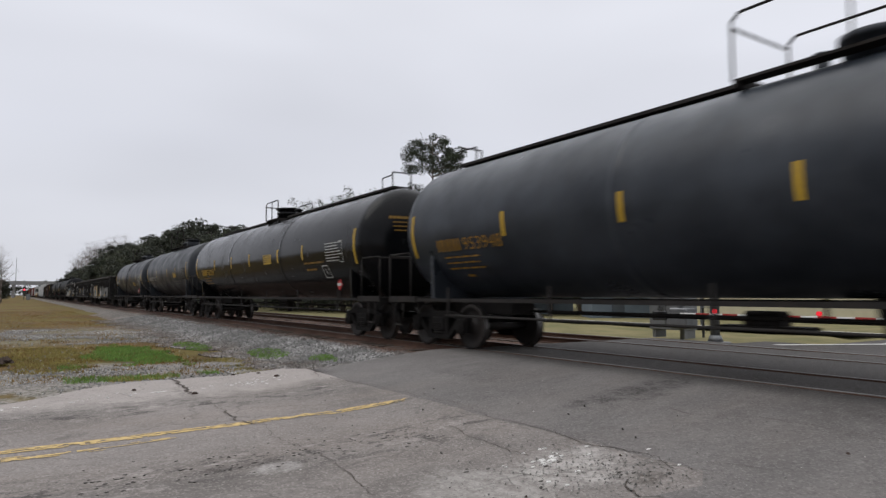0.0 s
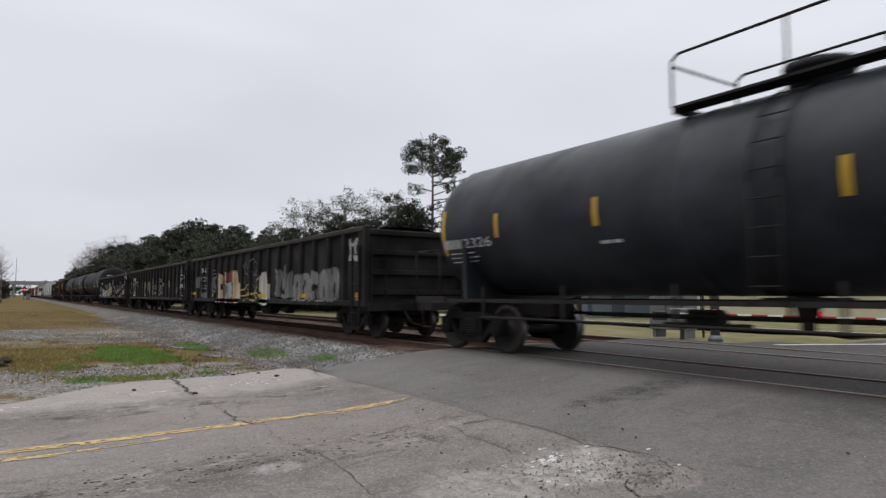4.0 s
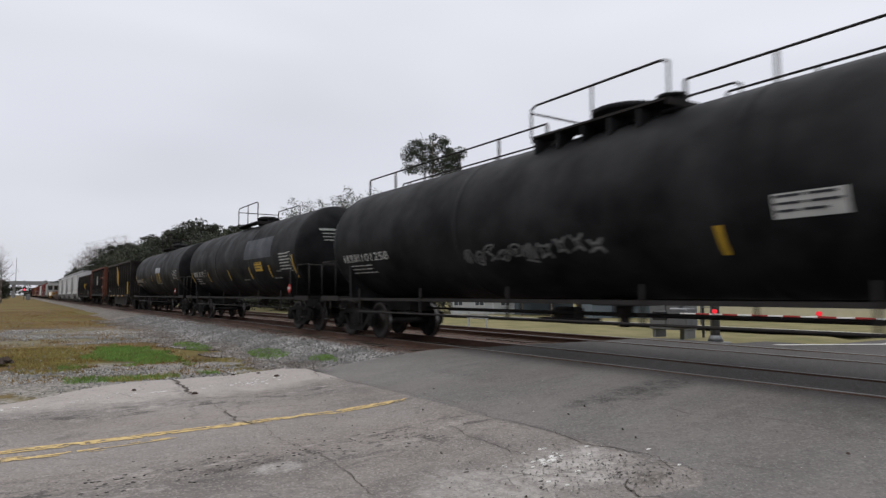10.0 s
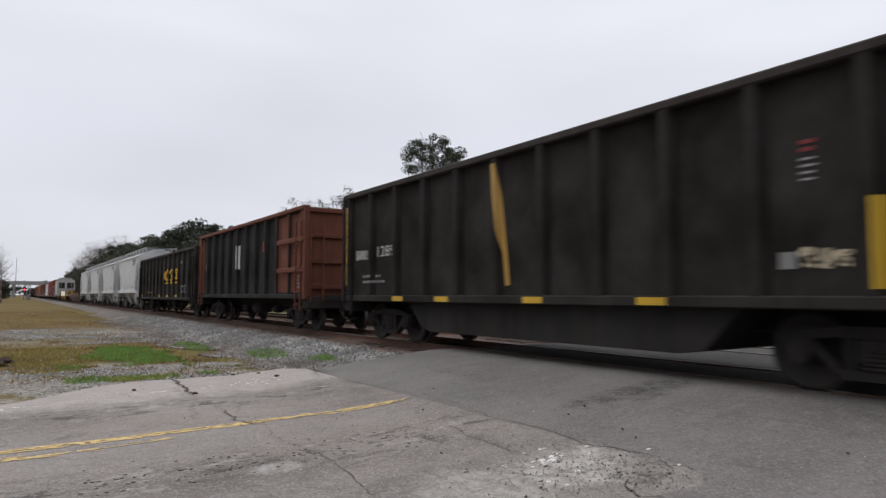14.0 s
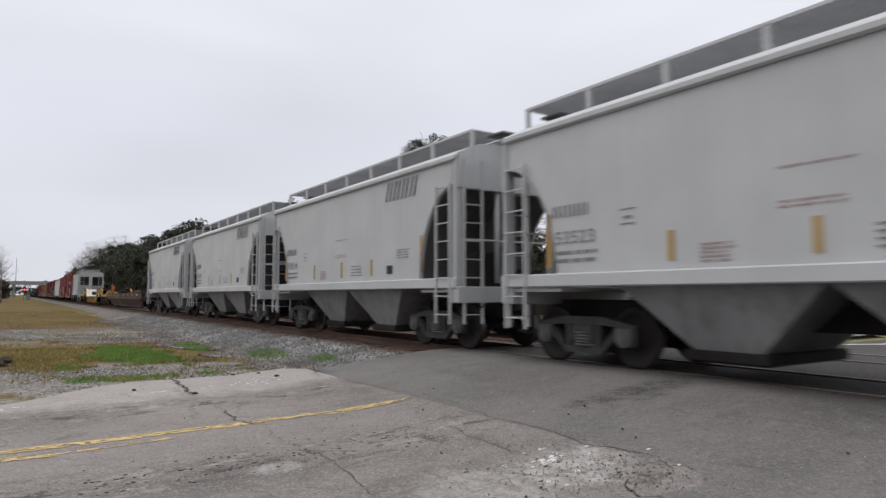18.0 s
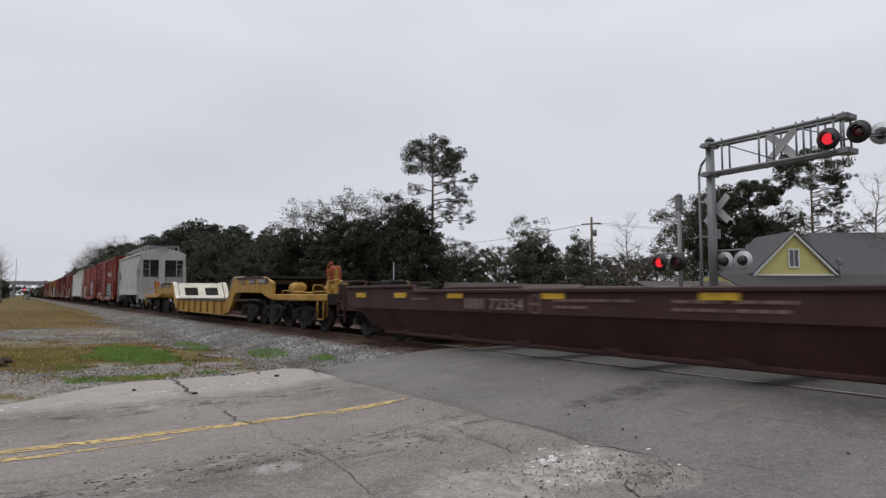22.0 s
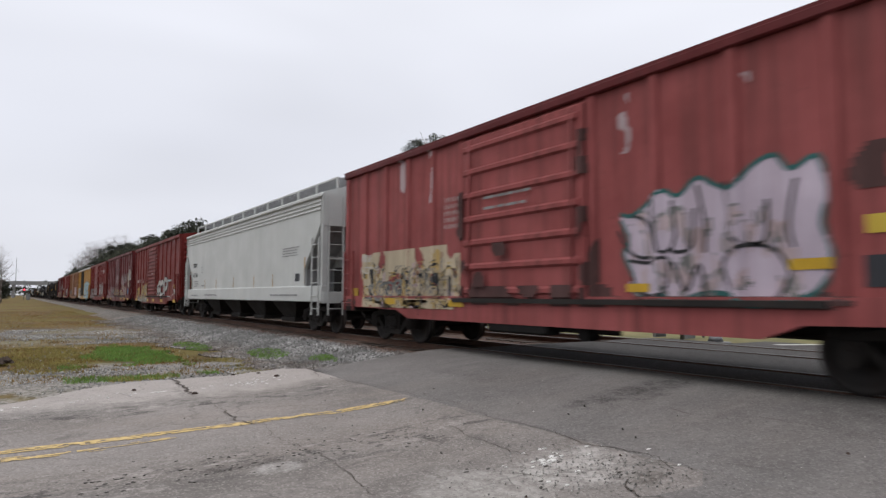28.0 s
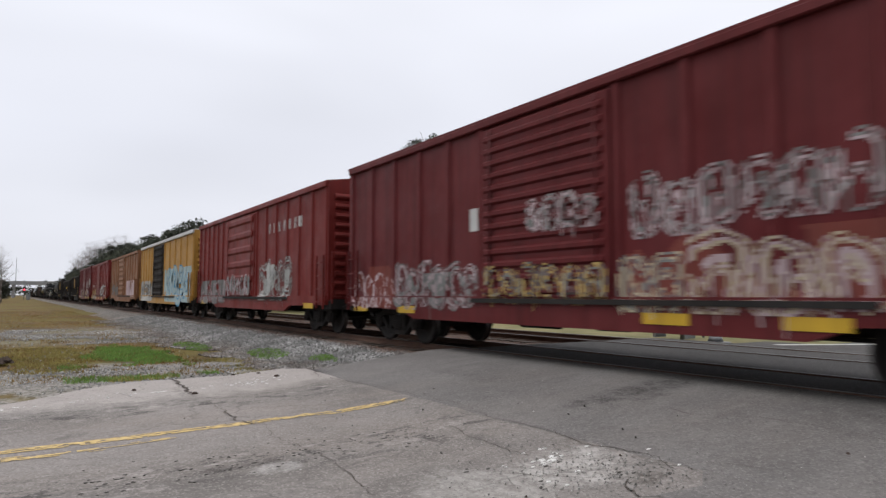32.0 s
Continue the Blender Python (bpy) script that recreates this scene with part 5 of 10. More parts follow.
GLYPHS = [
    [[(0.1, 0), (0.05, 0.6), (0.3, 1.0), (0.8, 0.95), (0.95, 0.6), (0.9, 0)], [(0.1, 0.45), (0.9, 0.45)]],
    [[(0.95, 0.85), (0.55, 1.0), (0.1, 0.8), (0.2, 0.5), (0.8, 0.45), (0.9, 0.15), (0.5, 0.0), (0.05, 0.15)]],
    [[(0.15, 0), (0.1, 1.0), (0.75, 0.95), (0.9, 0.7), (0.6, 0.5), (0.15, 0.5)], [(0.5, 0.5), (0.95, 0.0)]],
    [[(0.5, 0.0), (0.1, 0.2), (0.05, 0.7), (0.45, 1.0), (0.9, 0.75), (0.95, 0.25), (0.5, 0.0)]],
    [[(0.1, 1.0), (0.12, 0.25), (0.45, 0.0), (0.85, 0.2), (0.9, 1.0)]],
    [[(0.1, 0.0), (0.1, 0.95), (0.5, 0.5), (0.9, 0.95), (0.9, 0.0)]],
    [[(0.9, 0.95), (0.1, 0.95), (0.1, 0.05), (0.95, 0.05)], [(0.1, 0.5), (0.75, 0.5)]],
    [[(0.1, 0.0), (0.1, 1.0), (0.9, 0.1), (0.9, 1.0)]],
    [[(0.15, 0.0), (0.1, 1.0), (0.75, 0.98), (0.92, 0.75), (0.65, 0.48), (0.15, 0.45)]],
    [[(0.5, 0.0), (0.5, 1.0)]],
]


# shapes that are no letters: coils, waves, hooks and crescents
DOODLES = [
    [[(0.5, 0.5), (0.62, 0.58), (0.5, 0.72), (0.3, 0.6), (0.32, 0.3), (0.6, 0.18), (0.88, 0.4), (0.82, 0.8), (0.45, 0.98), (0.1, 0.75), (0.05, 0.3)]],
    [[(0.0, 0.3), (0.2, 0.9), (0.38, 0.2), (0.55, 0.95), (0.72, 0.1), (1.0, 0.8)], [(0.1, 0.1), (0.9, 0.02)]],
    [[(0.2, 0.1), (0.75, 0.35), (0.25, 0.6), (0.8, 0.9), (0.3, 1.0), (0.05, 0.7), (0.5, 0.4), (0.9, 0.1)]],
    [[(0.5, 0.0), (0.15, 0.25), (0.1, 0.7), (0.5, 1.0), (0.85, 0.7), (0.8, 0.3), (0.5, 0.0)], [(0.5, 0.25), (0.35, 0.5), (0.5, 0.75), (0.65, 0.5), (0.5, 0.25)]],
    [[(0.1, 0.9), (0.4, 0.4), (0.2, 0.1), (0.6, 0.3), (0.95, 0.05), (0.7, 0.55), (0.9, 0.95), (0.5, 0.7), (0.1, 0.9)]],
    [[(0.9, 0.9), (0.4, 1.0), (0.08, 0.6), (0.2, 0.12), (0.7, 0.0), (0.95, 0.2), (0.5, 0.25), (0.35, 0.55), (0.6, 0.75), (0.9, 0.9)]],
    [[(0.0, 0.5), (0.3, 0.85), (0.6, 0.5), (0.3, 0.2), (0.0, 0.5), (0.6, 0.9), (1.0, 0.5), (0.65, 0.15), (0.4, 0.5)]],
]


def inside(p, q, ring):
    hit = False
    for (a, b), (c, d) in zip(ring, ring[1:] + ring[:1]):
        if (b > q) != (d > q) and p < (c - a) * (q - b) / (d - b) + a:
            hit = not hit
    return hit


def fill_shape(car, ring, fill, surf, cell=0.05, off=0.010):
    """Sprayed filling of a closed outline."""
    g = Geo()
    xs, zs = [p[0] for p in ring], [p[1] for p in ring]
    a = min(xs)
    while a < max(xs):
        b = min(zs)
        while b < max(zs):
            if inside(a + cell / 2, b + cell / 2, ring):
                g.face([(p, surf(p, q) - off, q) for p, q in ((a, b), (a + cell, b), (a + cell, b + cell), (a, b + cell))])
            b += cell
        a += cell
    part("graffiti_fill", g, SPRAY[fill], car, "%s spray-painted filling" % fill)


def round_off(points):
    """Catmull-Rom through the points."""
    out = []
    p = [points[0]] + list(points) + [points[-1]]
    for i in range(1, len(p) - 2):
        for k in range(5):
            t = k / 5
            out.append(tuple(0.5 * ((2 * p[i][c]) + (p[i + 1][c] - p[i - 1][c]) * t + (2 * p[i - 1][c] - 5 * p[i][c] + 4 * p[i + 1][c] - p[i + 2][c]) * t * t + (3 * p[i][c] - p[i - 1][c] - 3 * p[i + 1][c] + p[i + 2][c]) * t ** 3) for c in (0, 1)))
    out.append(points[-1])
    return out


def spray(car, x, z, w, h, n, seed, fill, surf, edge=None, thick=0.22, lean=0.1, label="", ruff=0.05):
    """n made-up strokes-and-loops shapes side by side in the box from (x, z), w by h."""
    rnd = random.Random(seed)
    body, rim = Geo(), Geo()
    cell = w / n
    for i in range(n):
        glyph = DOODLES[rnd.randrange(len(DOODLES))]
        sx, sz, dz = cell * rnd.uniform(0.82, 1.08), h * rnd.uniform(0.8, 1.0), h * rnd.uniform(-0.06, 0.12)
        for line in glyph:
            pts = [(x + i * cell + (u + rnd.gauss(0, ruff)) * sx + lean * v * h, z + dz + (v + rnd.gauss(0, ruff)) * sz) for u, v in line]
            pts = round_off(pts)
            t = thick * rnd.uniform(0.85, 1.15)
            if edge:
                strip(rim, pts, t * 1.5, surf, 0.010)
            strip(body, pts, t, surf, 0.018)
    ob = part("graffiti", body, SPRAY[fill], car, label or "%s spray-painted loops and strokes" % fill)
    if edge:
        part("graffiti_outline", rim, SPRAY[edge], car, "%s spray-painted outline" % edge)["kind"] = "stuff"
    ob["kind"] = "stuff"
    return ob


def smear(car, x, z, w, h, seed, fill, surf, cell=0.07, keep=0.0, scale=1.4, off=0.009):
    """A ragged patch of paint or grime."""
    g = Geo()
    k, m = int(w / cell), int(h / cell)
    for i in range(k):
        for j in range(m):
            a, b = x + i * cell, z + j * cell
            edge = min(i, k - 1 - i) / k * 3 + min(j, m - 1 - j) / m * 2.2
            if noise.noise(Vector((a * scale, b * scale * 0.8, seed * 3.3))) + min(0.5, edge) > keep + 0.22:
                g.face([(p, surf(p, q) - off, q) for p, q in ((a, b), (a + cell, b), (a + cell, b + cell), (a, b + cell))])
    if g.f:
        part("paint_patch", g, SPRAY[fill], car, "greasy dark grime" if fill == "soot" else "ragged patch of %s spray paint" % fill)["kind"] = "stuff"


def piece(car, x, z, w, h, n, seed, fill, edge, surf, cell=0.035, worn=0.12, drips=3, holes=True, nested=False):
    """n swollen blocks side by side with eaten-out holes, a torn outline, thin inner lines and runs; no letters."""
    rnd = random.Random(seed)
    body, rim = Geo(), Geo()
    blocks = []
    for i in range(n):
        blocks.append((rnd.uniform(0.78, 1.0), rnd.uniform(-0.35, 0.35), rnd.uniform(-0.45, 0.5), rnd.uniform(0.16, 0.34), rnd.uniform(0.16, 0.42), rnd.uniform(-0.5, 0.5), rnd.uniform(-0.1, 0.1)))
    k, m = int(w / cell), int(h / cell)
    for a in range(k):
        for b in range(m):
            u, v = (a + 0.5) / k * n, (b + 0.5) / m
            px, pz = x + a * cell, z + b * cell
            du = 0.16 * noise.noise(Vector((px * 1.9, pz * 1.9, seed * 1.7)))
            dv = 0.10 * noise.noise(Vector((px * 2.3, pz * 2.3, seed * 2.9 + 5)))
            i = min(n - 1, max(0, int(u + du)))
            top, hx, hz, hw, hh, slit, low = blocks[i]
            p, q = 2 * (u + du - i) - 1, 2 * ((v + dv - low) / top) - 1
            f = 1 - (abs(p) ** 2.6 + abs(q) ** 4.0)
            if holes:
                f = min(f, 1.1 * (math.hypot((p - hx) / hw, (q - hz) / hh) - 1))
                if q < hz - hh:
                    f = min(f, 3.0 * (abs(p - slit) - 0.05))
            grit = noise.noise(Vector((px * 6.0, pz * 3.0, seed + 11.0)))
            if f < 0 or grit < -0.55 + worn:
                continue
            line = abs(noise.noise(Vector((px * 2.6, pz * 1.5, seed * 0.7 + 3)))) < 0.045
            g, off = (rim, 0.015) if f < 0.26 or line else (body, 0.012)
            if nested:
                # outlines within outlines, the car's own paint showing between them
                c = (f * 2.1 + 0.5 * noise.noise(Vector((px * 1.7, pz * 1.2, seed + 0.5)))) % 1.0
                if c > 0.62:
                    continue
                g, off = (rim, 0.015) if c < 0.30 else (body, 0.012)
            g.face([(c, surf(c, d) - off, d) for c, d in ((px, pz), (px + cell, pz), (px + cell, pz + cell), (px, pz + cell))])
    for _ in range(drips * n):
        p = x + rnd.uniform(0.03, 0.97) * w
        q = z + rnd.uniform(0.1, 0.6) * h
        strip(rim, [(p, q), (p + rnd.gauss(0, 0.01), q - rnd.uniform(0.1, 0.35) * h)], rnd.uniform(0.012, 0.03), surf, 0.016)
    if body.f:
        part("graffiti", body, SPRAY[fill], car, "%s spray-painted swollen shapes" % fill)["kind"] = "stuff"
    if rim.f:
        part("graffiti_outline", rim, SPRAY[edge], car, "%s torn spray-painted outline" % edge)["kind"] = "stuff"


def flat_side(y):
    return lambda x, z: y


def round_side(r, zc):
    return lambda x, z: -math.sqrt(max(0.01, r * r - (z - zc) ** 2))


# ---- tank cars ----


def tank_car(name, label, half, r, zc, shell, fit):
    """fit: details that set this car apart."""
    car = thing(name, label, "tank car", "cars of the freight train")
    deep = 0.42 * r
    prof = [(-half - deep, 0.02)]
    for k in range(1, 7):
        t = k / 6 * math.pi / 2
        prof.append((-half - deep * math.cos(t), r * math.sin(t)))
    rings = fit.get("seams", (-0.5, -0.17, 0.17, 0.5))
    for s in rings:
        x = s * 2 * half
        prof += [(x - 0.14, r), (x - 0.05, r), (x - 0.04, r + 0.006), (x + 0.04, r + 0.006), (x + 0.05, r), (x + 0.14, r)] if abs(s) < 0.49 else []
    prof = prof[:7] + [(-half + 0.08, r), (-half + 0.2, r)] + prof[7:] + [(half - 0.2, r), (half - 0.08, r)] + [(-a, b) for a, b in prof[6::-1]]
    part("tank_shell", Geo().lathe(prof, 0, zc, 56), shell, car, "long riveted cylindrical tank with domed ends")
    if fit.get("belly"):
        bx = fit["belly"]
        part("sump", Geo().lathe([(bx - 1.0, 0.2), (bx - 0.75, 0.72), (bx + 0.75, 0.72), (bx + 1.0, 0.2)], 0, zc - r + 0.48, 20), shell, car, "bulged bottom of the tank")
    surf = round_side(r, zc)
    striker = half + deep + 0.42
    # end sills, bolsters and platforms
    for s in (-1, 1):
        g = Geo().soft_box(min(s * (half - 2.2), s * striker), -0.33, 0.72, max(s * (half - 2.2), s * striker), 0.33, 1.06, 0.02)
        part("stub_sill", g, STEEL_DARK, car, "black steel stub sill")
        x0, x1 = sorted((s * (half - 0.15), s * striker))
        part("end_platform", Geo().box(x0, -1.42, 1.06, x1, 1.42, 1.10).box(x0, -1.46, 0.98, x1, -1.40, 1.12).box(x0, 1.40, 0.98, x1, 1.46, 1.12), STEEL_DARK, car, "steel end platform")
        g = Geo().prism([(-1.35, 1.02), (1.35, 1.02), (1.40, zc - 0.3), (1.2, zc - 0.35), (0.75, 1.45), (-0.75, 1.45), (-1.2, zc - 0.35), (-1.40, zc - 0.3)], "x", s * (half - 0.75) - 0.06, s * (half - 0.75) + 0.06)
        part("saddle", g, shell, car, "steel saddle under the tank")
        for q in (-1, 1):
            z1 = 2.05
            rail = Geo().tube([(s * (half + 0.06), q * 1.44, 1.1), (s * (half + 0.06), q * 1.44, z1), (s * (half + 0.12), q * 1.44, z1 + 0.06), (s * (striker - 0.06), q * 1.44, z1 + 0.06), (s * striker, q * 1.44, z1), (s * striker, q * 1.44, 1.1)], 0.022, 7)
            part("end_rail", rail, STEEL_DARK, car, "bent pipe safety rail")
            part("step", Geo().tube([(s * (striker - 0.25), q * 1.43, 1.05), (s * (striker - 0.25), q * 1.43, 0.45), (s * (striker - 0.62), q * 1.43, 0.45), (s * (striker - 0.62), q * 1.43, 1.05)], 0.02, 6), STEEL_DARK, car, "sill step")
        part("end_rail", Geo().tube([(s * striker, -1.44, 2.08), (s * striker, 1.44, 2.08)], 0.022, 7), STEEL_DARK, car, "crosswise pipe rail")
        wheel_truck(car, s * (half - 0.55), TRUCK_SOOT)
        coupler(car, s * striker, s, 0.62)
    part("brake_wheel", ring_geo(0.8, 1.75, 0.27).box(-0.01, 0.54, 1.735, 0.01, 1.06, 1.765).box(-0.01, 0.785, 1.49, 0.01, 0.815, 2.01), STEEL_DARK, car, "spoked hand brake wheel", pose(striker - 0.1, 0, 0))
    # long hand rails hung along both sides
    for q in (-1, 1):
        g = Geo().tube([(-half + 1.4, q * 1.45, 0.72), (half - 1.4, q * 1.45, 0.72)], 0.022, 7)
        part("side_rail", g, STEEL_DARK, car, "long pipe rail under the tank")
        x = -half + 1.5
        while x < half - 1.3:
            part("rail_post", shared("rail_post", lambda: Geo().box(-0.03, -0.012, 0.70, 0.03, 0.012, 1.30), STEEL_DARK), None, car, "", pose(x, q * 1.46, 0))
            x += (2 * half - 2.9) / 5
        part("sill_rail", Geo().box(-half + 0.2, q * 1.42 - 0.03, 1.0, half - 0.2, q * 1.42 + 0.03, 1.07), STEEL_DARK, car, "narrow running rail")
    part("bottom_outlet", Geo().cyl((0, 0, zc - r + 0.05), (0, 0, zc - r - 0.32), 0.20, 14, 0.14).cyl((0, 0, zc - r - 0.3), (0, 0, zc - r - 0.5), 0.1, 10).box(-0.5, -0.3, zc - r - 0.12, 0.5, 0.3, zc - r - 0.02), STEEL_DARK, car, "bottom outlet valve")
    part("brake_rigging", Geo().cyl((-2.2, 0.5, 0.75), (-1.6, 0.5, 0.75), 0.16, 12).box(-2.6, 0.3, 0.62, -1.2, 0.7, 0.68).tube([(-half + 2, 0.25, 0.8), (half - 2, 0.25, 0.8)], 0.03, 6), STEEL_DARK, car, "brake cylinder and pipes")
    # manway, valves, platform and rails on top
    top = zc + r
    dx = fit.get("dome", 0.0)
    mr = fit.get("manway", 0.42)
    part("manway", Geo().lathe([(top - 0.12, mr), (top + 0.20, mr), (top + 0.21, mr * 1.12), (top + 0.30, mr * 1.12), (top + 0.36, mr * 0.7), (top + 0.37, 0.05)], dx, 0, 22, "z"), shell, car, "round bolted manway")
    for k, (vx, vy, vr, vh) in enumerate(fit.get("valves", ((-0.75, 0.1, 0.10, 0.26), (0.65, -0.1, 0.14, 0.2)))):
        part("valve", Geo().cyl((dx + vx, vy, top - 0.06), (dx + vx, vy, top + vh), vr, 12).cyl((dx + vx, vy, top + vh), (dx + vx, vy, top + vh + 0.05), vr * 1.3, 12), shell, car, "capped relief valve")
    w, l = fit.get("deck", (0.95, 1.15))
    for y0, y1 in ((-w, -0.5), (0.5, w)):
        part("top_platform", Geo().box(dx - l + 0.05, y0, top - 0.02, dx + l - 0.05, y1, top + 0.02), STEEL_DARK, car, "grated platform beside the manway")
    for x0 in (dx - l, dx + l - 0.05):
        part("platform_bearer", Geo().box(x0, -w, top - 0.10, x0 + 0.05, w, top + 0.02), STEEL_DARK, car)
    high = fit.get("rail_height", 0.85)
    for q in (-1, 1):
        y = q * w
        pts = [(dx - l, y, top), (dx - l, y, top + high * 0.9), (dx - l + 0.12, y, top + high), (dx + l - 0.12, y, top + high), (dx + l, y, top + high * 0.9), (dx + l, y, top)]
        part("top_rail", Geo().tube(pts, 0.022, 7), STEEL_DARK, car, "pipe guard rail")
    part("top_rail", Geo().tube([(dx - l, -w, top + high * 0.8), (dx - l, w, top + high * 0.8)], 0.02, 6), STEEL_DARK, car, "pipe guard rail")
    part("rail_post", Geo().tube([(dx, -w, top), (dx, -w, top + high)], 0.02, 6), STEEL_DARK, car)
    key_rungs = Geo()
    z = 1.25
    while z < top - 0.15:
        y = surf(0, min(z, zc + r * 0.93))
        key_rungs.cyl((dx - 0.2, y - 0.09 if z > zc else -r - 0.09, z), (dx + 0.2, y - 0.09 if z > zc else -r - 0.09, z), 0.012, 5)
        z += 0.36
    for s in (-0.2, 0.2):
        key_rungs.tube([(dx + s, -r - 0.09, 1.0), (dx + s, -r - 0.09, zc)] + [(dx + s, surf(0, zc + r * t) - 0.09, zc + r * t) for t in (0.3, 0.6, 0.8, 0.93)], 0.016, 6)
    if fit.get("side_ladder"):
        part("ladder", key_rungs, STEEL_DARK, car, "curved ladder up the tank")
    if fit.get("walkway"):
        part("walkway", Geo().box(-half + 0.3, -0.32, top + 0.04, dx - l, 0.32, top + 0.10).box(dx + l, -0.32, top + 0.04, half - 0.3, 0.32, top + 0.10), STEEL_DARK, car, "black grated walkway along the top")
        for s in (-1, 1):
            part("top_rail", Geo().tube([(s * (half - 0.35), -0.3, top), (s * (half - 0.35), -0.3, top + 0.5), (s * (half - 0.35), 0.3, top + 0.5), (s * (half - 0.35), 0.3, top)], 0.02, 6), STEEL_DARK, car, "end hoop of the walkway")
            part("top_rail", Geo().tube([(s * (half - 0.95), -0.3, top + 0.05), (s * (half - 0.95), -0.3, top + 0.4), (s * (half - 0.4), -0.3, top + 0.42)], 0.018, 6), STEEL_DARK, car, "end hoop of the walkway")
    if fit.get("long_rail"):
        for q in (-0.55, 0.55):
            for a, b in ((-half + 0.3, dx - l), (dx + l, half - 0.2)):
                part("top_rail", Geo().tube([(a, q, top + 0.34), (b, q, top + 0.34)], 0.02, 6), STEEL_DARK, car, "long pipe rail along the top")
                k = 5
                for i in range(k + 1):
                    part("rail_post", shared("top_post", lambda: Geo().box(-0.02, -0.02, 0, 0.02, 0.02, 0.42), STEEL_DARK), None, car, "", pose(a + (b - a) * i / k, q, top - 0.1))
        part("top_rail", Geo().tube([(half - 0.2, -0.55, top - 0.1), (half - 0.2, -0.55, top + 0.56), (half - 0.05, -0.5, top + 0.66), (half + 0.05, 0.5, top + 0.66), (half - 0.1, 0.55, top - 0.1)], 0.022, 6), STEEL_DARK, car, "tall hoop rail at the end")
    # paint on the near side
    if fit.get("bands"):
        tape(car, "tape", [(x, z, 0.10, h) for x, z, h in fit["bands"]], STRIPE_YELLOW, surf, 0.008, "yellow reflective tape")
    if fit.get("marks"):
        mx, mz, n, ch, mat, wide = fit["marks"]
        bars(car, mx, mz, n, wide * 0.39 / n / 1.2, ch, mat, surf, 0.2)
        lettering(car, fit["number"], mx + wide * 0.43, mz, ch, mat, surf, wide * 0.57)
        data_lines(car, mx + wide * 0.08, mz - ch * 0.5, wide * 0.66, 3, ch * 0.46, ch * 0.13, fit.get("row_paint", mat), surf, 3)
    for x, z, w, h, mat, lines in fit.get("panels", ()):
        g = Geo()
        if mat is MARK_PALE:
            # a notice of white lines stencilled straight onto the tank
            data_lines(car, x - w / 2, z + h * 0.45, w, lines, h / lines, h * 0.34 / lines, MARK_WHITE, surf, int(x * 7) + 40)
            strip(g, [(x + w * 0.30, z - h / 2), (x + w / 2, z - h / 2), (x + w / 2, z + h / 2), (x + w * 0.30, z + h / 2)], 0.02, surf, 0.010)
            part("notice_frame", g, MARK_WHITE, car, "thin white frame of the notice")
            continue
        strip(g, [(x - w / 2, z), (x + w / 2, z)], h, surf, 0.008, 0.12, 6)
        part("painted_panel", g, mat, car, "painted panel on the tank")
        if lines:
            data_lines(car, x - w * 0.46, z + h * 0.38, w * 0.92, lines, h * 0.78 / max(1, lines - 0.3), h * 0.3 / lines, MARK_BLACK if mat in (MARK_WHITE, STRIPE_YELLOW) else MARK_PALE, surf, 5, 0.016)
    for x, z in fit.get("boxes", ()):
        g = Geo()
        strip(g, [(x - 0.22, z - 0.17), (x + 0.22, z - 0.17), (x + 0.22, z + 0.17), (x - 0.22, z + 0.17), (x - 0.22, z - 0.19)], 0.03, surf, 0.01)
        strip(g, [(x, z - 0.08), (x, z + 0.09)], 0.05, surf, 0.01)
        part("stencil_box", g, MARK_WHITE, car, "white stencilled box")
    for x, z, w, n in fit.get("rows", ()):
        data_lines(car, x, z, w, n, 0.12, 0.05, fit.get("row_paint", MARK_PALE), surf, 9)
    if fit.get("placard"):
        px, pz = fit["placard"]
        y = -1.46
        part("placard_holder", Geo().box(px - 0.02, y + 0.02, 1.05, px + 0.02, y + 0.05, pz + 0.02), STEEL_DARK, car)
        d = 0.155
        part("placard", Geo().prism([(px - d, pz), (px, pz - d), (px + d, pz), (px, pz + d)], "y", y - 0.01, y + 0.015), SIGN_RED, car, "red diamond hazard placard")
        part("placard_band", Geo().box(px - 0.12, y - 0.016, pz - 0.03, px + 0.12, y - 0.01, pz + 0.045), MARK_WHITE, car, "white band across the placard")
    if fit.get("end_marks", True):
        g = Geo()
        for i, (w, h) in enumerate(((0.62, 0.07), (0.45, 0.03), (0.45, 0.03), (0.36, 0.03))):
            z = zc + 0.62 - i * 0.11
            for k in range(6):
                a0, a1 = -w / 2 + w * k / 6, -w / 2 + w * (k + 0.8) / 6
                def on_head(y, zz):
                    rr = min(0.98, math.hypot(y, zz - zc) / r)
                    return half + deep * math.sqrt(1 - rr * rr) + 0.012
                y0, y1 = -0.55 + a0, -0.55 + a1
                g.face([(on_head(y0, z), y0, z), (on_head(y1, z), y1, z), (on_head(y1, z + h), y1, z + h), (on_head(y0, z + h), y0, z + h)])
        part("lettering", g, fit.get("end_paint", MARK_WHITE), car, "painted marks on the tank head")
    return car


# ---- open gondolas ----


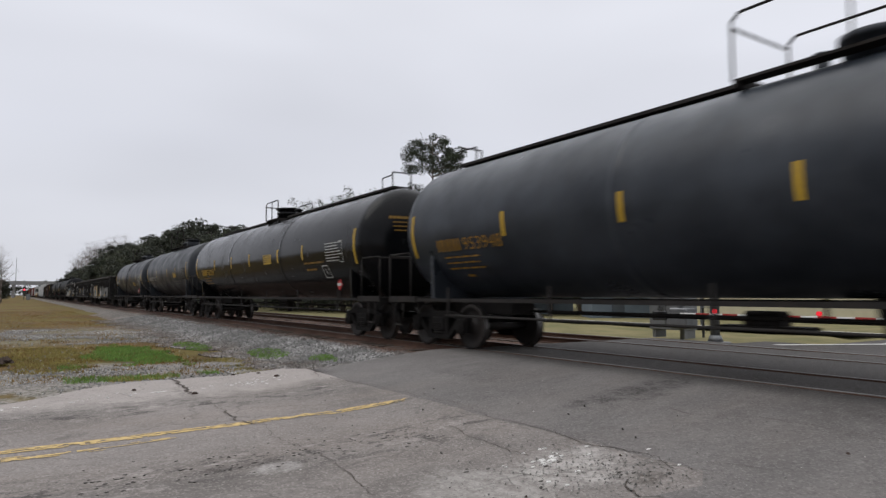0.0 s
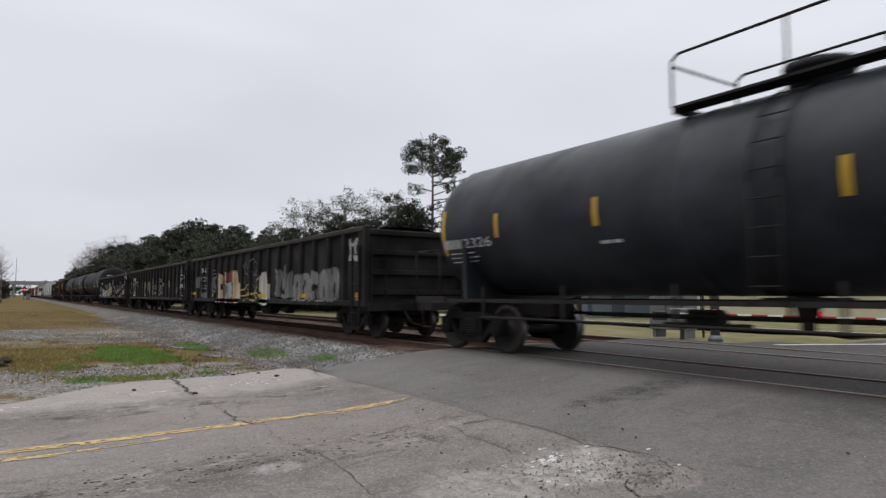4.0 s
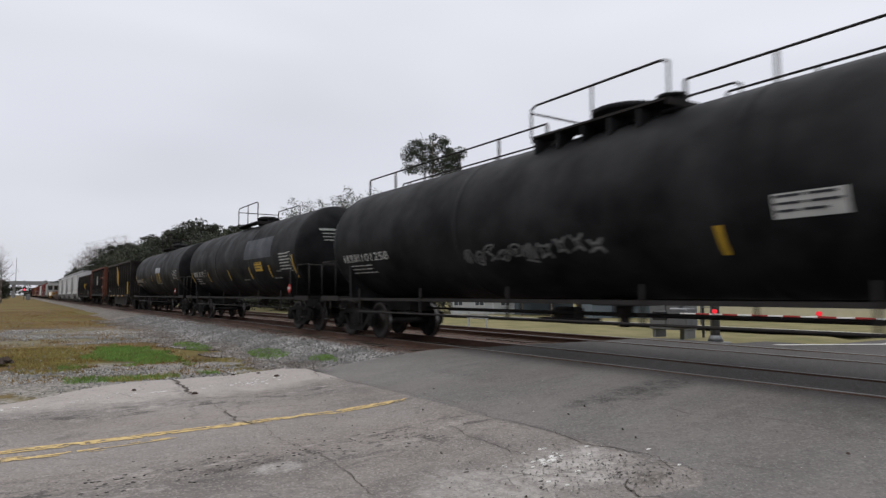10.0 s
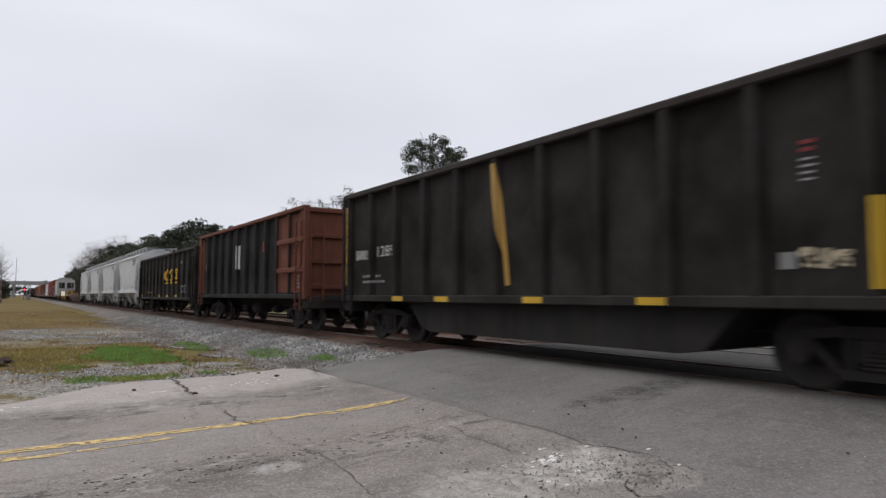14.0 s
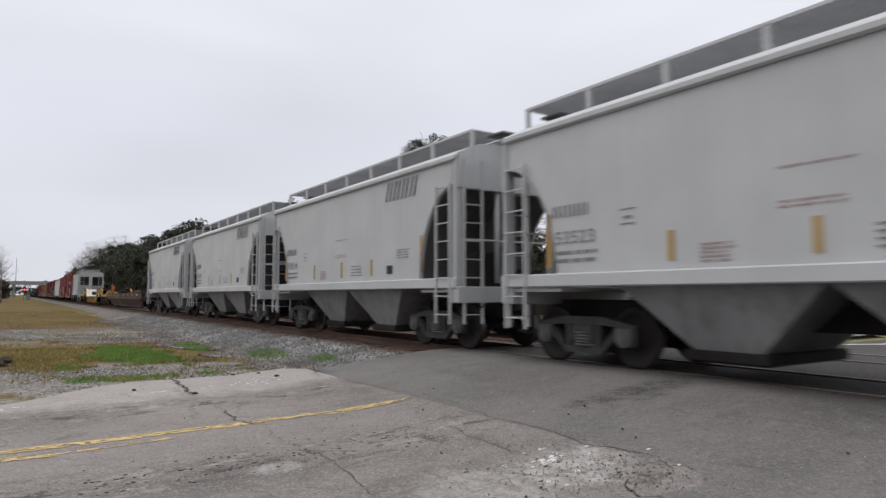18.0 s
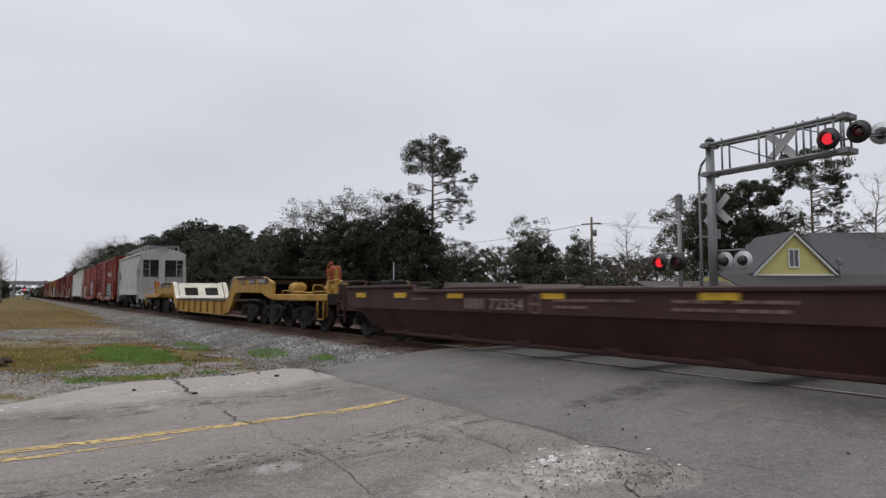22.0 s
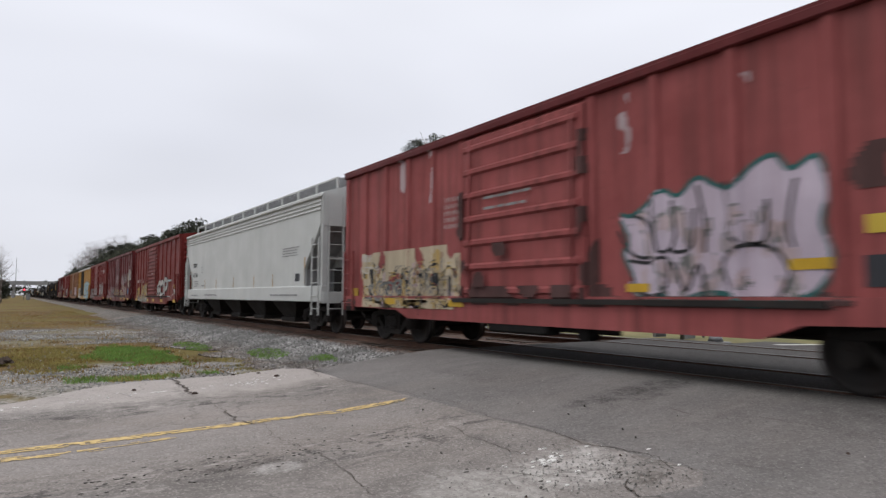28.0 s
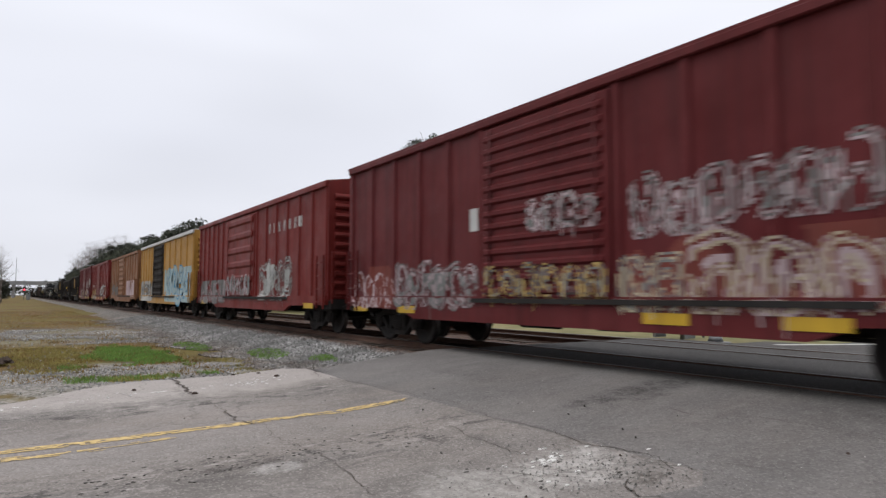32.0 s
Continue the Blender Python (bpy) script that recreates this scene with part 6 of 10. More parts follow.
def gondola(name, label, half, low, high, skin, fit):
    car = thing(name, label, "gondola car", "cars of the freight train")
    ribs, deep, wide = fit.get("ribs", 15), fit.get("rib_depth", 0.11), 0.17
    y_panel = 1.60 - deep
    rib_x = [-half + 0.18 + (2 * half - 0.36) * i / (ribs - 1) for i in range(ribs)]
    zfloor = low + 0.12
    for s in (-1, 1):
        y0, y1 = sorted((s * y_panel, s * (y_panel - 0.07)))
        part("side_panel", Geo().box(-half, y0, low + 0.1, half, y1, high - 0.08), skin, car, fit.get("side_label", "dented steel side"))
        y0, y1 = sorted((s * (y_panel - 0.10), s * 1.615))
        part("top_chord", Geo().soft_box(-half - 0.02, y0, high - 0.14, half + 0.02, y1, high, 0.025), fit.get("rim", skin), car, "worn steel top rail")
        y0, y1 = sorted((s * (y_panel - 0.1), s * 1.61))
        part("side_sill", Geo().soft_box(-half, y0, low, half, y1, low + 0.16, 0.02), fit.get("sill", skin), car, "side sill")
        d = deep
        key = "rib_%s_%.2f_%.2f_%.2f" % (skin.name, low, high, deep)
        def rib_geo():
            g = Geo()
            g.prism([(-wide / 2 - 0.05, 0.0), (wide / 2 + 0.05, 0.0), (wide / 2, -d * 0.9), (wide / 2 - 0.03, -d), (-wide / 2 + 0.03, -d), (-wide / 2, -d * 0.9)], "z", low + 0.15, high - 0.13)
            return g
        data = shared(key, rib_geo, skin)
        for x in rib_x:
            part("rib", data, None, car, "", pose(x, s * y_panel, 0, 0, 0, 0 if s < 0 else 180))
    part("floor", Geo().box(-half, -y_panel, zfloor - 0.06, half, y_panel, zfloor), STEEL_DARK, car, "steel floor")
    for s in (-1, 1):
        x0, x1 = sorted((s * half, s * (half - 0.06)))
        part("end_panel", Geo().box(x0, -y_panel, zfloor, x1, y_panel, high - 0.05), fit.get("end", skin), car, "ribbed steel end")
        for k in range(4):
            z = zfloor + 0.25 + (high - zfloor - 0.4) * k / 3
            x0, x1 = sorted((s * half, s * (half + 0.10)))
            part("end_rib", Geo().soft_box(x0, -1.5, z - 0.07, x1, 1.5, z + 0.07, 0.025), fit.get("end", skin), car)
        for q in (-1, 1):
            part("corner_post", Geo().box(min(s * (half - 0.05), s * (half + 0.12)), min(q * 1.44, q * 1.60), low, max(s * (half - 0.05), s * (half + 0.12)), max(q * 1.44, q * 1.60), high - 0.02), fit.get("end", skin), car)
        ladder(car, s * (half - 0.32), -1.64, low - 0.35, high - 0.5, 0.42, fit.get("end", skin))
        ladder(car, s * (half + 0.17), -1.2, low - 0.1, high - 0.5, 0.42, fit.get("end", skin), 90 if s < 0 else -90)
        wheel_truck(car, s * (half - 1.6))
        coupler(car, s * half, s, 0.64)
        part("end_sill", Geo().soft_box(min(s * (half - 0.3), s * (half + 0.18)), -1.5, 0.72, max(s * (half - 0.3), s * (half + 0.18)), 1.5, low + 0.1, 0.03), STEEL_DARK, car)
    part("centre_sill", Geo().box(-half, -0.33, 0.62, half, 0.33, low + 0.1), STEEL_DARK, car, "centre sill")
    part("brake_rigging", Geo().cyl((-0.5, -0.75, 0.62), (0.6, -0.75, 0.62), 0.2, 12).tube([(-half + 2.5, -0.5, 0.66), (half - 2.5, -0.5, 0.66)], 0.03, 6).box(-1.9, -0.9, 0.5, -1.3, -0.5, 0.72).cyl((2.0, -0.8, 0.62), (2.5, -0.8, 0.62), 0.14, 10), STEEL_DARK, car, "brake reservoir and rods")
    if fit.get("tub"):
        part("tub", Geo().prism([(-half + 3.0, low + 0.05), (-half + 3.6, 0.42), (-half + 4.0, 0.34), (half - 4.0, 0.34), (half - 3.6, 0.42), (half - 3.0, low + 0.05)], "y", -1.35, 1.35), STEEL_DARK, car, "deep belly tub between the trucks")
    if fit.get("load"):
        g = sheet(spread(-half + 0.2, half - 0.2, 0.5), spread(-y_panel + 0.1, y_panel - 0.1, 0.45), lambda x, y: high - 0.12 + 0.16 * (1 - (y / 1.4) ** 2) + rough(x, y, 1.5, 0.16))
        part("load", g, STONE_DARK, car, "heaped dark load")

    def surf(x, z):
        if z > high - 0.14 or z < low + 0.15:
            return -1.60
        for r in rib_x:
            if abs(x - r) < wide / 2 + 0.05:
                return -y_panel - deep * min(1.0, (wide / 2 + 0.05 - abs(x - r)) / 0.05)
        return -y_panel
    return car, surf


# ---- covered hoppers ----


def hopper(name, label, half, sill, eave, peak, skin, fit):
    car = thing(name, label, "hopper car", "cars of the freight train")
    cut, knee, curved = fit.get("cut", 1.25), fit.get("knee", 3.35), fit.get("curved", True)
    def outline(top):
        arc = []
        for k in range(9):
            t = k / 8
            if curved:
                a = t * math.pi / 2
                arc.append((half - 0.12 - cut * math.sin(a), knee - (knee - sill) * (1 - math.cos(a))))
            else:
                u = min(1.0, t / 0.6)
                arc.append((half - 0.12 - cut * u, knee - (knee - sill) * (0.62 * u + 0.38 * max(0.0, (t - 0.6) / 0.4))))
        if "slot" in fit:
            arc = fit["slot"] + [(half - 0.4, 2.44), (half - 0.4, sill)]
        right = [(half - 0.12, top)] + arc
        left = [(-x, z) for x, z in reversed(right)]
        return left + right
    rings = []
    for y, top in ((-1.53, eave - 0.12), (-1.58, eave - 0.04), (-1.50, eave + 0.03), (-1.1, eave + (peak - eave) * 0.62), (-0.5, peak), (0.5, peak), (1.1, eave + (peak - eave) * 0.62), (1.50, eave + 0.03), (1.58, eave - 0.04), (1.53, eave - 0.12)):
        rings.append([(x, y, z) for x, z in outline(top)])
    body = Geo().rings(rings)
    part("hopper_body", body, skin, car, fit.get("side_label", "smooth painted steel body with sloped ends"))
    y_side = -1.53
    surf = flat_side(y_side)
    for s in (-1, 1):
        y0, y1 = sorted((s * 1.50, s * 1.60))
        part("roof_rail", Geo().soft_box(-half + 0.02, y0, eave - 0.13, half - 0.02, y1, eave, 0.03), skin, car, "pale roof rail")
        for k in range(fit.get("roof_lines", 0)):
            part("side_bead", Geo().soft_box(-half + 0.15, min(s * 1.5, s * 1.56), eave - 0.27 - 0.12 * k, half - 0.15, max(s * 1.5, s * 1.56), eave - 0.21 - 0.12 * k, 0.015), skin, car)
        y0, y1 = sorted((s * 1.40, s * 1.60))
        part("side_sill", Geo().soft_box(-half, y0, sill - fit.get("sill_deep", 0.0) - 0.02, half, y1, sill + 0.20, 0.02), skin, car, "deep painted side sill")
        # roof walkway on posts
        y0, y1 = sorted((s * 0.04, s * 1.05))
        zt = peak + 0.22
        g = Geo()
        for k in range(19):
            y = y0 + 0.01 + (y1 - y0 - 0.02) * k / 18
            g.box(-half + 0.1, y - 0.006, zt + 0.006, half - 0.1, y + 0.006, zt + 0.024)
        x = -half + 0.1
        while x < half - 0.1:
            g.box(x, y0, zt, x + 0.02, y1, zt + 0.006)
            x += 0.16
        part("roof_walkway", g, WALK_MESH, car, "open steel grating walkway on the roof")
        part("walkway_edge", Geo().box(-half + 0.1, min(s * 1.04, s * 1.07), zt - 0.012, half - 0.1, max(s * 1.04, s * 1.07), zt + 0.032), skin, car)
        n = fit.get("posts", 8)
        for i in range(n):
            x = -half + 0.15 + (2 * half - 0.3) * i / (n - 1)
            part("walkway_post", shared("walkway_post_%s_%.2f" % (skin.name, peak - eave), lambda: Geo().box(-0.04, -0.03, eave - 0.05, 0.04, 0.03, zt), skin), None, car, "", pose(x, s * 1.04, 0))
    n = fit.get("hatches", 4)
    part("roof_hatch", Geo().soft_box(-half + 0.8, -0.38, peak - 0.02, half - 0.8, 0.38, peak + 0.16, 0.05), skin, car, "long roof hatch")
    # ends: corner posts, cross frames, ladders, platforms
    for s in (-1, 1):
        for q in (-1, 1):
            y0, y1 = sorted((q * 1.40, q * 1.56))
            part("corner_post", Geo().box(min(s * (half - 0.02), s * (half - 0.16)), y0, sill - 0.15, max(s * (half - 0.02), s * (half - 0.16)), y1, eave - 0.05), skin, car, "painted corner post")
            if not fit.get("end_post") and "slope" not in fit:
                part("end_strut", Geo().tube([(s * (half - 0.1), q * 0.42, sill + 0.1), (s * (half - 0.1), q * 0.42, knee + 0.05)], 0.06, 6), skin, car, "upright end strut")
            y = q * 1.60
            ladder(car, s * (half - 0.42), -1.62 if q < 0 else 1.62, 0.55, fit.get("side_ladder", knee + 0.05), 0.52, skin)
            ladder(car, s * (half + 0.02), q * 1.15, 0.55, eave - 0.1, 0.46, skin, 90 if s < 0 else -90)
        x0, x1 = sorted((s * (half - 0.1), s * (half + 0.02)))
        part("end_panel", Geo().box(x0, -1.52, fit.get("end_low", knee) - 0.06, x1, 1.52, eave - 0.02), skin, car, "plain end sheet")
        # underside of the sloping end, darkened by grime and painted-in shade
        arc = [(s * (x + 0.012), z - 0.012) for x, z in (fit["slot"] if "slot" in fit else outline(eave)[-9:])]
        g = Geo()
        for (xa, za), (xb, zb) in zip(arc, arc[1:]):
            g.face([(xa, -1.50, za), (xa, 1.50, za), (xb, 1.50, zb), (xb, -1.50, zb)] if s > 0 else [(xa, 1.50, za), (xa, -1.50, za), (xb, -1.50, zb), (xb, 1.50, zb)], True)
        part("slope_sheet", g, fit.get("slope", HOPPER_GRIME_SHADE), car, "grimy sloping end sheet")
        if "slope" in fit:
            # plate from the slope down to the deck
            for y in (-0.62, 0.62):
                edge = [(s * (half - 0.14 - cut), sill), (s * (half - 0.16), sill), (s * (half - 0.16), knee - 0.06), (s * (half - 0.14 - cut), knee - (knee - sill) * 0.62)]
                part("slope_web", Geo().prism(edge if s > 0 else edge[::-1], "y", y - 0.03, y + 0.03), fit["slope"], car, "dusty web plate under the sloping end")
        # web plate added to hide the sky behind, in the shaded paint
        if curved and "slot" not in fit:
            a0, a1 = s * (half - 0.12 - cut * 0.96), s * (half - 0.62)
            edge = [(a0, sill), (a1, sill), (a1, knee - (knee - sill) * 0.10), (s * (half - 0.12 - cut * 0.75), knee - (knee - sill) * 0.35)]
            part("slope_web", Geo().prism(edge if s > 0 else edge[::-1], "y", -0.03, 0.03), HOPPER_GRIME_SHADE, car, "grimy web plate under the sloping end")
        if fit.get("end_post"):
            part("end_post", Geo().soft_box(min(s * (half - 0.12), s * (half + 0.03)), -0.30, sill, max(s * (half - 0.12), s * (half + 0.03)), 0.12, eave, 0.02), skin, car, "wide central end post")
            for q in (-1, 1):
                y0, y1 = sorted((q * 1.495, q * 1.532))
                poly = [(s * (half - 0.11), fit["end_low"] + 0.05), (s * (half - 0.11), 3.14), (s * (half - 0.72), 3.02), (s * (half - 1.15), 3.12)]
                part("side_gusset", Geo().prism(poly if s < 0 else poly[::-1], "y", y0, y1), skin, car, "side sheet over the sloping end")
            x0, x1 = sorted((s * (half - 0.38), s * (half - 0.05)))
            part("lower_end", Geo().box(x0, -1.50, sill - 0.02, x1, -0.25, 2.34), skin, car, "grey lower end sheet")
        part("end_brace", Geo().tube([(s * (half - 0.08), -1.5, sill + 1.0), (s * (half - 0.08), 1.5, sill + 1.0)], 0.022, 6), skin, car)
        x0, x1 = sorted((s * (half + 0.02), s * (half - 1.45)))
        part("end_deck", Geo().box(x0, -1.5, sill - 0.10, x1, 1.5, sill - 0.04), skin if fit.get("pale_deck", True) else STEEL_DARK, car)
        part("end_beam", Geo().soft_box(min(s * (half - 0.25), s * (half + 0.04)), -1.55, sill - 0.32, max(s * (half - 0.25), s * (half + 0.04)), 1.55, sill + 0.02, 0.02), skin, car)
        part("roof_step", Geo().box(min(s * (half - 0.4), s * (half + 0.15)), -0.45, peak + 0.2, max(s * (half - 0.4), s * (half + 0.15)), 0.45, peak + 0.24), GRATING, car)
        wheel_truck(car, s * (half - 1.52), fit.get("truck"))
        coupler(car, s * half, s, 0.72)
    part("centre_sill", Geo().box(-half, -0.33, 0.66, half, 0.33, 1.06), STEEL_DARK, car, "centre sill")
    # a shaded brake set on the leading end
    part("brake_wheel", ring_geo(0.0, 2.25, 0.27).box(-0.01, -0.26, 2.235, 0.01, 0.26, 2.265).box(-0.01, -0.015, 1.99, 0.01, 0.015, 2.51), STEEL_DARK, car, "spoked hand brake wheel", pose(half - 0.1, 0, 0))
    gear = fit.get("gear", STEEL_DARK)
    part("control_valve", Geo().soft_box(half - 0.7, -0.9, sill, half - 0.15, -0.2, sill + 0.75, 0.05), gear, car, "brake valves on the end deck")
    part("brake_cylinder", Geo().cyl((half - 1.2, 0.7, sill + 0.25), (half - 0.4, 0.7, sill + 0.25), 0.2, 12), gear, car)
    part("brake_rod", Geo().tube([(half - 0.3, -0.5, sill + 0.7), (half - 0.2, 0.0, 2.2)], 0.03, 6), gear, car)
    # discharge bays
    bays = fit.get("bays", 2)
    span = 2 * half - 2 * fit.get("bay_inset", 2.55)
    each = span / bays
    for i in range(bays):
        c = -span / 2 + each * (i + 0.5)
        lo, wl, wh = 0.36, each * 0.16, each * 0.49
        g = Geo()
        zb = sill - 0.02
        rings = [[(c - wh, -1.36, zb), (c + wh, -1.36, zb), (c + wh, 1.36, zb), (c - wh, 1.36, zb)], [(c - wl, -0.95, lo), (c + wl, -0.95, lo), (c + wl, 0.95, lo), (c - wl, 0.95, lo)]]
        part("hopper_bay", g.rings(rings), fit.get("bay", skin), car, "tapering discharge bay")
        part("outlet_gate", Geo().soft_box(c - wl - 0.14, -1.05, lo - 0.14, c + wl + 0.14, 1.05, lo + 0.02, 0.03), fit.get("gate", GRATING), car, "discharge gate")
    return car, surf


# ---- box cars ----


def boxcar(name, label, half, low, high, skin, fit):
    car = thing(name, label, "boxcar", "cars of the freight train")
    door_a, door_b = fit.get("door", (-2.25, 1.25))
    yp = 1.535
    part("body", Geo().box(-half, -yp, 0.98, half, yp, high - 0.02), skin, car, "painted steel box body")
    roof = fit.get("roof", skin)
    part("roof", Geo().prism([(-1.62, high - 0.04), (1.62, high - 0.04), (1.62, high + 0.02), (0.0, high + 0.24), (-1.62, high + 0.02)], "x", -half - 0.03, half + 0.03), roof, car, "low pitched steel roof")
    n = fit.get("roof_ribs", 14)
    for i in range(n):
        x = -half + 0.1 + (2 * half - 0.2) * i / (n - 1)
        part("roof_rib", shared("roof_rib_%s_%.2f" % (roof.name, high), lambda: Geo().prism([(-1.40, high + 0.02), (1.40, high + 0.02), (1.40, high + 0.06), (0, high + 0.265), (-1.40, high + 0.06)], "x", -0.04, 0.04), roof), None, car, "", pose(x, 0, 0))
    rib_x = []
    count = fit.get("ribs", 6)
    for a, b, k in ((-half + 0.12, door_a - 0.1, count), (door_b + 0.1, half - 0.12, count)):
        rib_x += [a + (b - a) * i / (k - 1) for i in range(k)]
    for s in (-1, 1):
        y0, y1 = sorted((s * (yp - 0.02), s * 1.615))
        part("side_sill", Geo().prism([(-half, 1.12), (half, 1.12), (half, 0.86), (half - 2.9, 0.80), (half - 3.4, low), (-half + 3.4, low), (-half + 2.9, 0.80), (-half, 0.86)], "y", y0, y1 - 0.02 if s > 0 else y1), skin, car, "side sill")
        part("eave_rail", Geo().soft_box(-half, min(s * 1.5, s * 1.63), high - 0.16, half, max(s * 1.5, s * 1.63), high - 0.02, 0.02), fit.get("rail", skin), car, "eave rail")
        data = shared("side_post_%s_%.2f" % (skin.name, high), lambda: Geo().prism([(-0.11, 0.02), (0.11, 0.02), (0.055, -0.055), (-0.055, -0.055)], "z", 1.1, high - 0.15), skin)
        for x in rib_x:
            part("side_post", data, None, car, "", pose(x, s * yp, 0, 0, 0, 0 if s < 0 else 180))
        # sliding door
        yd0, yd1 = sorted((s * 1.55, s * 1.62))
        dm = fit.get("door_skin", skin)
        door = part("door", Geo().soft_box(door_a, yd0, 1.08, door_b, yd1, high - 0.22, 0.02), dm, car, fit.get("door_label", "sliding steel door with pressed ribs"))
        m = fit.get("door_ribs", 8)
        rib = fit.get("rib", 0.9 / m)
        for i in range(m):
            z = 1.22 + (high - 0.42 - 1.22) * i / (m - 1)
            part("door_rib", shared("door_rib_%s_%.2f_%.2f_%d" % (dm.name, door_a, door_b, m), lambda: Geo().prism([(0.0, -rib), (-0.05, -0.45 * rib), (-0.05, 0.45 * rib), (0.0, rib)], "x", door_a + 0.12, door_b - 0.12), dm), None, door, "", pose(0, s * 1.62, z, 0, 0, 0 if s < 0 else 180) if s < 0 else pose(door_a + door_b, s * 1.62, z, 0, 0, 180))
        part("door_track", Geo().box(door_a - 0.3, min(s * 1.55, s * 1.68), 1.0, min(half - 0.3, door_b + 3.6), max(s * 1.55, s * 1.68), 1.08), fit.get("track", STEEL_DARK), car, "door track")
        for x in (door_b - 0.25, door_a + 0.3):
            part("door_bar", Geo().tube([(x, s * 1.665, 1.1), (x, s * 1.665, high - 0.25)], 0.022, 6), dm, car, "door locking bar")
    for s in (-1, 1):
        # pressed end with thick horizontal corrugations
        part("end_panel", Geo().box(min(s * half, s * (half + 0.05)), -1.55, 0.98, max(s * half, s * (half + 0.05)), 1.55, high), skin, car, "pressed steel end")
        m = 11
        for i in range(m):
            z = 1.18 + (high - 0.45 - 1.18) * i / (m - 1)
            data = shared("end_corrugation_%s" % skin.name, lambda: Geo().prism([(0.0, -0.10), (0.07, -0.05), (0.09, 0.0), (0.07, 0.05), (0.0, 0.10)], "y", -1.36, 1.36), skin)
            part("end_corrugation", data, None, car, "", pose(s * (half + 0.05), 0, z, 0, 0, 0 if s > 0 else 180))
        ladder(car, s * (half - 0.35), -1.64, 0.75, 2.3, 0.5, skin)
        ladder(car, s * (half - 0.35), 1.64, 0.75, 2.3, 0.5, skin)
        ladder(car, s * (half + 0.16), -1.25, 0.9, 2.4, 0.45, skin, 90 if s < 0 else -90)
        part("end_sill", Geo().soft_box(min(s * (half - 0.5), s * (half + 0.12)), -1.5, 0.72, max(s * (half - 0.5), s * (half + 0.12)), 1.5, 1.02, 0.03), STEEL_DARK, car, "end sill")
        wheel_truck(car, s * (half - 1.75))
        coupler(car, s * half, s, 0.95)
        part("crossover_step", Geo().box(min(s * (half + 0.05), s * (half + 0.4)), -1.0, 1.05, max(s * (half + 0.05), s * (half + 0.4)), 1.0, 1.09), GRATING, car)
    part("brake_gear", Geo().soft_box(half + 0.08, 0.25, 1.6, half + 0.30, 0.75, 2.15, 0.04), STEEL_DARK, car, "hand brake housing")
    part("brake_wheel", ring_geo(0.5, 2.0, 0.27).box(-0.01, 0.24, 1.985, 0.01, 0.76, 2.015), STEEL_DARK, car, "hand brake wheel", pose(half + 0.36, 0, 0))
    part("underframe", Geo().box(-half + 0.2, -0.33, 0.62, half - 0.2, 0.33, 0.98).cyl((-1.5, -0.8, 0.72), (-0.5, -0.8, 0.72), 0.2, 12).box(0.6, -1.0, 0.56, 1.2, -0.5, 0.9).tube([(-half + 2.6, -0.5, 0.6), (half - 2.6, -0.5, 0.6)], 0.03, 6), STEEL_DARK, car, "centre sill and brake gear")

    def surf(x, z):
        if z < 1.1:
            return -1.62
        if z > high - 0.17:
            return -1.635
        if door_a < x < door_b:
            return -1.67
        for r in rib_x:
            d = abs(x - r)
            if d < 0.11:
                return -yp - 0.055 * min(1.0, (0.11 - d) / 0.055)
        return -yp
    return car, surf


def sill_tape(car, xs, z=0.97, surf=None):
    tape(car, "tape", [(x, z, 0.75, 0.16) for x in xs], STRIPE_YELLOW, surf or flat_side(-1.62), 0.008, "yellow reflective tape")


# ---- well car ----


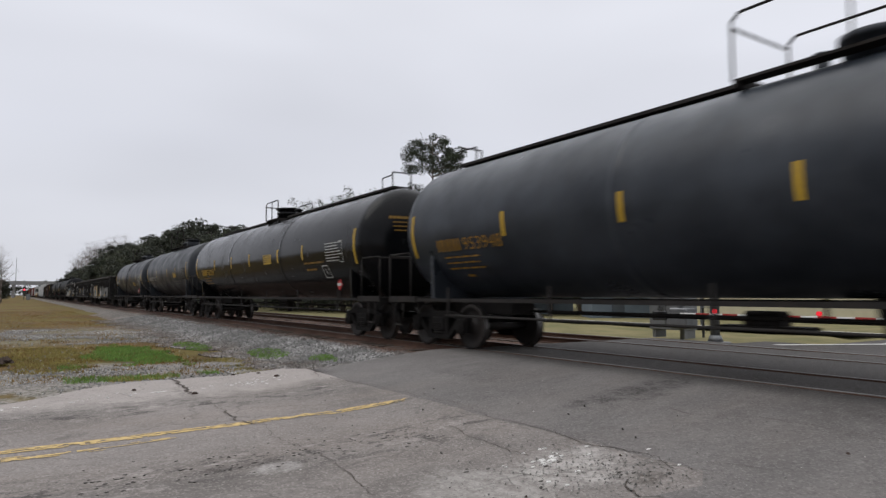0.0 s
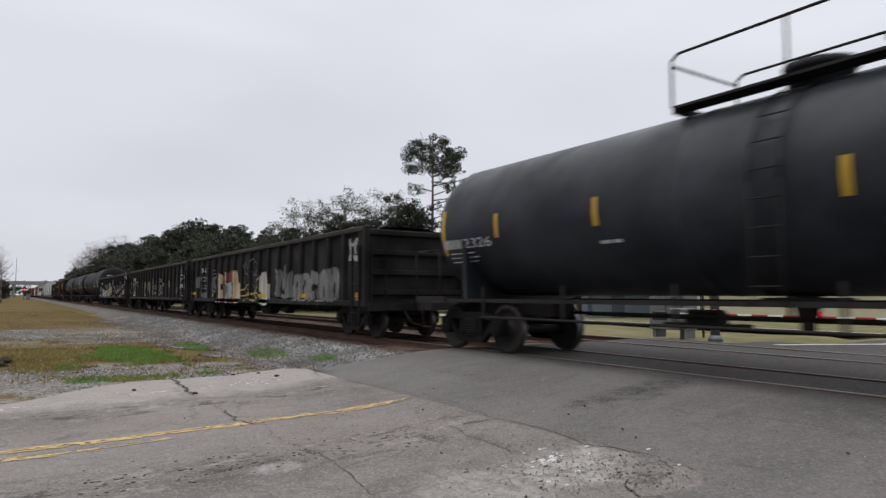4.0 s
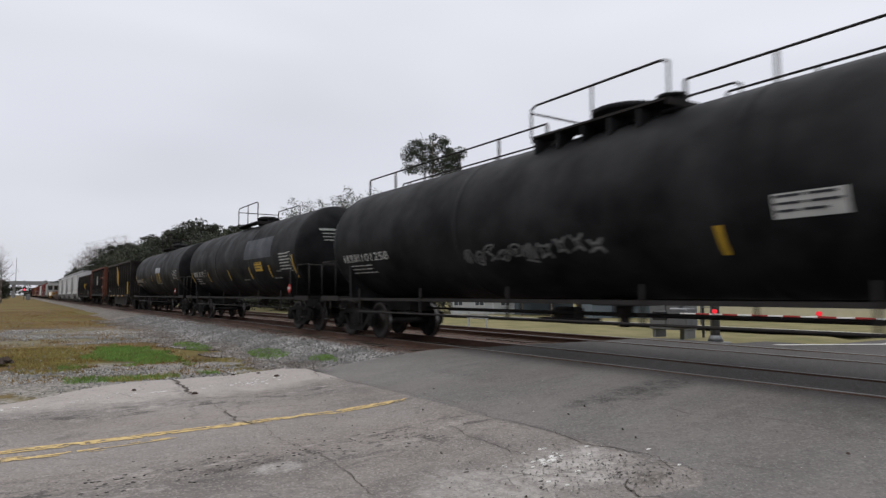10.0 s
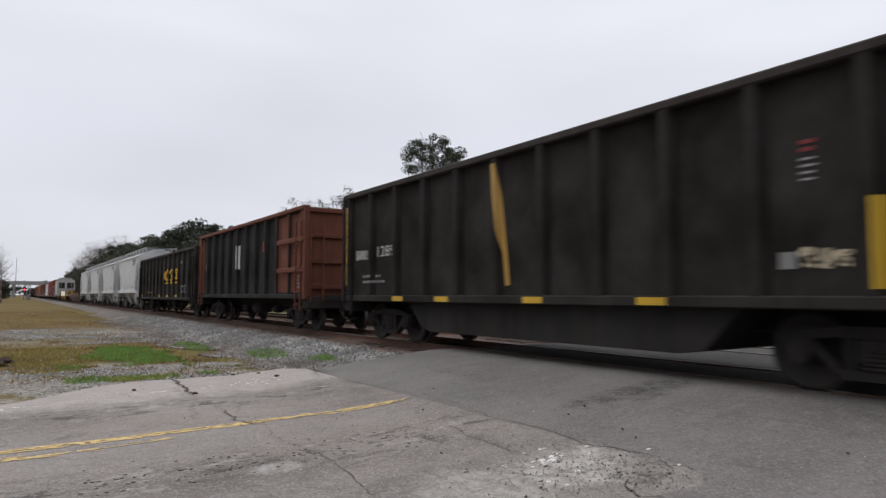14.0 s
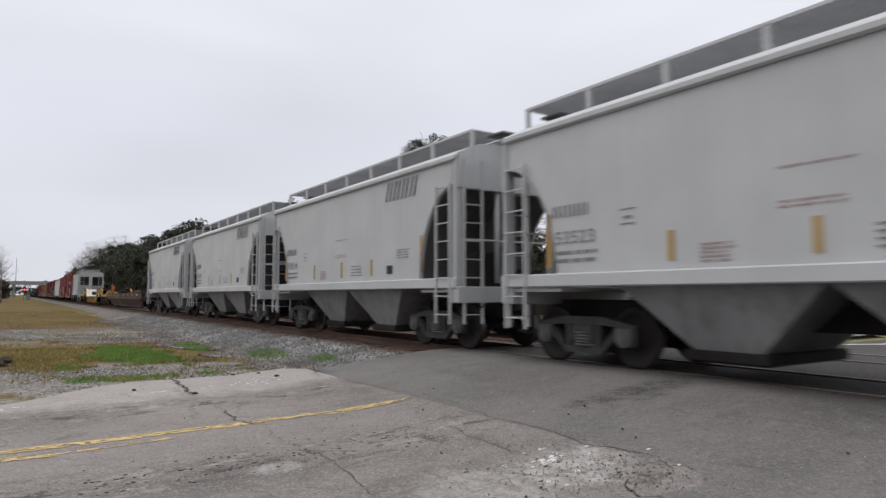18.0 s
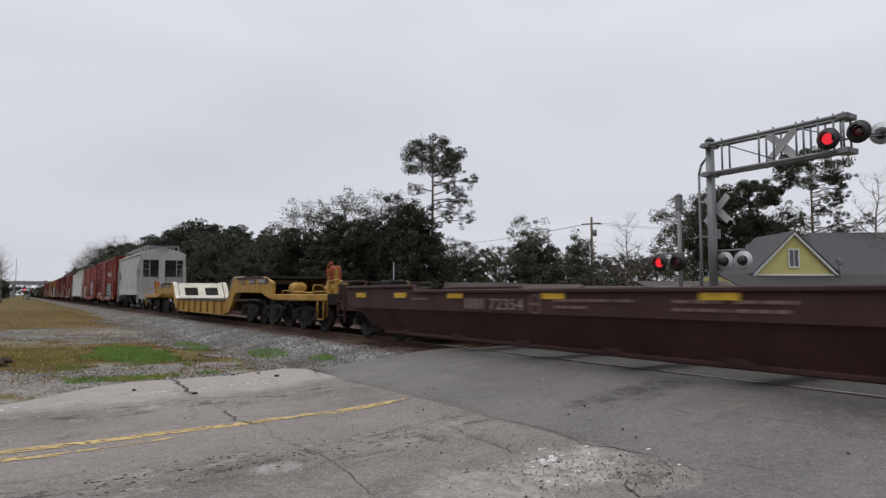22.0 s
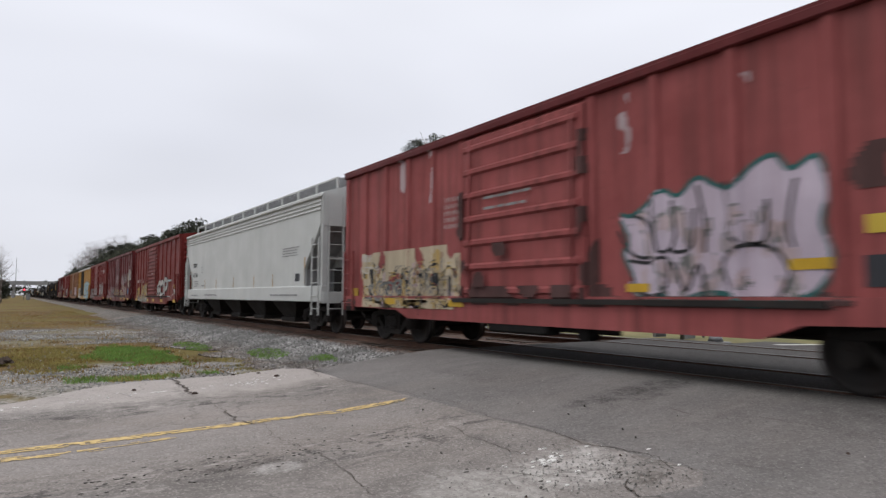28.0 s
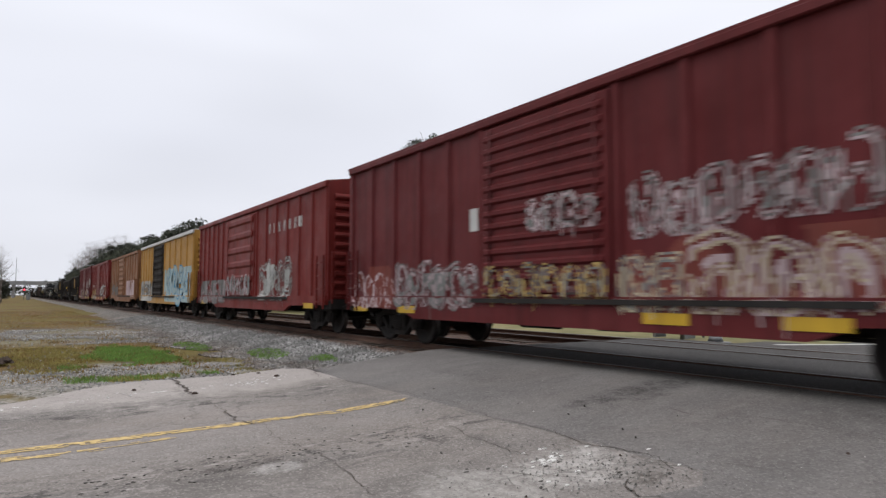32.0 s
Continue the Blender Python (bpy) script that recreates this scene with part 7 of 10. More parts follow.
def well_car(half):
    car = thing("well_car", "brown steel container well car, empty, with low deep sides", "well car", "cars of the freight train")
    top, low, belt = 1.24, 0.25, 0.82
    for s in (-1, 1):
        y0, y1 = sorted((s * 1.50, s * 1.60))
        part("side_panel", Geo().prism([(-half + 0.75, belt + 0.1), (-half + 1.2, belt), (half - 1.2, belt), (half - 0.75, belt + 0.1), (half - 0.75, top + 0.12), (5.4, top + 0.12), (5.3, top), (-6.5, top), (-6.6, top + 0.12), (-half + 0.75, top + 0.12)], "y", y0, y1), WELL_BROWN, car, "deep brown side girder")
        # the lower web leans in under the girder
        web = [(-half + 1.25, belt), (-half + 1.45, 0.60), (-half + 1.8, 0.38), (-half + 2.4, low), (half - 2.4, low), (half - 1.8, 0.38), (half - 1.45, 0.60), (half - 1.25, belt)]
        g = Geo()
        lean = lambda z, t: s * (1.30 + 0.25 * (z - low) / (belt - low) - t)
        g.rings([[(x, lean(z, 0.0), z) for x, z in web], [(x, lean(z, 0.06), z) for x, z in web]])
        part("side_web", g, WELL_BROWN, car, "lower web of the side, leaning in")
        for xa, xb, lift in ((-half + 0.7, -6.6, 0.12), (-6.5, 5.3, 0.0), (5.4, half - 0.7, 0.12)):
            part("top_chord", Geo().soft_box(xa, min(s * 1.46, s * 1.66), top + lift - 0.06, xb, max(s * 1.46, s * 1.66), top + lift + 0.02, 0.02), WELL_BROWN, car, "top flange")
        part("bottom_chord", Geo().soft_box(-half + 2.4, min(s * 1.18, s * 1.34), low - 0.05, half - 2.4, max(s * 1.18, s * 1.34), low + 0.03, 0.02), WELL_BROWN, car, "bottom flange")
    for x in spread(-half + 3.4, half - 3.4, 2.0):
        part("floor_beam", shared("floor_beam", lambda: Geo().box(-0.2, -1.34, low, 0.2, 1.34, low + 0.1), WELL_BROWN), None, car, "", pose(x, 0, 0))
    for s in (-1, 1):
        part("end_deck", Geo().prism([(s * half, 0.72), (s * (half - 2.4), 0.72), (s * (half - 2.4), 1.05), (s * half, 1.02)] if s < 0 else [(s * (half - 2.4), 0.72), (s * half, 0.72), (s * half, 1.02), (s * (half - 2.4), 1.05)], "y", -1.48, 1.48), WELL_BROWN, car, "end deck over the truck")
        part("bulkhead", Geo().box(min(s * (half - 2.45), s * (half - 2.35)), -1.34, low, max(s * (half - 2.45), s * (half - 2.35)), 1.34, 1.05), WELL_BROWN, car)
        part("end_rail", Geo().tube([(s * (half - 0.1), -1.5, 1.0), (s * (half - 0.1), -1.5, 1.5), (s * (half - 1.6), -1.5, 1.5), (s * (half - 1.6), -1.5, 1.2)], 0.022, 6).tube([(s * (half - 0.1), -1.5, 1.5), (s * (half - 0.1), 1.5, 1.5)], 0.022, 6), WELL_BROWN, car, "grab rail")
        part("control_valve", Geo().soft_box(s * (half - 0.9) - 0.3, -0.6, 1.0, s * (half - 0.9) + 0.3, 0.0, 1.55, 0.05), STEEL_DARK, car, "brake valve on the end deck")
        part("air_reservoir", Geo().cyl((s * (half - 1.6), 0.6, 1.2), (s * (half - 0.8), 0.6, 1.2), 0.18, 12), STEEL_DARK, car)
        ladder(car, s * (half - 0.3), -1.58, 0.4, 1.2, 0.42, WELL_BROWN)
        wheel_truck(car, s * (half - 1.25))
        coupler(car, s * half, s, 0.6)
    surf = flat_side(-1.61)
    tape(car, "tape", [(x, 1.14, 0.55, 0.12) for x in (-9.12, -7.1, -4.88, -2.03, 1.0, 3.58, 5.82)] + [(8.13, 1.14, 0.95, 0.13)], STRIPE_YELLOW, flat_side(-1.62), 0.01, "yellow reflective tape")
    bars(car, -4.52, 0.88, 3, 0.17, 0.20, MARK_TAN, surf)
    lettering(car, "72354", -3.74, 0.88, 0.20, MARK_TAN, surf, 0.96)
    ring = Geo()
    strip(ring, [(-2.48 + 0.13 * math.cos(k * math.pi / 10), 0.99 + 0.16 * math.sin(k * math.pi / 10)) for k in range(21)], 0.03, surf, 0.012)
    strip(ring, [(-2.58, 0.99), (-2.38, 0.99)], 0.04, surf, 0.012)
    part("emblem", ring, MARK_RUSTY, car, "faded round emblem")
    for x, n in ((-2.0, 2), (-1.1, 1), (0.3, 2), (1.2, 2), (4.2, 2), (6.2, 2), (8.6, 2), (-6.6, 1)):
        data_lines(car, x, 1.06, 0.9, n, 0.11, 0.045, MARK_RUSTY, surf, int(x * 10))
    return car


# ---- depressed-centre heavy flat ----


def heavy_flat(half):
    car = thing("heavy_flat_car", "yellow depressed-centre flat car with white sloped deck ends", "flat car", "cars of the freight train")
    high, deck, low = 1.85, 0.92, 0.33
    plate = 1.17
    a, b = 5.1, 5.75     # half length of the low deck, foot and head of the slope
    c, d = 10.2, 10.95    # end of the tall girder, where it is down to the platform
    for s in (-1, 1):
        y0, y1 = sorted((s * 1.34, s * 1.46))
        right = [(a - 0.4, low), (a + 0.17, low + 0.06), (a + 0.45, 0.50), (b + 0.05, 0.70), (b + 0.38, 1.08), (b + 0.65, 1.20), (b + 1.0, 1.25), (c - 0.4, 1.22), (c, 1.10), (d, 1.0), (d, 1.58), (c - 0.2, 1.80), (c - 1.0, high), (b + 0.5, high), (b + 0.2, high - 0.16), (b - 0.03, 1.42), (b - 0.29, 1.08), (a + 0.06, deck + 0.02), (a - 0.5, deck)]
        poly = [(-x, z) for x, z in reversed(right)]
        part("side_girder", Geo().prism(right + [(-x, z) for x, z in reversed(right)], "y", y0, y1), FLAT_YELLOW, car, "tall yellow side girder dropping to a low deck")
        y0, y1 = sorted((s * 1.26, s * 1.50))
        part("bottom_flange", Geo().box(-a + 0.3, y0, low - 0.05, a - 0.3, y1, low), FLAT_YELLOW, car, "bottom flange")
        part("deck_flange", Geo().box(-a + 0.2, y0, deck - 0.05, a - 0.2, y1, deck + 0.012), DECK_DARK, car, "deck flange")
        for e in (-1, 1):
            line = [(a + 0.02, deck + 0.02), (a + 0.14, deck + 0.06), (b - 0.29, 1.10), (b - 0.03, 1.44), (b + 0.2, high - 0.14), (b + 0.5, high + 0.005), (b + 1.25, high + 0.01)]
            g = Geo().rings([[(e * x, y, z + t) for x, z in line for t in (0.0,)] + [(e * x, y, z + 0.03) for x, z in reversed(line)] for y in (y0, y1)])
            part("girder_flange", g, FLAT_CREAM, car, "pale painted girder flange")
        for x in spread(-a + 0.6, a - 0.6, 1.25):
            part("gusset", shared("flat_gusset", lambda: Geo().prism([(-0.03, low), (0.03, low), (0.03, deck - 0.05), (-0.03, deck - 0.05)], "y", -0.09, 0.0), FLAT_YELLOW), None, car, "", pose(x, s * 1.46 + (0 if s < 0 else 0.09), 0))
            part("grease_stain", shared("grease_stain", lambda: Geo().prism([(-0.10, 0.86), (-0.035, 0.60), (0.0, 0.48), (0.04, 0.62), (0.10, 0.86)][::-1], "y", -0.003, 0.0), DECK_DARK), None, car, "", pose(x - 0.09, s * 1.463, 0))
    part("low_deck", Geo().box(-a, -1.34, deck - 0.08, a, 1.34, deck), DECK_DARK, car, "bare oily steel deck")
    for e in (-1, 1):
        # sloped cream deck end with two dark openings
        def slope(t):
            return (e * (5.33 + 0.80 * t), deck + 0.06 + (high - deck - 0.07) * t)
        ys, ts = (-1.22, -0.92, -0.20, 0.20, 0.92, 1.22), (0.0, 0.16, 0.70, 1.0)
        g = Geo()
        for lift in (0.0, -0.04):
            g.v += [(slope(t)[0], y, slope(t)[1] + lift) for t in ts for y in ys]
        solidcell = lambda i, j: 0 <= i < 3 and 0 <= j < 5 and not (i == 1 and j in (1, 3))
        for i in range(3):
            for j in range(5):
                if not solidcell(i, j):
                    continue
                q = (i * 6 + j, i * 6 + j + 1, i * 6 + j + 7, i * 6 + j + 6)
                g.f += [q, tuple(24 + k for k in reversed(q))]
                for k, (di, dj) in enumerate(((-1, 0), (0, 1), (1, 0), (0, -1))):
                    if not solidcell(i + di, j + dj):
                        a0, b0 = q[k], q[(k + 1) % 4]
                        g.f.append((a0, 24 + a0, 24 + b0, b0))
        g.smooth = [False] * len(g.f)
        part("sloped_plate", g, FLAT_CREAM, car, "scuffed cream sloped plate with two openings")
        (xa, za), (xb, zb) = slope(0.1), slope(0.8)
        part("slope_backing", Geo().rings([[(xa + e * 0.03, -1.0, za - 0.10), (xa + e * 0.03, 1.0, za - 0.10), (xa + e * 0.03, 1.0, za - 0.06), (xa + e * 0.03, -1.0, za - 0.06)], [(xb + e * 0.03, -1.0, zb - 0.10), (xb + e * 0.03, 1.0, zb - 0.10), (xb + e * 0.03, 1.0, zb - 0.06), (xb + e * 0.03, -1.0, zb - 0.06)]]), STEEL_DARK, car, "dark plate behind the openings")
        x0, x1 = sorted((e * (b + 0.37), e * (c - 0.2)))
        part("high_deck", Geo().box(x0, -1.34, high - 0.08, x1, 1.34, high - 0.01), DECK_DARK, car, "oily top deck")
        x0, x1 = sorted((e * (d - 0.02), e * half))
        part("end_platform", Geo().soft_box(x0, -1.45, 0.96, x1, 1.45, plate, 0.025), FLAT_YELLOW, car, "yellow end platform")
        # plate in the deck's dark brown over the platform's end face
        part("end_beam", Geo().soft_box(min(e * (half - 0.02), e * (half + 0.05)), -1.44, 0.86, max(e * (half - 0.02), e * (half + 0.05)), 1.44, plate + 0.01, 0.015), DECK_DARK, car, "oily dark end beam")
        part("span_bolster", Geo().soft_box(min(e * (b + 0.9), e * (half - 0.6)), -0.5, 0.75, max(e * (b + 0.9), e * (half - 0.6)), 0.5, 1.0, 0.03), STEEL_DARK, car, "span bolster")
        for k in (2.5, 5.7, 8.5):
            wheel_truck(car, e * (half - k))
        part("air_reservoir", Geo().lathe([(e * (half - 4.2), 0.05), (e * (half - 4.15), 0.19), (e * (half - 3.45), 0.19), (e * (half - 3.4), 0.05)], -0.9, plate + 0.21, 16), FLAT_YELLOW, car, "yellow air reservoir")
        part("air_reservoir", Geo().lathe([(e * (half - 2.0), 0.05), (e * (half - 1.95), 0.14), (e * (half - 1.5), 0.14), (e * (half - 1.45), 0.05)], -0.55, plate + 0.17, 14), FLAT_YELLOW, car, "small yellow reservoir")
        part("control_valve", Geo().soft_box(e * (half - 2.7) - 0.25, -0.3, plate, e * (half - 2.7) + 0.25, 0.4, plate + 0.35, 0.05), DECK_DARK, car, "brake valve on the platform")
        for y, z, x0, x1, r in ((0.6, 0.12, 4.4, 1.9, 0.03), (-0.3, 0.08, 4.0, 2.0, 0.03), (-1.15, 0.12, 4.6, 2.4, 0.022), (-0.5, 0.30, 3.4, 2.3, 0.025), (-1.25, 0.06, 3.4, 1.8, 0.03)):
            part("pipe", Geo().tube([(e * (half - x0), y, plate), (e * (half - x0), y, plate + z), (e * (half - x0 + 0.6 * (x0 - x1)), y, plate + z), (e * (half - x0 + 0.7 * (x0 - x1)), y + 0.08, plate + z * 0.8), (e * (half - x1), y + 0.08, plate + 0.03)], r, 6), FLAT_YELLOW, car, "yellow brake pipe")
        part("top_grime", Geo().box(min(e * (b + 0.9), e * (c - 0.25)), -1.468, high - 0.12, max(e * (b + 0.9), e * (c - 0.25)), -1.462, high - 0.005), DECK_DARK, car, "band of oily grime along the girder")
        for x in (0.60, 1.10):
            part("brake_post", Geo().box(e * (half - x) - 0.05, -0.95, plate, e * (half - x) + 0.05, -0.85, plate + 0.80), FLAT_YELLOW, car, "yellow post of the hand brake")
        part("brake_housing", Geo().soft_box(e * (half - 0.85) - 0.22, -0.92, plate + 0.45, e * (half - 0.85) + 0.22, -0.70, plate + 0.86, 0.05), BRAKE_ORANGE, car, "faded orange hand brake case")
        part("brake_wheel", ring_geo(e * (half - 0.85), plate + 0.72, 0.25, "y").box(e * (half - 0.85) - 0.27, -0.012, plate + 0.70, e * (half - 0.85) + 0.27, 0.012, plate + 0.74).box(e * (half - 0.85) - 0.02, -0.012, plate + 0.46, e * (half - 0.85) + 0.02, 0.012, plate + 0.98), BRAKE_ORANGE, car, "orange hand brake wheel", pose(0, -0.98, 0))
        for y, z in ((-1.4, 0.5), (1.4, plate)):
            part("platform_rail", Geo().tube([(e * (half - 0.1), y, z), (e * (half - 0.1), y, 1.55), (e * (half - 0.1), y * 0.7, 1.6)], 0.025, 6), FLAT_YELLOW, car, "yellow grab rail")
        part("step", Geo().tube([(e * (half - 0.25), -1.45, 0.95), (e * (half - 0.25), -1.45, 0.42), (e * (half - 0.7), -1.45, 0.42), (e * (half - 0.7), -1.45, 0.95)], 0.022, 6), FLAT_YELLOW, car, "sill step")
        coupler(car, e * half, e, 0.9)
        for x, w, h in ((b + 1.5, 0.35, 0.16), (b + 2.5, 0.8, 0.16), (b + 3.7, 1.1, 0.2)):
            x0, x1 = sorted((e * x, e * (x + w)))
            g = Geo().box(x0, -1.475, 1.55, x1, -1.466, 1.55 + h)
            part("mark_panel", g, MARK_BLACK, car, "black painted panel")
            bars(car, x0 + 0.06, 1.58, max(2, int(w / 0.16)), 0.10, h - 0.06, MARK_WHITE, flat_side(-1.476))
    return car

# ---- crossing signals ----
GALV = paint("galvanised_pole", (0.21, 0.218, 0.222), (0.13, 0.13, 0.13), 0.4, (0.2, 0.16, 0.12), 0.1, 0.5, metal=0.5)
SIGN_WHITE = paint("white_sign_face", (0.46, 0.465, 0.465), (0.4, 0.4, 0.38), 0.3, rusty=0.05, rough=0.5)
LAMP_BLACK = plain("black_lamp_hood", (0.012, 0.012, 0.013), 0.5, 0, 0.2, 6.0, 0.1)
LAMP_OFF = plain("dark_red_lens", (0.05, 0.006, 0.008), 0.2, 0, 0.1, 10.0, 0.05)
LAMP_BACK = plain("pale_lamp_back", (0.45, 0.46, 0.47), 0.45, 0.2, 0.1, 4.0, 0.1)
LAMP_LIT = glow("lit_red_lens", (1.0, 0.04, 0.06), 0.85)
GATE_RED = plain("gate_red", (0.34, 0.035, 0.03), 0.5, 0, 0.15, 6.0, 0.1)
GATE_WHITE = plain("gate_white", (0.60, 0.60, 0.58), 0.5, 0, 0.1, 6.0, 0.1)


def flasher(top, x, y, z, lit, facing=-1):
    """A round hooded lamp with its black background disc; facing -1 looks towards the near side."""
    disc = part("lamp_disc", Geo().lathe([(-0.015, 0.06), (-0.015, 0.30), (0.015, 0.30), (0.02, 0.05)], 0, 0, 28, "y"), LAMP_BLACK if facing < 0 else LAMP_BACK, top, "round background disc", pose(x, y, z))
    hood = Geo()
    n = 24
    for i in range(n):
        a0, a1 = math.pi * (-0.15 + 1.3 * i / n), math.pi * (-0.15 + 1.3 * (i + 1) / n)
        f = facing
        hood.face([(0.17 * math.cos(a0), 0, 0.17 * math.sin(a0)), (0.17 * math.cos(a1), 0, 0.17 * math.sin(a1)), (0.17 * math.cos(a1), f * 0.15, 0.17 * math.sin(a1)), (0.17 * math.cos(a0), f * 0.15, 0.17 * math.sin(a0))])
    part("lamp_hood", hood, LAMP_BLACK, top, "curved lamp hood", pose(x, y + facing * 0.02, z))
    part("lens", Geo().lathe([(0.0, 0.155), (facing * 0.03, 0.13), (facing * 0.045, 0.02)], 0, 0, 24, "y"), LAMP_LIT if lit else LAMP_OFF, top, "lit red lens" if lit else "unlit red lens", pose(x, y + facing * 0.022, z))
    part("lamp_housing", Geo().lathe([(0.0, 0.16), (-facing * 0.12, 0.12), (-facing * 0.14, 0.03)], 0, 0, 20, "y"), LAMP_BACK if facing < 0 else LAMP_BLACK, top, "", pose(x, y - facing * 0.022, z))


def crossbuck(top, x, y, z, size, mat):
    for tilt in (45, -45):
        part("crossbuck_board", Geo().soft_box(-size / 2, -0.008, -0.115, size / 2, 0.008, 0.115, 0.006), mat, top, "white crossbuck board", pose(x, y + (0.012 if tilt > 0 else -0.012), z, 0, tilt, 0))


def build_signals():
    mx, my = -12.3, 9.4
    top = thing("cantilever_signal", "grey cantilever mast with truss arm, flashing lamps and crossbucks", "crossing signal", m=pose(mx, my, -0.42))
    part("mast", Geo().cyl((0, 0, 0), (0, 0, 6.5), 0.145, 20, 0.13).cyl((0, 0, 6.5), (0, 0, 6.62), 0.16, 16, 0.05), GALV, top, "thick galvanised mast")
    part("base_plate", Geo().soft_box(-0.35, -0.35, -0.05, 0.35, 0.35, 0.1, 0.03).cyl((0, 0, 0.1), (0, 0, 0.3), 0.24, 16, 0.17), GALV, top)
    part("conduit", Geo().tube([(-0.42, 0, 0.2), (-0.42, 0, 5.45), (-0.34, 0, 5.75), (-0.1, 0, 6.0)], 0.04, 8).box(-0.42, -0.02, 1.8, 0.0, 0.02, 1.86).box(-0.42, -0.02, 3.4, 0.0, 0.02, 3.46), GALV, top, "conduit pipe")
    part("ladder", ladder_geo(0.6, 2.6, 0.36), GALV, top, "", pose(-0.22, -0.12, 0))
    length = 4.25
    zu, zl = 6.33, 5.40
    for y in (-0.2, 0.2):
        part("top_chord", Geo().cyl((-0.2, y, zu), (length, y, zu + 0.02), 0.055, 10), GALV, top, "truss chord")
        part("bottom_chord", Geo().cyl((-0.2, y, zl), (length, y, zl + 0.02), 0.055, 10), GALV, top, "truss chord")
        for x in (0.55, 1.75, 2.2, 2.85, 3.05, 3.45, 3.85, 4.1):
            part("truss_post", shared("truss_post", lambda: Geo().cyl((0, 0, zl - 0.06), (0, 0, zu + 0.12), 0.03, 8), GALV), None, top, "", pose(x, y, 0))
    for x0, x1, drop in ((0.55, 2.2, 0.1), (2.85, 4.1, 0.35)):
        part("truss_brace", Geo().tube([(x0, -0.2, zu - 0.05), (x1, -0.2, zl + drop)], 0.02, 6), GALV, top, "diagonal brace")
    for x in (0.0, 4.1):
        for z in (zl, zu):
            part("truss_clamp", Geo().soft_box(x - 0.14, -0.28, z - 0.08, x + 0.14, 0.28, z + 0.08, 0.02), GALV, top)
    crossbuck(top, 2.32, 0.0, 5.90, 1.15, SIGN_WHITE)
    flasher(top, 3.76, -0.32, 5.76, True)
    flasher(top, 4.52, -0.32, 5.80, False)
    flasher(top, 4.78, 0.35, 5.80, False, 1)
    part("lamp_arm", Geo().cyl((3.5, -0.2, 5.68), (4.95, -0.2, 5.70), 0.03, 8).cyl((4.1, -0.2, 5.70), (4.95, 0.3, 5.72), 0.03, 8), GALV, top)
    crossbuck(top, 0.05, 0.2, 4.3, 1.15, SIGN_WHITE)
    part("track_sign", Geo().soft_box(-0.16, 0.19, 3.35, 0.16, 0.21, 3.65, 0.01), SIGN_WHITE, top, "small white sign")
    part("lamp_arm", Geo().cyl((-0.1, 0.05, 2.95), (1.0, 0.05, 2.95), 0.03, 8), GALV, top)
    flasher(top, 0.30, 0.15, 2.62, False, 1)
    flasher(top, 0.92, 0.15, 2.62, False, 1)

    top = thing("crossing_gate", "grey post with two red lamps and a lowered striped barrier arm", "crossing gate", m=pose(-13.0, 8.7, -0.42))
    part("post", Geo().cyl((0, 0, 0), (0, 0, 4.7), 0.065, 14), GALV, top, "grey post")
    part("bell", Geo().soft_box(-0.09, -0.09, 4.3, 0.09, 0.09, 4.75, 0.02).lathe([(4.7, 0.05), (4.74, 0.14), (4.82, 0.05)], 0, 0, 14, "z"), GALV, top, "bell box on the post")
    part("lamp_arm", Geo().cyl((-0.65, -0.05, 2.9), (0.1, -0.05, 2.9), 0.03, 8).cyl((-0.7, -0.05, 2.62), (0.2, -0.05, 2.62), 0.035, 8), GALV, top)
    flasher(top, -0.66, -0.16, 2.62, True)
    flasher(top, 0.04, -0.16, 2.62, False)
    part("gate_mechanism", Geo().soft_box(-0.3, -0.25, 0.5, 0.35, 0.25, 1.15, 0.04), GALV, top, "grey gate motor case")
    part("counterweight", Geo().soft_box(-0.9, -0.32, 0.75, -0.35, -0.24, 1.05, 0.03), LAMP_BLACK, top)
    arm = part("gate_arm", Geo().soft_box(0.2, -0.37, 0.89, 8.4, -0.33, 1.01, 0.01), GATE_WHITE, top, "lowered white barrier arm")
    for i in range(9):
        part("red_band", shared("red_band", lambda: Geo().box(-0.23, -0.375, 0.885, 0.23, -0.325, 1.015), GATE_RED), None, arm, "", pose(1.0 + i * 0.9, 0, 0))
    for x in (1.4, 4.4, 8.0):
        part("gate_lamp", Geo().cyl((x, -0.40, 1.08), (x, -0.30, 1.08), 0.06, 12).box(x - 0.02, -0.36, 1.0, x + 0.02, -0.34, 1.06), LAMP_LIT, arm, "small red lamp on the arm")
    top = thing("signal_cabinet", "silver trackside equipment cabinet on a short stand", "cabinet", m=pose(-15.2, 11.2, -0.42))
    part("cabinet_body", Geo().soft_box(-0.75, -0.4, 0.3, 0.75, 0.4, 1.75, 0.03), GALV, top)
    part("cabinet_roof", Geo().prism([(-0.45, 1.75), (0.45, 1.75), (0.45, 1.80), (0, 1.88), (-0.45, 1.80)], "x", -0.8, 0.8), GALV, top)
    part("cabinet_door", Geo().soft_box(-0.7, -0.42, 0.4, -0.02, -0.4, 1.65, 0.01), GALV, top)
    part("cabinet_door", Geo().soft_box(0.02, -0.42, 0.4, 0.7, -0.4, 1.65, 0.01), GALV, top)
    part("stand", Geo().box(-0.7, -0.3, 0, -0.55, 0.3, 0.3).box(0.55, -0.3, 0, 0.7, 0.3, 0.3), GALV, top)
    # far block signal showing red beside the track
    top = thing("block_signal", "distant trackside signal mast showing red", "railway signal", m=pose(-250, -6.6, -0.5))
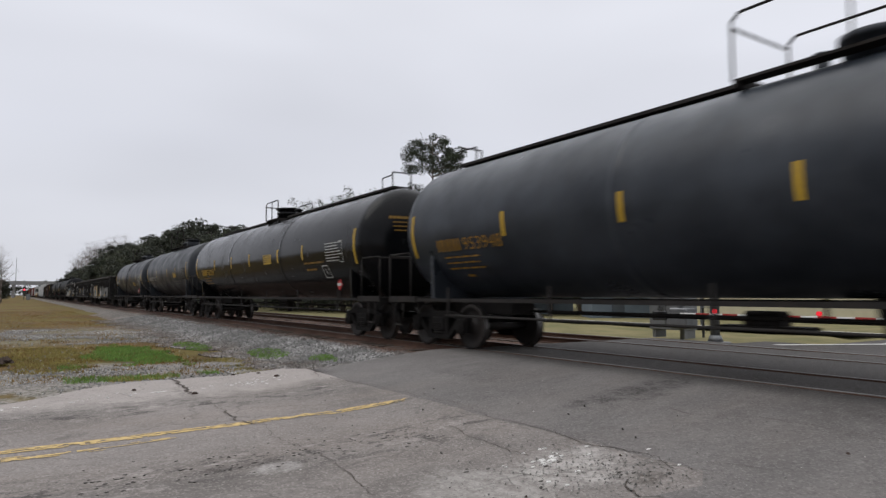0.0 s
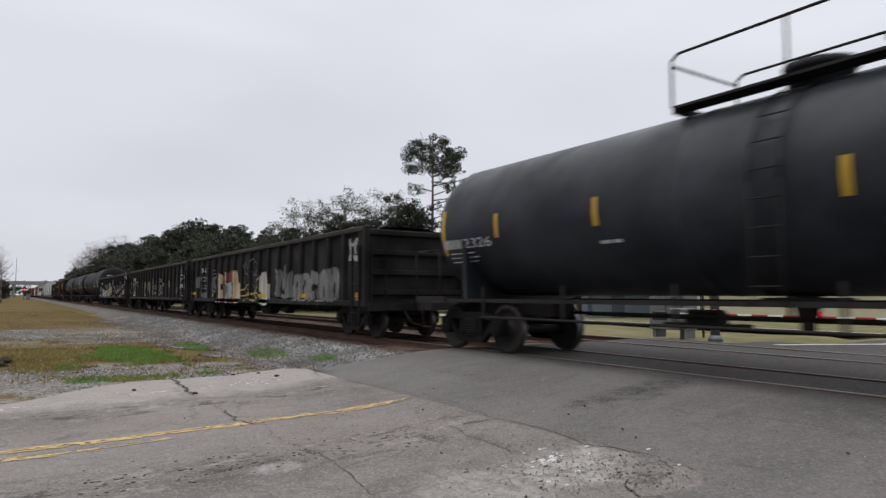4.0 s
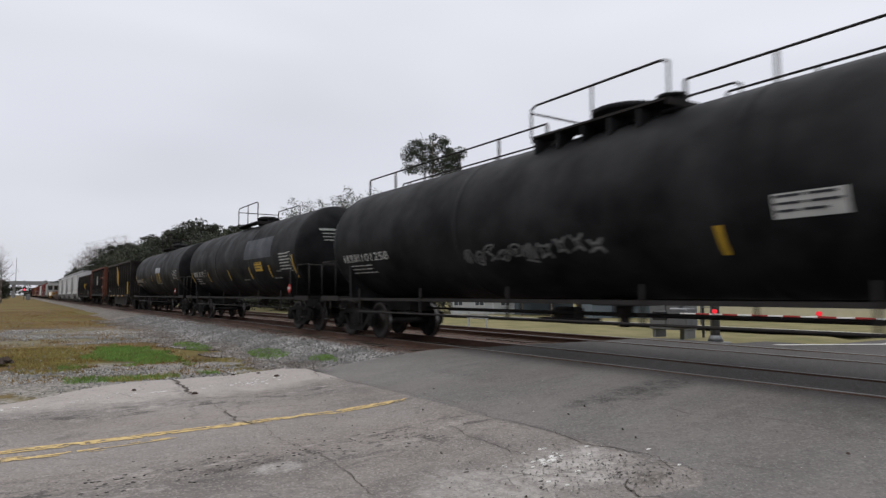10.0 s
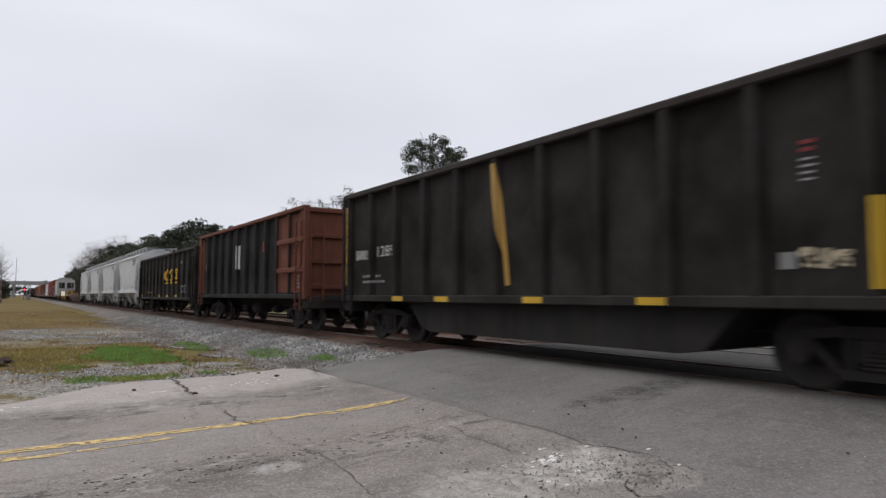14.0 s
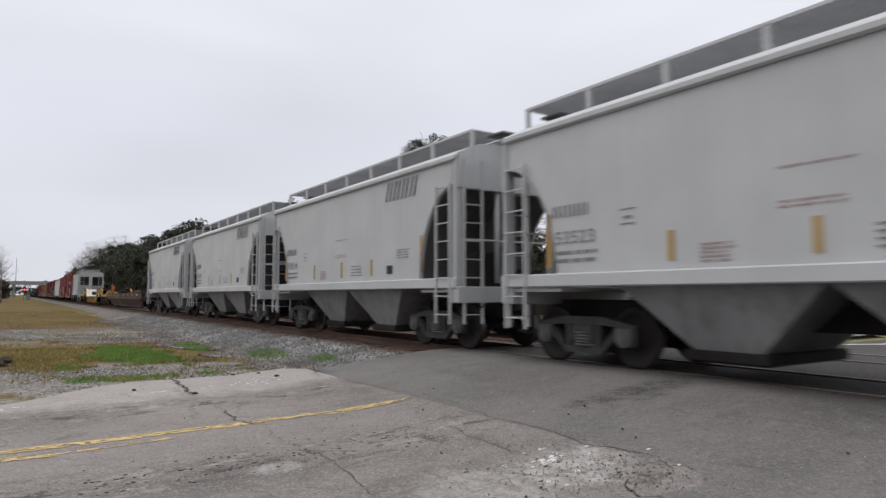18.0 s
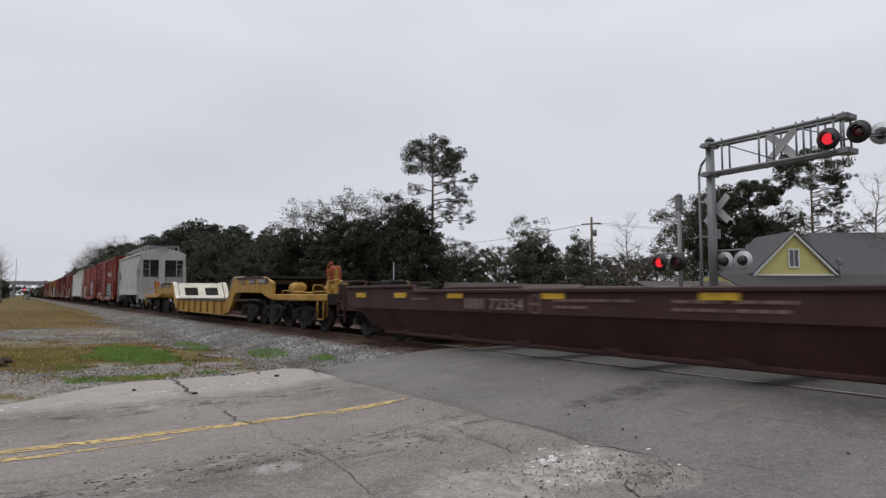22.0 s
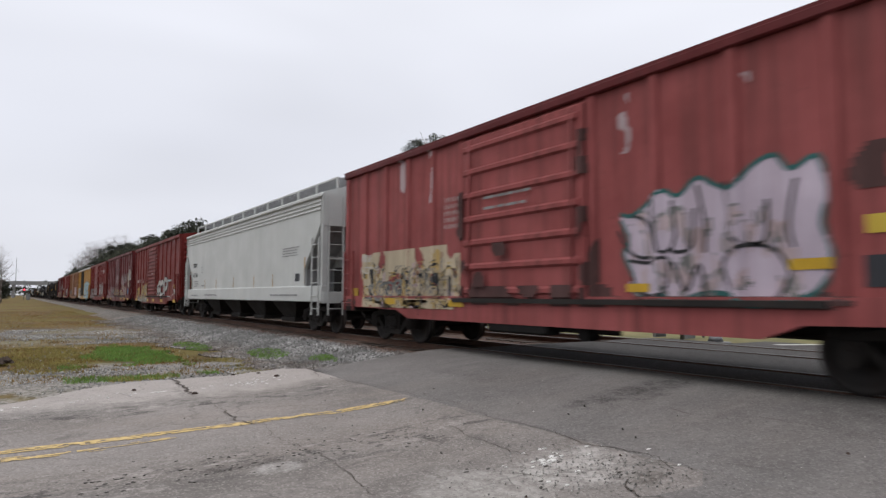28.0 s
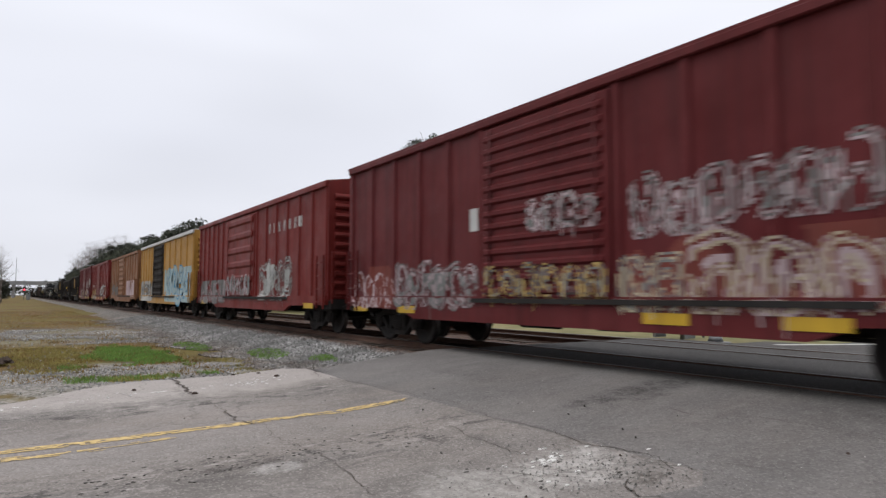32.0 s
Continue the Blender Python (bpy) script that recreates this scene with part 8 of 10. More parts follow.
    part("mast", Geo().cyl((0, 0, 0), (0, 0, 6.4), 0.11, 10), GALV, top)
    part("signal_head", Geo().soft_box(-0.1, -0.45, 2.4, 0.1, 0.45, 4.1, 0.05), LAMP_BLACK, top)
    part("lens", Geo().lathe([(0.12, 0.24), (0.16, 0.20), (0.18, 0.05)], 0, 3.3, 18), glow("far_red_light", (1.0, 0.05, 0.08), 3.5), top, "lit red signal lens")
    part("signal_case", Geo().soft_box(-0.7, 0.6, 0, 0.7, 1.7, 1.9, 0.05), GALV, top)
    top = thing("radio_mast", "thin grey mast beyond the overpass", "mast", m=pose(-520, -9.0, -0.5))
    part("mast", Geo().cyl((0, 0, 0), (0, 0, 27), 0.3, 6, 0.12), GALV, top)


# ---- overpass, houses, poles ----
CONC = plain("weathered_concrete", (0.20, 0.198, 0.195), 0.9, 0, 0.15, 0.6, 0.2)
WALL_CREAM = plain("cream_siding", (0.47, 0.43, 0.29), 0.75, 0, 0.06, 1.5, 0.15)
WALL_YELLOW = plain("pale_yellow_siding", (0.44, 0.40, 0.15), 0.75, 0, 0.06, 1.5, 0.15)
WALL_WHITE = plain("white_siding", (0.46, 0.47, 0.47), 0.7, 0, 0.06, 1.5, 0.15)
WALL_BLUE = plain("blue_grey_siding", (0.10, 0.125, 0.145), 0.75, 0, 0.1, 1.5, 0.15)
TRIM_WHITE = plain("white_trim", (0.58, 0.58, 0.575), 0.6, 0, 0.05, 3.0, 0.1)
ROOF_GREY = plain("grey_shingles", (0.048, 0.049, 0.053), 0.9, 0, 0.25, 5.0, 0.5)
ROOF_DARK = plain("dark_shingles", (0.022, 0.020, 0.020), 0.9, 0, 0.25, 5.0, 0.5)
ROOF_BROWN = plain("brown_shed_roof", (0.040, 0.027, 0.024), 0.85, 0, 0.2, 3.0, 0.3)
PANE = plain("window_pane", (0.06, 0.07, 0.08), 0.08, 0.0, 0.1, 2.0, 0.0)
POLE_WOOD = plain("utility_pole_wood", (0.11, 0.085, 0.065), 0.9, 0, 0.25, 4.0, 0.4)
WIRE = plain("black_wire", (0.02, 0.02, 0.02), 0.6)


def house_at(name, label, category, depth, across, turn=0.0):
    """Local x runs to the right as seen from the crossing, local y away from it."""
    x, y = spot(depth, across)
    return thing(name, label, category, m=pose(x, y, -0.5, 0, 0, math.degrees(math.atan2(RIGHT[1], RIGHT[0])) + turn))


def window(top, x, y, z, w, h):
    part("window_frame", Geo().box(x - w / 2 - 0.08, y - 0.06, z - 0.08, x + w / 2 + 0.08, y - 0.02, z).box(x - w / 2 - 0.08, y - 0.06, z + h, x + w / 2 + 0.08, y - 0.02, z + h + 0.08).box(x - w / 2 - 0.08, y - 0.06, z, x - w / 2, y - 0.02, z + h).box(x + w / 2, y - 0.06, z, x + w / 2 + 0.08, y - 0.02, z + h).box(x - 0.02, y - 0.05, z, x + 0.02, y - 0.02, z + h), TRIM_WHITE, top, "white window frame")
    part("window_pane", Geo().box(x - w / 2, y - 0.03, z, x + w / 2, y - 0.012, z + h), PANE, top, "dark window glass")


def build_houses():
    top = house_at("gabled_house", "cream single-storey building with a pale yellow gable and grey roofs", "house", 42, 20.2)
    part("front_wall", Geo().box(-6.7, 0, 0, 14, 0.25, 1.92), WALL_CREAM, top, "long cream wall")
    part("eave_trim", Geo().box(-6.9, -0.10, 1.92, 14.2, 0.3, 2.10), TRIM_WHITE, top, "white eave board")
    part("porch_roof", Geo().prism([(-0.35, 2.10), (3.0, 3.02), (3.0, 3.10), (-0.35, 2.18)], "x", -1.0, 14.4), ROOF_DARK, top, "low dark porch roof")
    part("porch_roof", Geo().prism([(-0.35, 2.10), (1.8, 2.50), (1.8, 2.58), (-0.35, 2.18)], "x", -7.1, -1.05), ROOF_BROWN, top, "low brown roof at the end")
    # gable in front of the main roof
    gx0, gx1, gz0, gz1 = 1.45, 6.75, 3.08, 5.78
    mid = (gx0 + gx1) / 2
    part("gable_wall", Geo().prism([(gx0, gz0), (gx1, gz0), (mid, gz1)], "y", 2.6, 2.8), WALL_YELLOW, top, "pale yellow clapboard gable")
    part("gable_base", Geo().box(gx0 - 0.1, 2.52, gz0 - 0.25, gx1 + 0.1, 2.9, gz0), TRIM_WHITE, top)
    for s in (-1, 1):
        xe = mid + s * (gx1 - mid + 0.25)
        poly = [(mid, gz1 + 0.22), (xe, gz0 + 0.0), (xe, gz0 - 0.18), (mid, gz1 + 0.02)]
        part("barge_board", Geo().prism(poly if s < 0 else poly[::-1], "y", 2.35, 2.60), TRIM_WHITE, top, "white barge board")
        poly = [(mid, gz1 + 0.30), (xe + s * 0.1, gz0 + 0.06), (xe + s * 0.1, gz0 - 0.02), (mid, gz1 + 0.22)]
        part("gable_roof", Geo().prism(poly if s < 0 else poly[::-1], "y", 2.3, 8.0), ROOF_GREY, top, "grey shingled gable roof")
    window(top, mid, 2.6, 3.6, 0.62, 1.15)
    hip = Geo()
    a, b, c, d = (6.4, 3.3, 3.05), (18.5, 3.3, 3.05), (18.5, 14.0, 3.05), (6.4, 14.0, 3.05)
    e, f = (8.6, 8.6, 6.55), (18.5, 8.6, 6.55)
    for q in ((a, b, f, e), (d, a, e), (c, d, e, f), (b, c, f), (a, d, c, b)):
        hip.face(list(q))
    part("main_roof", hip, ROOF_GREY, top, "large grey hipped roof")
    part("upper_wall", Geo().box(1.3, 2.8, 0, 17.5, 12, 3.05), WALL_YELLOW, top)
    part("vent_pipe", Geo().cyl((7.0, 2.2, 2.5), (7.0, 2.2, 4.2), 0.06, 8).soft_box(6.85, 2.05, 3.7, 7.15, 2.35, 4.1, 0.03), GALV, top)

    top = house_at("shed", "open shed with a low brown roof", "shed", 50, 8.4)
    part("roof", Geo().prism([(-0.4, 1.95), (2.2, 2.50), (4.8, 1.95), (4.8, 1.87), (2.2, 2.42), (-0.4, 1.87)], "x", -2.6, 2.8), ROOF_BROWN, top)
    for x in (-2.3, 0.0, 2.4):
        part("post", Geo().box(x - 0.06, 0, 0, x + 0.06, 0.12, 1.95), POLE_WOOD, top)
    part("back_wall", Geo().box(-2.4, 4.2, 0, 2.5, 4.35, 2.0), WALL_BLUE, top)
    top = house_at("shed", "blue-grey shed with a pale metal roof", "shed", 46, 12.6)
    part("wall", Geo().box(-2.0, 0, 0, 2.3, 3.5, 1.9), WALL_BLUE, top)
    part("roof", Geo().prism([(-0.4, 1.9), (1.9, 2.3), (4.0, 1.9), (4.0, 1.82), (-0.4, 1.82)], "x", -2.3, 2.7), ROOF_BROWN, top)
    part("door", Geo().box(-0.6, -0.04, 0, 0.3, 0.0, 1.75), PANE, top)

    top = house_at("bungalow", "white bungalow with a low grey roof under the trees", "house", 55, 4.3)
    part("wall", Geo().box(-3.6, 0, 0, 3.0, 6, 1.75), WALL_WHITE, top)
    part("roof", Geo().prism([(-0.7, 1.72), (3.0, 2.75), (6.6, 1.72)], "x", -4.2, 3.4), ROOF_BROWN, top)
    for x in (-3.0, -1.2, 1.0, 2.4):
        window(top, x, 0, 0.75, 0.7, 0.7)
    part("porch_post", Geo().box(-0.15, -0.6, 0, -0.03, -0.48, 1.72), TRIM_WHITE, top)

    # overpass across the line, far off
    top = thing("overpass", "long pale concrete road bridge crossing the railway", "bridge", kind="", m=pose(-420, 0, -0.5))
    part("deck", Geo().box(-5, -140, 7.0, 5, 60, 8.1), CONC, top)
    part("parapet", Geo().box(4.6, -140, 8.1, 5.0, 60, 9.0), CONC, top)
    for y in (-120, -92, -64, -36, -10, 12, 36):
        part("pier", Geo().box(-4, y - 0.7, 0, 4, y + 0.7, 7.0), CONC, top)
    # utility poles and wires
    poles = []
    for d, a in ((60, 13.9), (62, 34.0), (88, -3.0)):
        x, y = spot(d, a)
        top = thing("utility_pole", "weathered wooden utility pole with a crossarm", "utility pole", "poles behind the field", m=pose(x, y, -0.5, 0, 0, 30))
        part("pole", Geo().cyl((0, 0, 0), (0, 0, 8.9), 0.15, 10, 0.10), POLE_WOOD, top)
        part("crossarm", Geo().box(-0.9, -0.06, 8.2, 0.9, 0.06, 8.32), POLE_WOOD, top)
        part("transformer", Geo().cyl((0.3, 0, 7.1), (0.3, 0, 7.7), 0.18, 12), GALV, top)
        poles.append((x, y))
    for (x0, y0), (x1, y1) in ((poles[0], poles[1]), (poles[2], poles[0])):
        for k in (-0.5, 0.5):
            pts = [(x0 + (x1 - x0) * i / 12 + k, y0 + (y1 - y0) * i / 12, 7.85 - 0.5 * math.sin(math.pi * i / 12)) for i in range(13)]
            solid("overhead_wire", Geo().tube(pts, 0.014, 4), WIRE, "black overhead wire sagging between poles", "wire")
    x, y = spot(34, -2.6)
    top = thing("sign_post", "thin pale metal post at the edge of the field", "post", m=pose(x, y, -0.5))
    part("post", Geo().cyl((0, 0, 0), (0, 0, 3.35), 0.035, 8), GALV, top)
    x, y = spot(30, 1.6)
    top = thing("sawhorse", "small white barrier standing in the grass", "barrier", m=pose(x, y, -0.5, 0, 0, 50))
    part("rail", Geo().box(-0.5, -0.03, 0.55, 0.5, 0.03, 0.72), SIGN_WHITE, top)
    for s in (-0.4, 0.4):
        part("leg", Geo().box(s - 0.04, -0.03, 0, s + 0.04, 0.03, 0.95), SIGN_WHITE, top)


build_signals()
build_houses()

# ---- the train: each body's front and rear end, metres behind the crossing's middle at the start ----
SPEEDS = [(0, 13.36), (4, 13.37), (8, 13.39), (12, 13.41), (16, 13.43), (20, 13.43), (24, 13.46), (28, 13.54), (32, 13.64)]


def travelled(t):
    total = 0.0
    for (t0, v0), (t1, v1) in zip(SPEEDS, SPEEDS[1:]):
        if t <= t0:
            break
        e = min(t, t1)
        ve = v0 + (v1 - v0) * (e - t0) / (t1 - t0)
        total += (e - t0) * (v0 + ve) / 2
    return total


TRAIN = []


def join(car, front, rear):
    """front, rear: how far the body's ends lie behind the crossing's middle at the start."""
    TRAIN.append((car, -(front + rear) / 2))
    return car


# black tank cars at the head
T = 2.47


def bands(xs, ends=()):
    return [(x, T, 0.46) for x in xs] + [(x, 2.45, 0.95) for x in ends]


car = join(tank_car("tank_car", "dark grey-black tank car with yellow tape and gold lettering", 9.15, 1.52, 2.62, TANK_GREY, dict(
    walkway=True, dome=0.0, marks=(-8.05, 2.06, 4, 0.25, MARK_GOLD, 2.2), number="953948", rail_height=0.95, deck=(0.75, 1.55),
    bands=bands((-5.76, -2.95, -0.3, 2.5, 5.2), (-9.0, 9.0)), row_paint=MARK_GOLD, rows=[(-7.4, 1.55, 0.3, 1)])), -5.57, 12.74)
car = join(tank_car("tank_car", "glossy black tank car with gold lettering and a yellow notice", 9.155, 1.55, 2.55, TANK_BLACK, dict(
    walkway=True, dome=-0.25, marks=(-7.85, 2.05, 4, 0.26, MARK_YELLOW, 2.15), number="950055", rail_height=0.7, deck=(0.7, 0.7), valves=((0.0, 0.0, 0.40, 0.42), (1.35, -0.1, 0.12, 0.25)),
    bands=bands((-5.5, -2.8, -0.32, 2.92, 5.2), (-8.95, 8.95)),
    panels=[(1.82, 2.40, 0.85, 0.33, STRIPE_YELLOW, 4), (7.6, 2.36, 1.15, 0.58, MARK_PALE, 7)], rows=[(5.32, 2.12, 1.7, 1), (5.35, 1.92, 0.9, 1)], row_paint=MARK_GOLD, boxes=[(6.8, 1.83)], placard=(7.9, 1.43), end_paint=MARK_GOLD)), 15.39, 33.70)
car = join(tank_car("tank_car", "weathered black tank car with white lettering and yellow tape", 6.3, 1.47, 2.58, TANK_SATIN, dict(
    dome=0.06, seams=(-0.5, -0.08, 0.5), marks=(-5.4, 2.06, 4, 0.24, MARK_WHITE, 2.15), number="219130", deck=(0.8, 1.75), rail_height=0.95,
    valves=((0.7, 0.0, 0.36, 0.42), (-0.8, 0.1, 0.1, 0.2)),
    bands=bands((-2.75, 0.64, 3.07), (-6.2, 5.8)), panels=[(2.7, 2.26, 0.8, 0.24, STRIPE_YELLOW, 3), (5.1, 2.3, 0.9, 0.62, TANK_DULL, 6)],
    rows=[(-2.3, 2.15, 0.8, 1), (-2.6, 1.85, 1.0, 4), (0.6, 1.75, 0.8, 3), (2.5, 1.92, 1.8, 2)])), 35.97, 48.39)
car = join(tank_car("tank_car", "dark grey tank car with yellow tape and white stencils", 6.9, 1.42, 2.55, TANK_SATIN, dict(
    dome=0.3, seams=(-0.5, -0.07, 0.5), marks=(-6.85, 2.1, 4, 0.19, MARK_WHITE, 1.6), number="2326", deck=(0.85, 1.75), rail_height=0.8, side_ladder=True,
    valves=((0.0, 0.2, 0.1, 0.2), (1.1, -0.1, 0.18, 0.35)),
    bands=bands((-5.05, -2.52, 1.2, 3.92), (-6.85, 6.5)), panels=[(2.78, 1.97, 0.85, 0.26, STRIPE_YELLOW, 4), (5.8, 2.36, 1.1, 0.55, MARK_PALE, 7)],
    rows=[(4.69, 2.22, 0.5, 1), (4.0, 2.0, 0.6, 2), (5.2, 1.52, 0.9, 1), (-2.5, 1.98, 0.5, 1)], row_paint=MARK_WHITE, boxes=[(5.4, 1.95)], placard=(6.24, 1.42))), 51.19, 64.96)

# long scrap gondolas
car, s = gondola("gondola_car", "long black gondola car covered in coloured spray paint", 9.7, 0.84, 2.93, GOND_BLACK, dict(ribs=19, load=True, rim=RIM_BROWN))
join(car, 68.44, 87.83)
bars(car, -7.68, 2.20, 4, 0.13, 0.2, MARK_WHITE, s, 0.3)
lettering(car, "35211", -7.68, 1.78, 0.22, MARK_WHITE, s, 0.85)
data_lines(car, -7.65, 1.58, 0.85, 2, 0.13, 0.06, MARK_PALE, s, 2)
spray(car, -7.65, 0.98, 0.9, 0.3, 3, 5, "dim", s, None, 0.06)
spray(car, -8.9, 1.45, 0.7, 0.6, 2, 6, "dim", s, None, 0.09)
spray(car, -5.9, 1.0, 0.7, 1.2, 1, 20, "dim", s, None, 0.06)
spray(car, -5.6, 1.3, 0.6, 0.8, 1, 33, "dim", s, None, 0.05)
for fill, ring in (
        ("red", [(-4.14, 1.93), (-3.8, 1.88), (-3.64, 1.35), (-3.44, 0.86), (-3.93, 0.86), (-3.98, 1.21)]),
        ("cream", [(-4.79, 2.09), (-4.14, 2.01), (-3.97, 1.81), (-4.15, 1.51), (-4.04, 1.21), (-3.99, 0.86), (-4.34, 0.86), (-4.45, 1.09), (-4.52, 0.86), (-4.83, 0.86), (-4.8, 1.37), (-4.89, 1.69)]),
        ("red", [(-3.16, 2.06), (-2.72, 2.15), (-2.26, 2.06), (-2.36, 1.8), (-2.15, 1.52), (-2.12, 0.86), (-2.84, 0.86), (-2.69, 1.27), (-2.73, 1.65), (-3.12, 1.7)]),
        ("ice", [(-3.8, 2.09), (-3.31, 2.07), (-3.17, 1.66), (-2.77, 1.68), (-2.69, 1.27), (-2.89, 0.86), (-3.39, 0.86), (-3.54, 1.35), (-3.77, 1.8)]),
        ("cream", [(-2.35, 1.93), (-2.05, 2.11), (-1.8, 1.96), (-1.69, 1.64), (-1.42, 1.56), (-1.21, 1.25), (-1.18, 1.07), (-1.3, 0.86), (-2.04, 0.86), (-2.12, 1.39), (-2.14, 1.66), (-2.38, 1.63)]),
        ("white", [(1.18, 1.84), (1.25, 1.93), (1.47, 1.96), (2.1, 1.9), (2.2, 0.86), (1.25, 0.86), (1.2, 1.14), (1.17, 1.47)])):
    fill_shape(car, round_off(ring + ring[:1]), fill, s, 0.04)
for fill, ring in (("teal", [(-3.35, 1.56), (-3.1, 1.59), (-3.07, 1.27), (-3.21, 1.06), (-3.36, 1.27)]), ("black", [(-4.5, 1.85), (-4.3, 1.8), (-4.36, 1.55), (-4.55, 1.5)]), ("olive", [(-2.1, 1.85), (-1.95, 1.8), (-1.92, 1.5), (-2.08, 1.5)]), ("cream", [(1.5, 1.8), (2.0, 1.7), (1.9, 1.2), (1.45, 1.3)])):
    fill_shape(car, round_off(ring + ring[:1]), fill, s, 0.03, 0.016)
g = Geo()
for line in ([(-4.89, 2.1), (-4.14, 2.03), (-3.97, 1.81)], [(-3.8, 2.1), (-3.31, 2.08), (-3.15, 1.66)], [(-2.37, 1.95), (-2.05, 2.13), (-1.78, 1.96), (-1.67, 1.64), (-1.4, 1.58), (-1.19, 1.25)]):
    strip(g, round_off(line), 0.035, s, 0.018)
part("graffiti_outline", g, SPRAY["olive"], car, "mustard spray-painted outline")["kind"] = "stuff"
g = Geo()
for line in ([(-0.93, 2.31), (-0.79, 2.42), (-0.63, 2.31), (-0.5, 2.18), (-0.34, 2.28), (-0.34, 2.11), (-0.51, 1.98), (-0.67, 1.97), (-0.87, 2.07), (-0.93, 2.31)], [(-0.87, 1.95), (-0.54, 1.98), (-0.36, 1.8), (-0.4, 1.58), (-0.62, 1.53), (-0.85, 1.63), (-0.91, 1.84)],
             [(0.07, 2.2), (0.05, 2.4), (0.22, 2.53), (0.46, 2.39), (0.66, 2.34), (0.7, 2.16), (0.55, 2.0), (0.31, 1.89), (0.12, 2.04)], [(0.14, 1.82), (0.39, 1.91), (0.69, 1.83), (0.63, 1.59), (0.37, 1.44), (0.16, 1.56)]):
    strip(g, round_off(line), 0.028, s, 0.014)
part("graffiti", g, SPRAY["dim"], car, "thin grey spray-painted loops")["kind"] = "stuff"
g = Geo()
for line in ([(-1.21, 1.31), (-0.82, 1.37), (-0.49, 1.53), (-0.31, 1.49), (-0.44, 1.36)], [(-1.21, 1.1), (-0.63, 1.13), (-0.08, 1.22), (0.41, 1.21), (0.83, 1.58), (1.16, 1.75)], [(-0.64, 0.9), (-0.38, 1.02), (-0.03, 1.14), (0.28, 1.19)], [(0.19, 0.98), (0.8, 0.94), (0.41, 1.19), (1.13, 1.21)]):
    strip(g, round_off(line), 0.06, s, 0.014)
part("graffiti", g, SPRAY["olive"], car, "mustard spray-painted streaks")["kind"] = "stuff"
spray(car, 2.6, 1.0, 2.0, 1.1, 3, 30, "dim", s, None, 0.12)
piece(car, 4.5, 0.95, 3.6, 1.15, 5, 28, "chalk", "dim", s)
spray(car, 8.55, 2.0, 0.75, 0.7, 1, 29, "white", s, None, 0.1)
tape(car, "tape", [(-9.2, 1.22, 0.5, 0.13), (-8.8, 1.08, 0.4, 0.16), (-5.45, 1.12, 0.5, 0.10), (-2.75, 1.12, 0.45, 0.11), (1.45, 1.12, 0.6, 0.12), (5.4, 1.12, 0.5, 0.12), (9.3, 1.1, 0.35, 0.2)], STRIPE_YELLOW, s, 0.024, "yellow reflective tape")

car, s = gondola("gondola_car", "long black gondola car with big white spray-painted letters", 10.14, 0.84, 2.93, GOND_BLACK, dict(ribs=20, load=True, rim=RIM_BROWN))
join(car, 88.93, 109.22)
bars(car, -8.2, 2.12, 4, 0.14, 0.26, MARK_WHITE, s)
lettering(car, "5072", -8.0, 1.78, 0.24, MARK_WHITE, s, 0.7)
data_lines(car, -8.1, 1.62, 0.8, 5, 0.13, 0.07, MARK_WHITE, s, 2)
spray(car, -9.75, 1.15, 0.9, 0.95, 2, 31, "white", s, None, 0.08)
smear(car, -7.4, 1.9, 1.5, 0.25, 31, "white", s, keep=-0.3)
tape(car, "graffiti", [(-5.05, 1.95, 0.32, 0.75), (-5.05, 1.3, 0.3, 0.22)], SPRAY["chalk"], s, 0.014, "white spray-painted stroke and dot")
for i, (x, w, h, k) in enumerate(((-4.25, 0.6, 1.0, 8), (-3.22, 0.62, 0.92, 0), (-2.3, 0.35, 0.85, 9), (-1.45, 0.65, 0.9, 7))):
    g = Geo()
    for line in GLYPHS[k]:
        strip(g, round_off([(x + u * w + (0.5 - v) * 0.16, 1.08 + v * h) for u, v in line]), 0.14, s, 0.016)
    part("graffiti", g, SPRAY["chalk"], car, "chalky white spray-painted stroke letter")
smear(car, -0.35, 1.15, 0.28, 1.15, 4, "chalk", s, keep=-0.2, scale=2.5)
spray(car, 0.6, 1.15, 0.75, 0.85, 2, 35, "chalk", s, None, 0.045)
spray(car, 0.55, 1.2, 0.8, 0.6, 2, 36, "dim", s, None, 0.04)
spray(car, 2.4, 1.1, 0.7, 0.95, 2, 37, "chalk", s, None, 0.05)
spray(car, 2.45, 1.2, 0.6, 0.7, 2, 40, "dim", s, None, 0.04)
smear(car, 3.35, 1.15, 0.6, 0.75, 41, "dim", s, cell=0.04, keep=0.34, scale=3.0)
smear(car, 4.25, 1.55, 0.7, 0.35, 42, "dim", s, cell=0.04, keep=0.34, scale=3.0)
smear(car, 5.2, 1.5, 0.65, 0.45, 43, "dim", s, cell=0.04, keep=0.15, scale=3.0)
data_lines(car, 5.2, 1.35, 0.6, 3, 0.15, 0.04, SPRAY["dim"], s, 8)
spray(car, 8.2, 1.45, 1.3, 0.4, 5, 39, "white", s, None, 0.045)
data_lines(car, 8.35, 1.25, 1.0, 3, 0.14, 0.05, MARK_WHITE, s, 4)


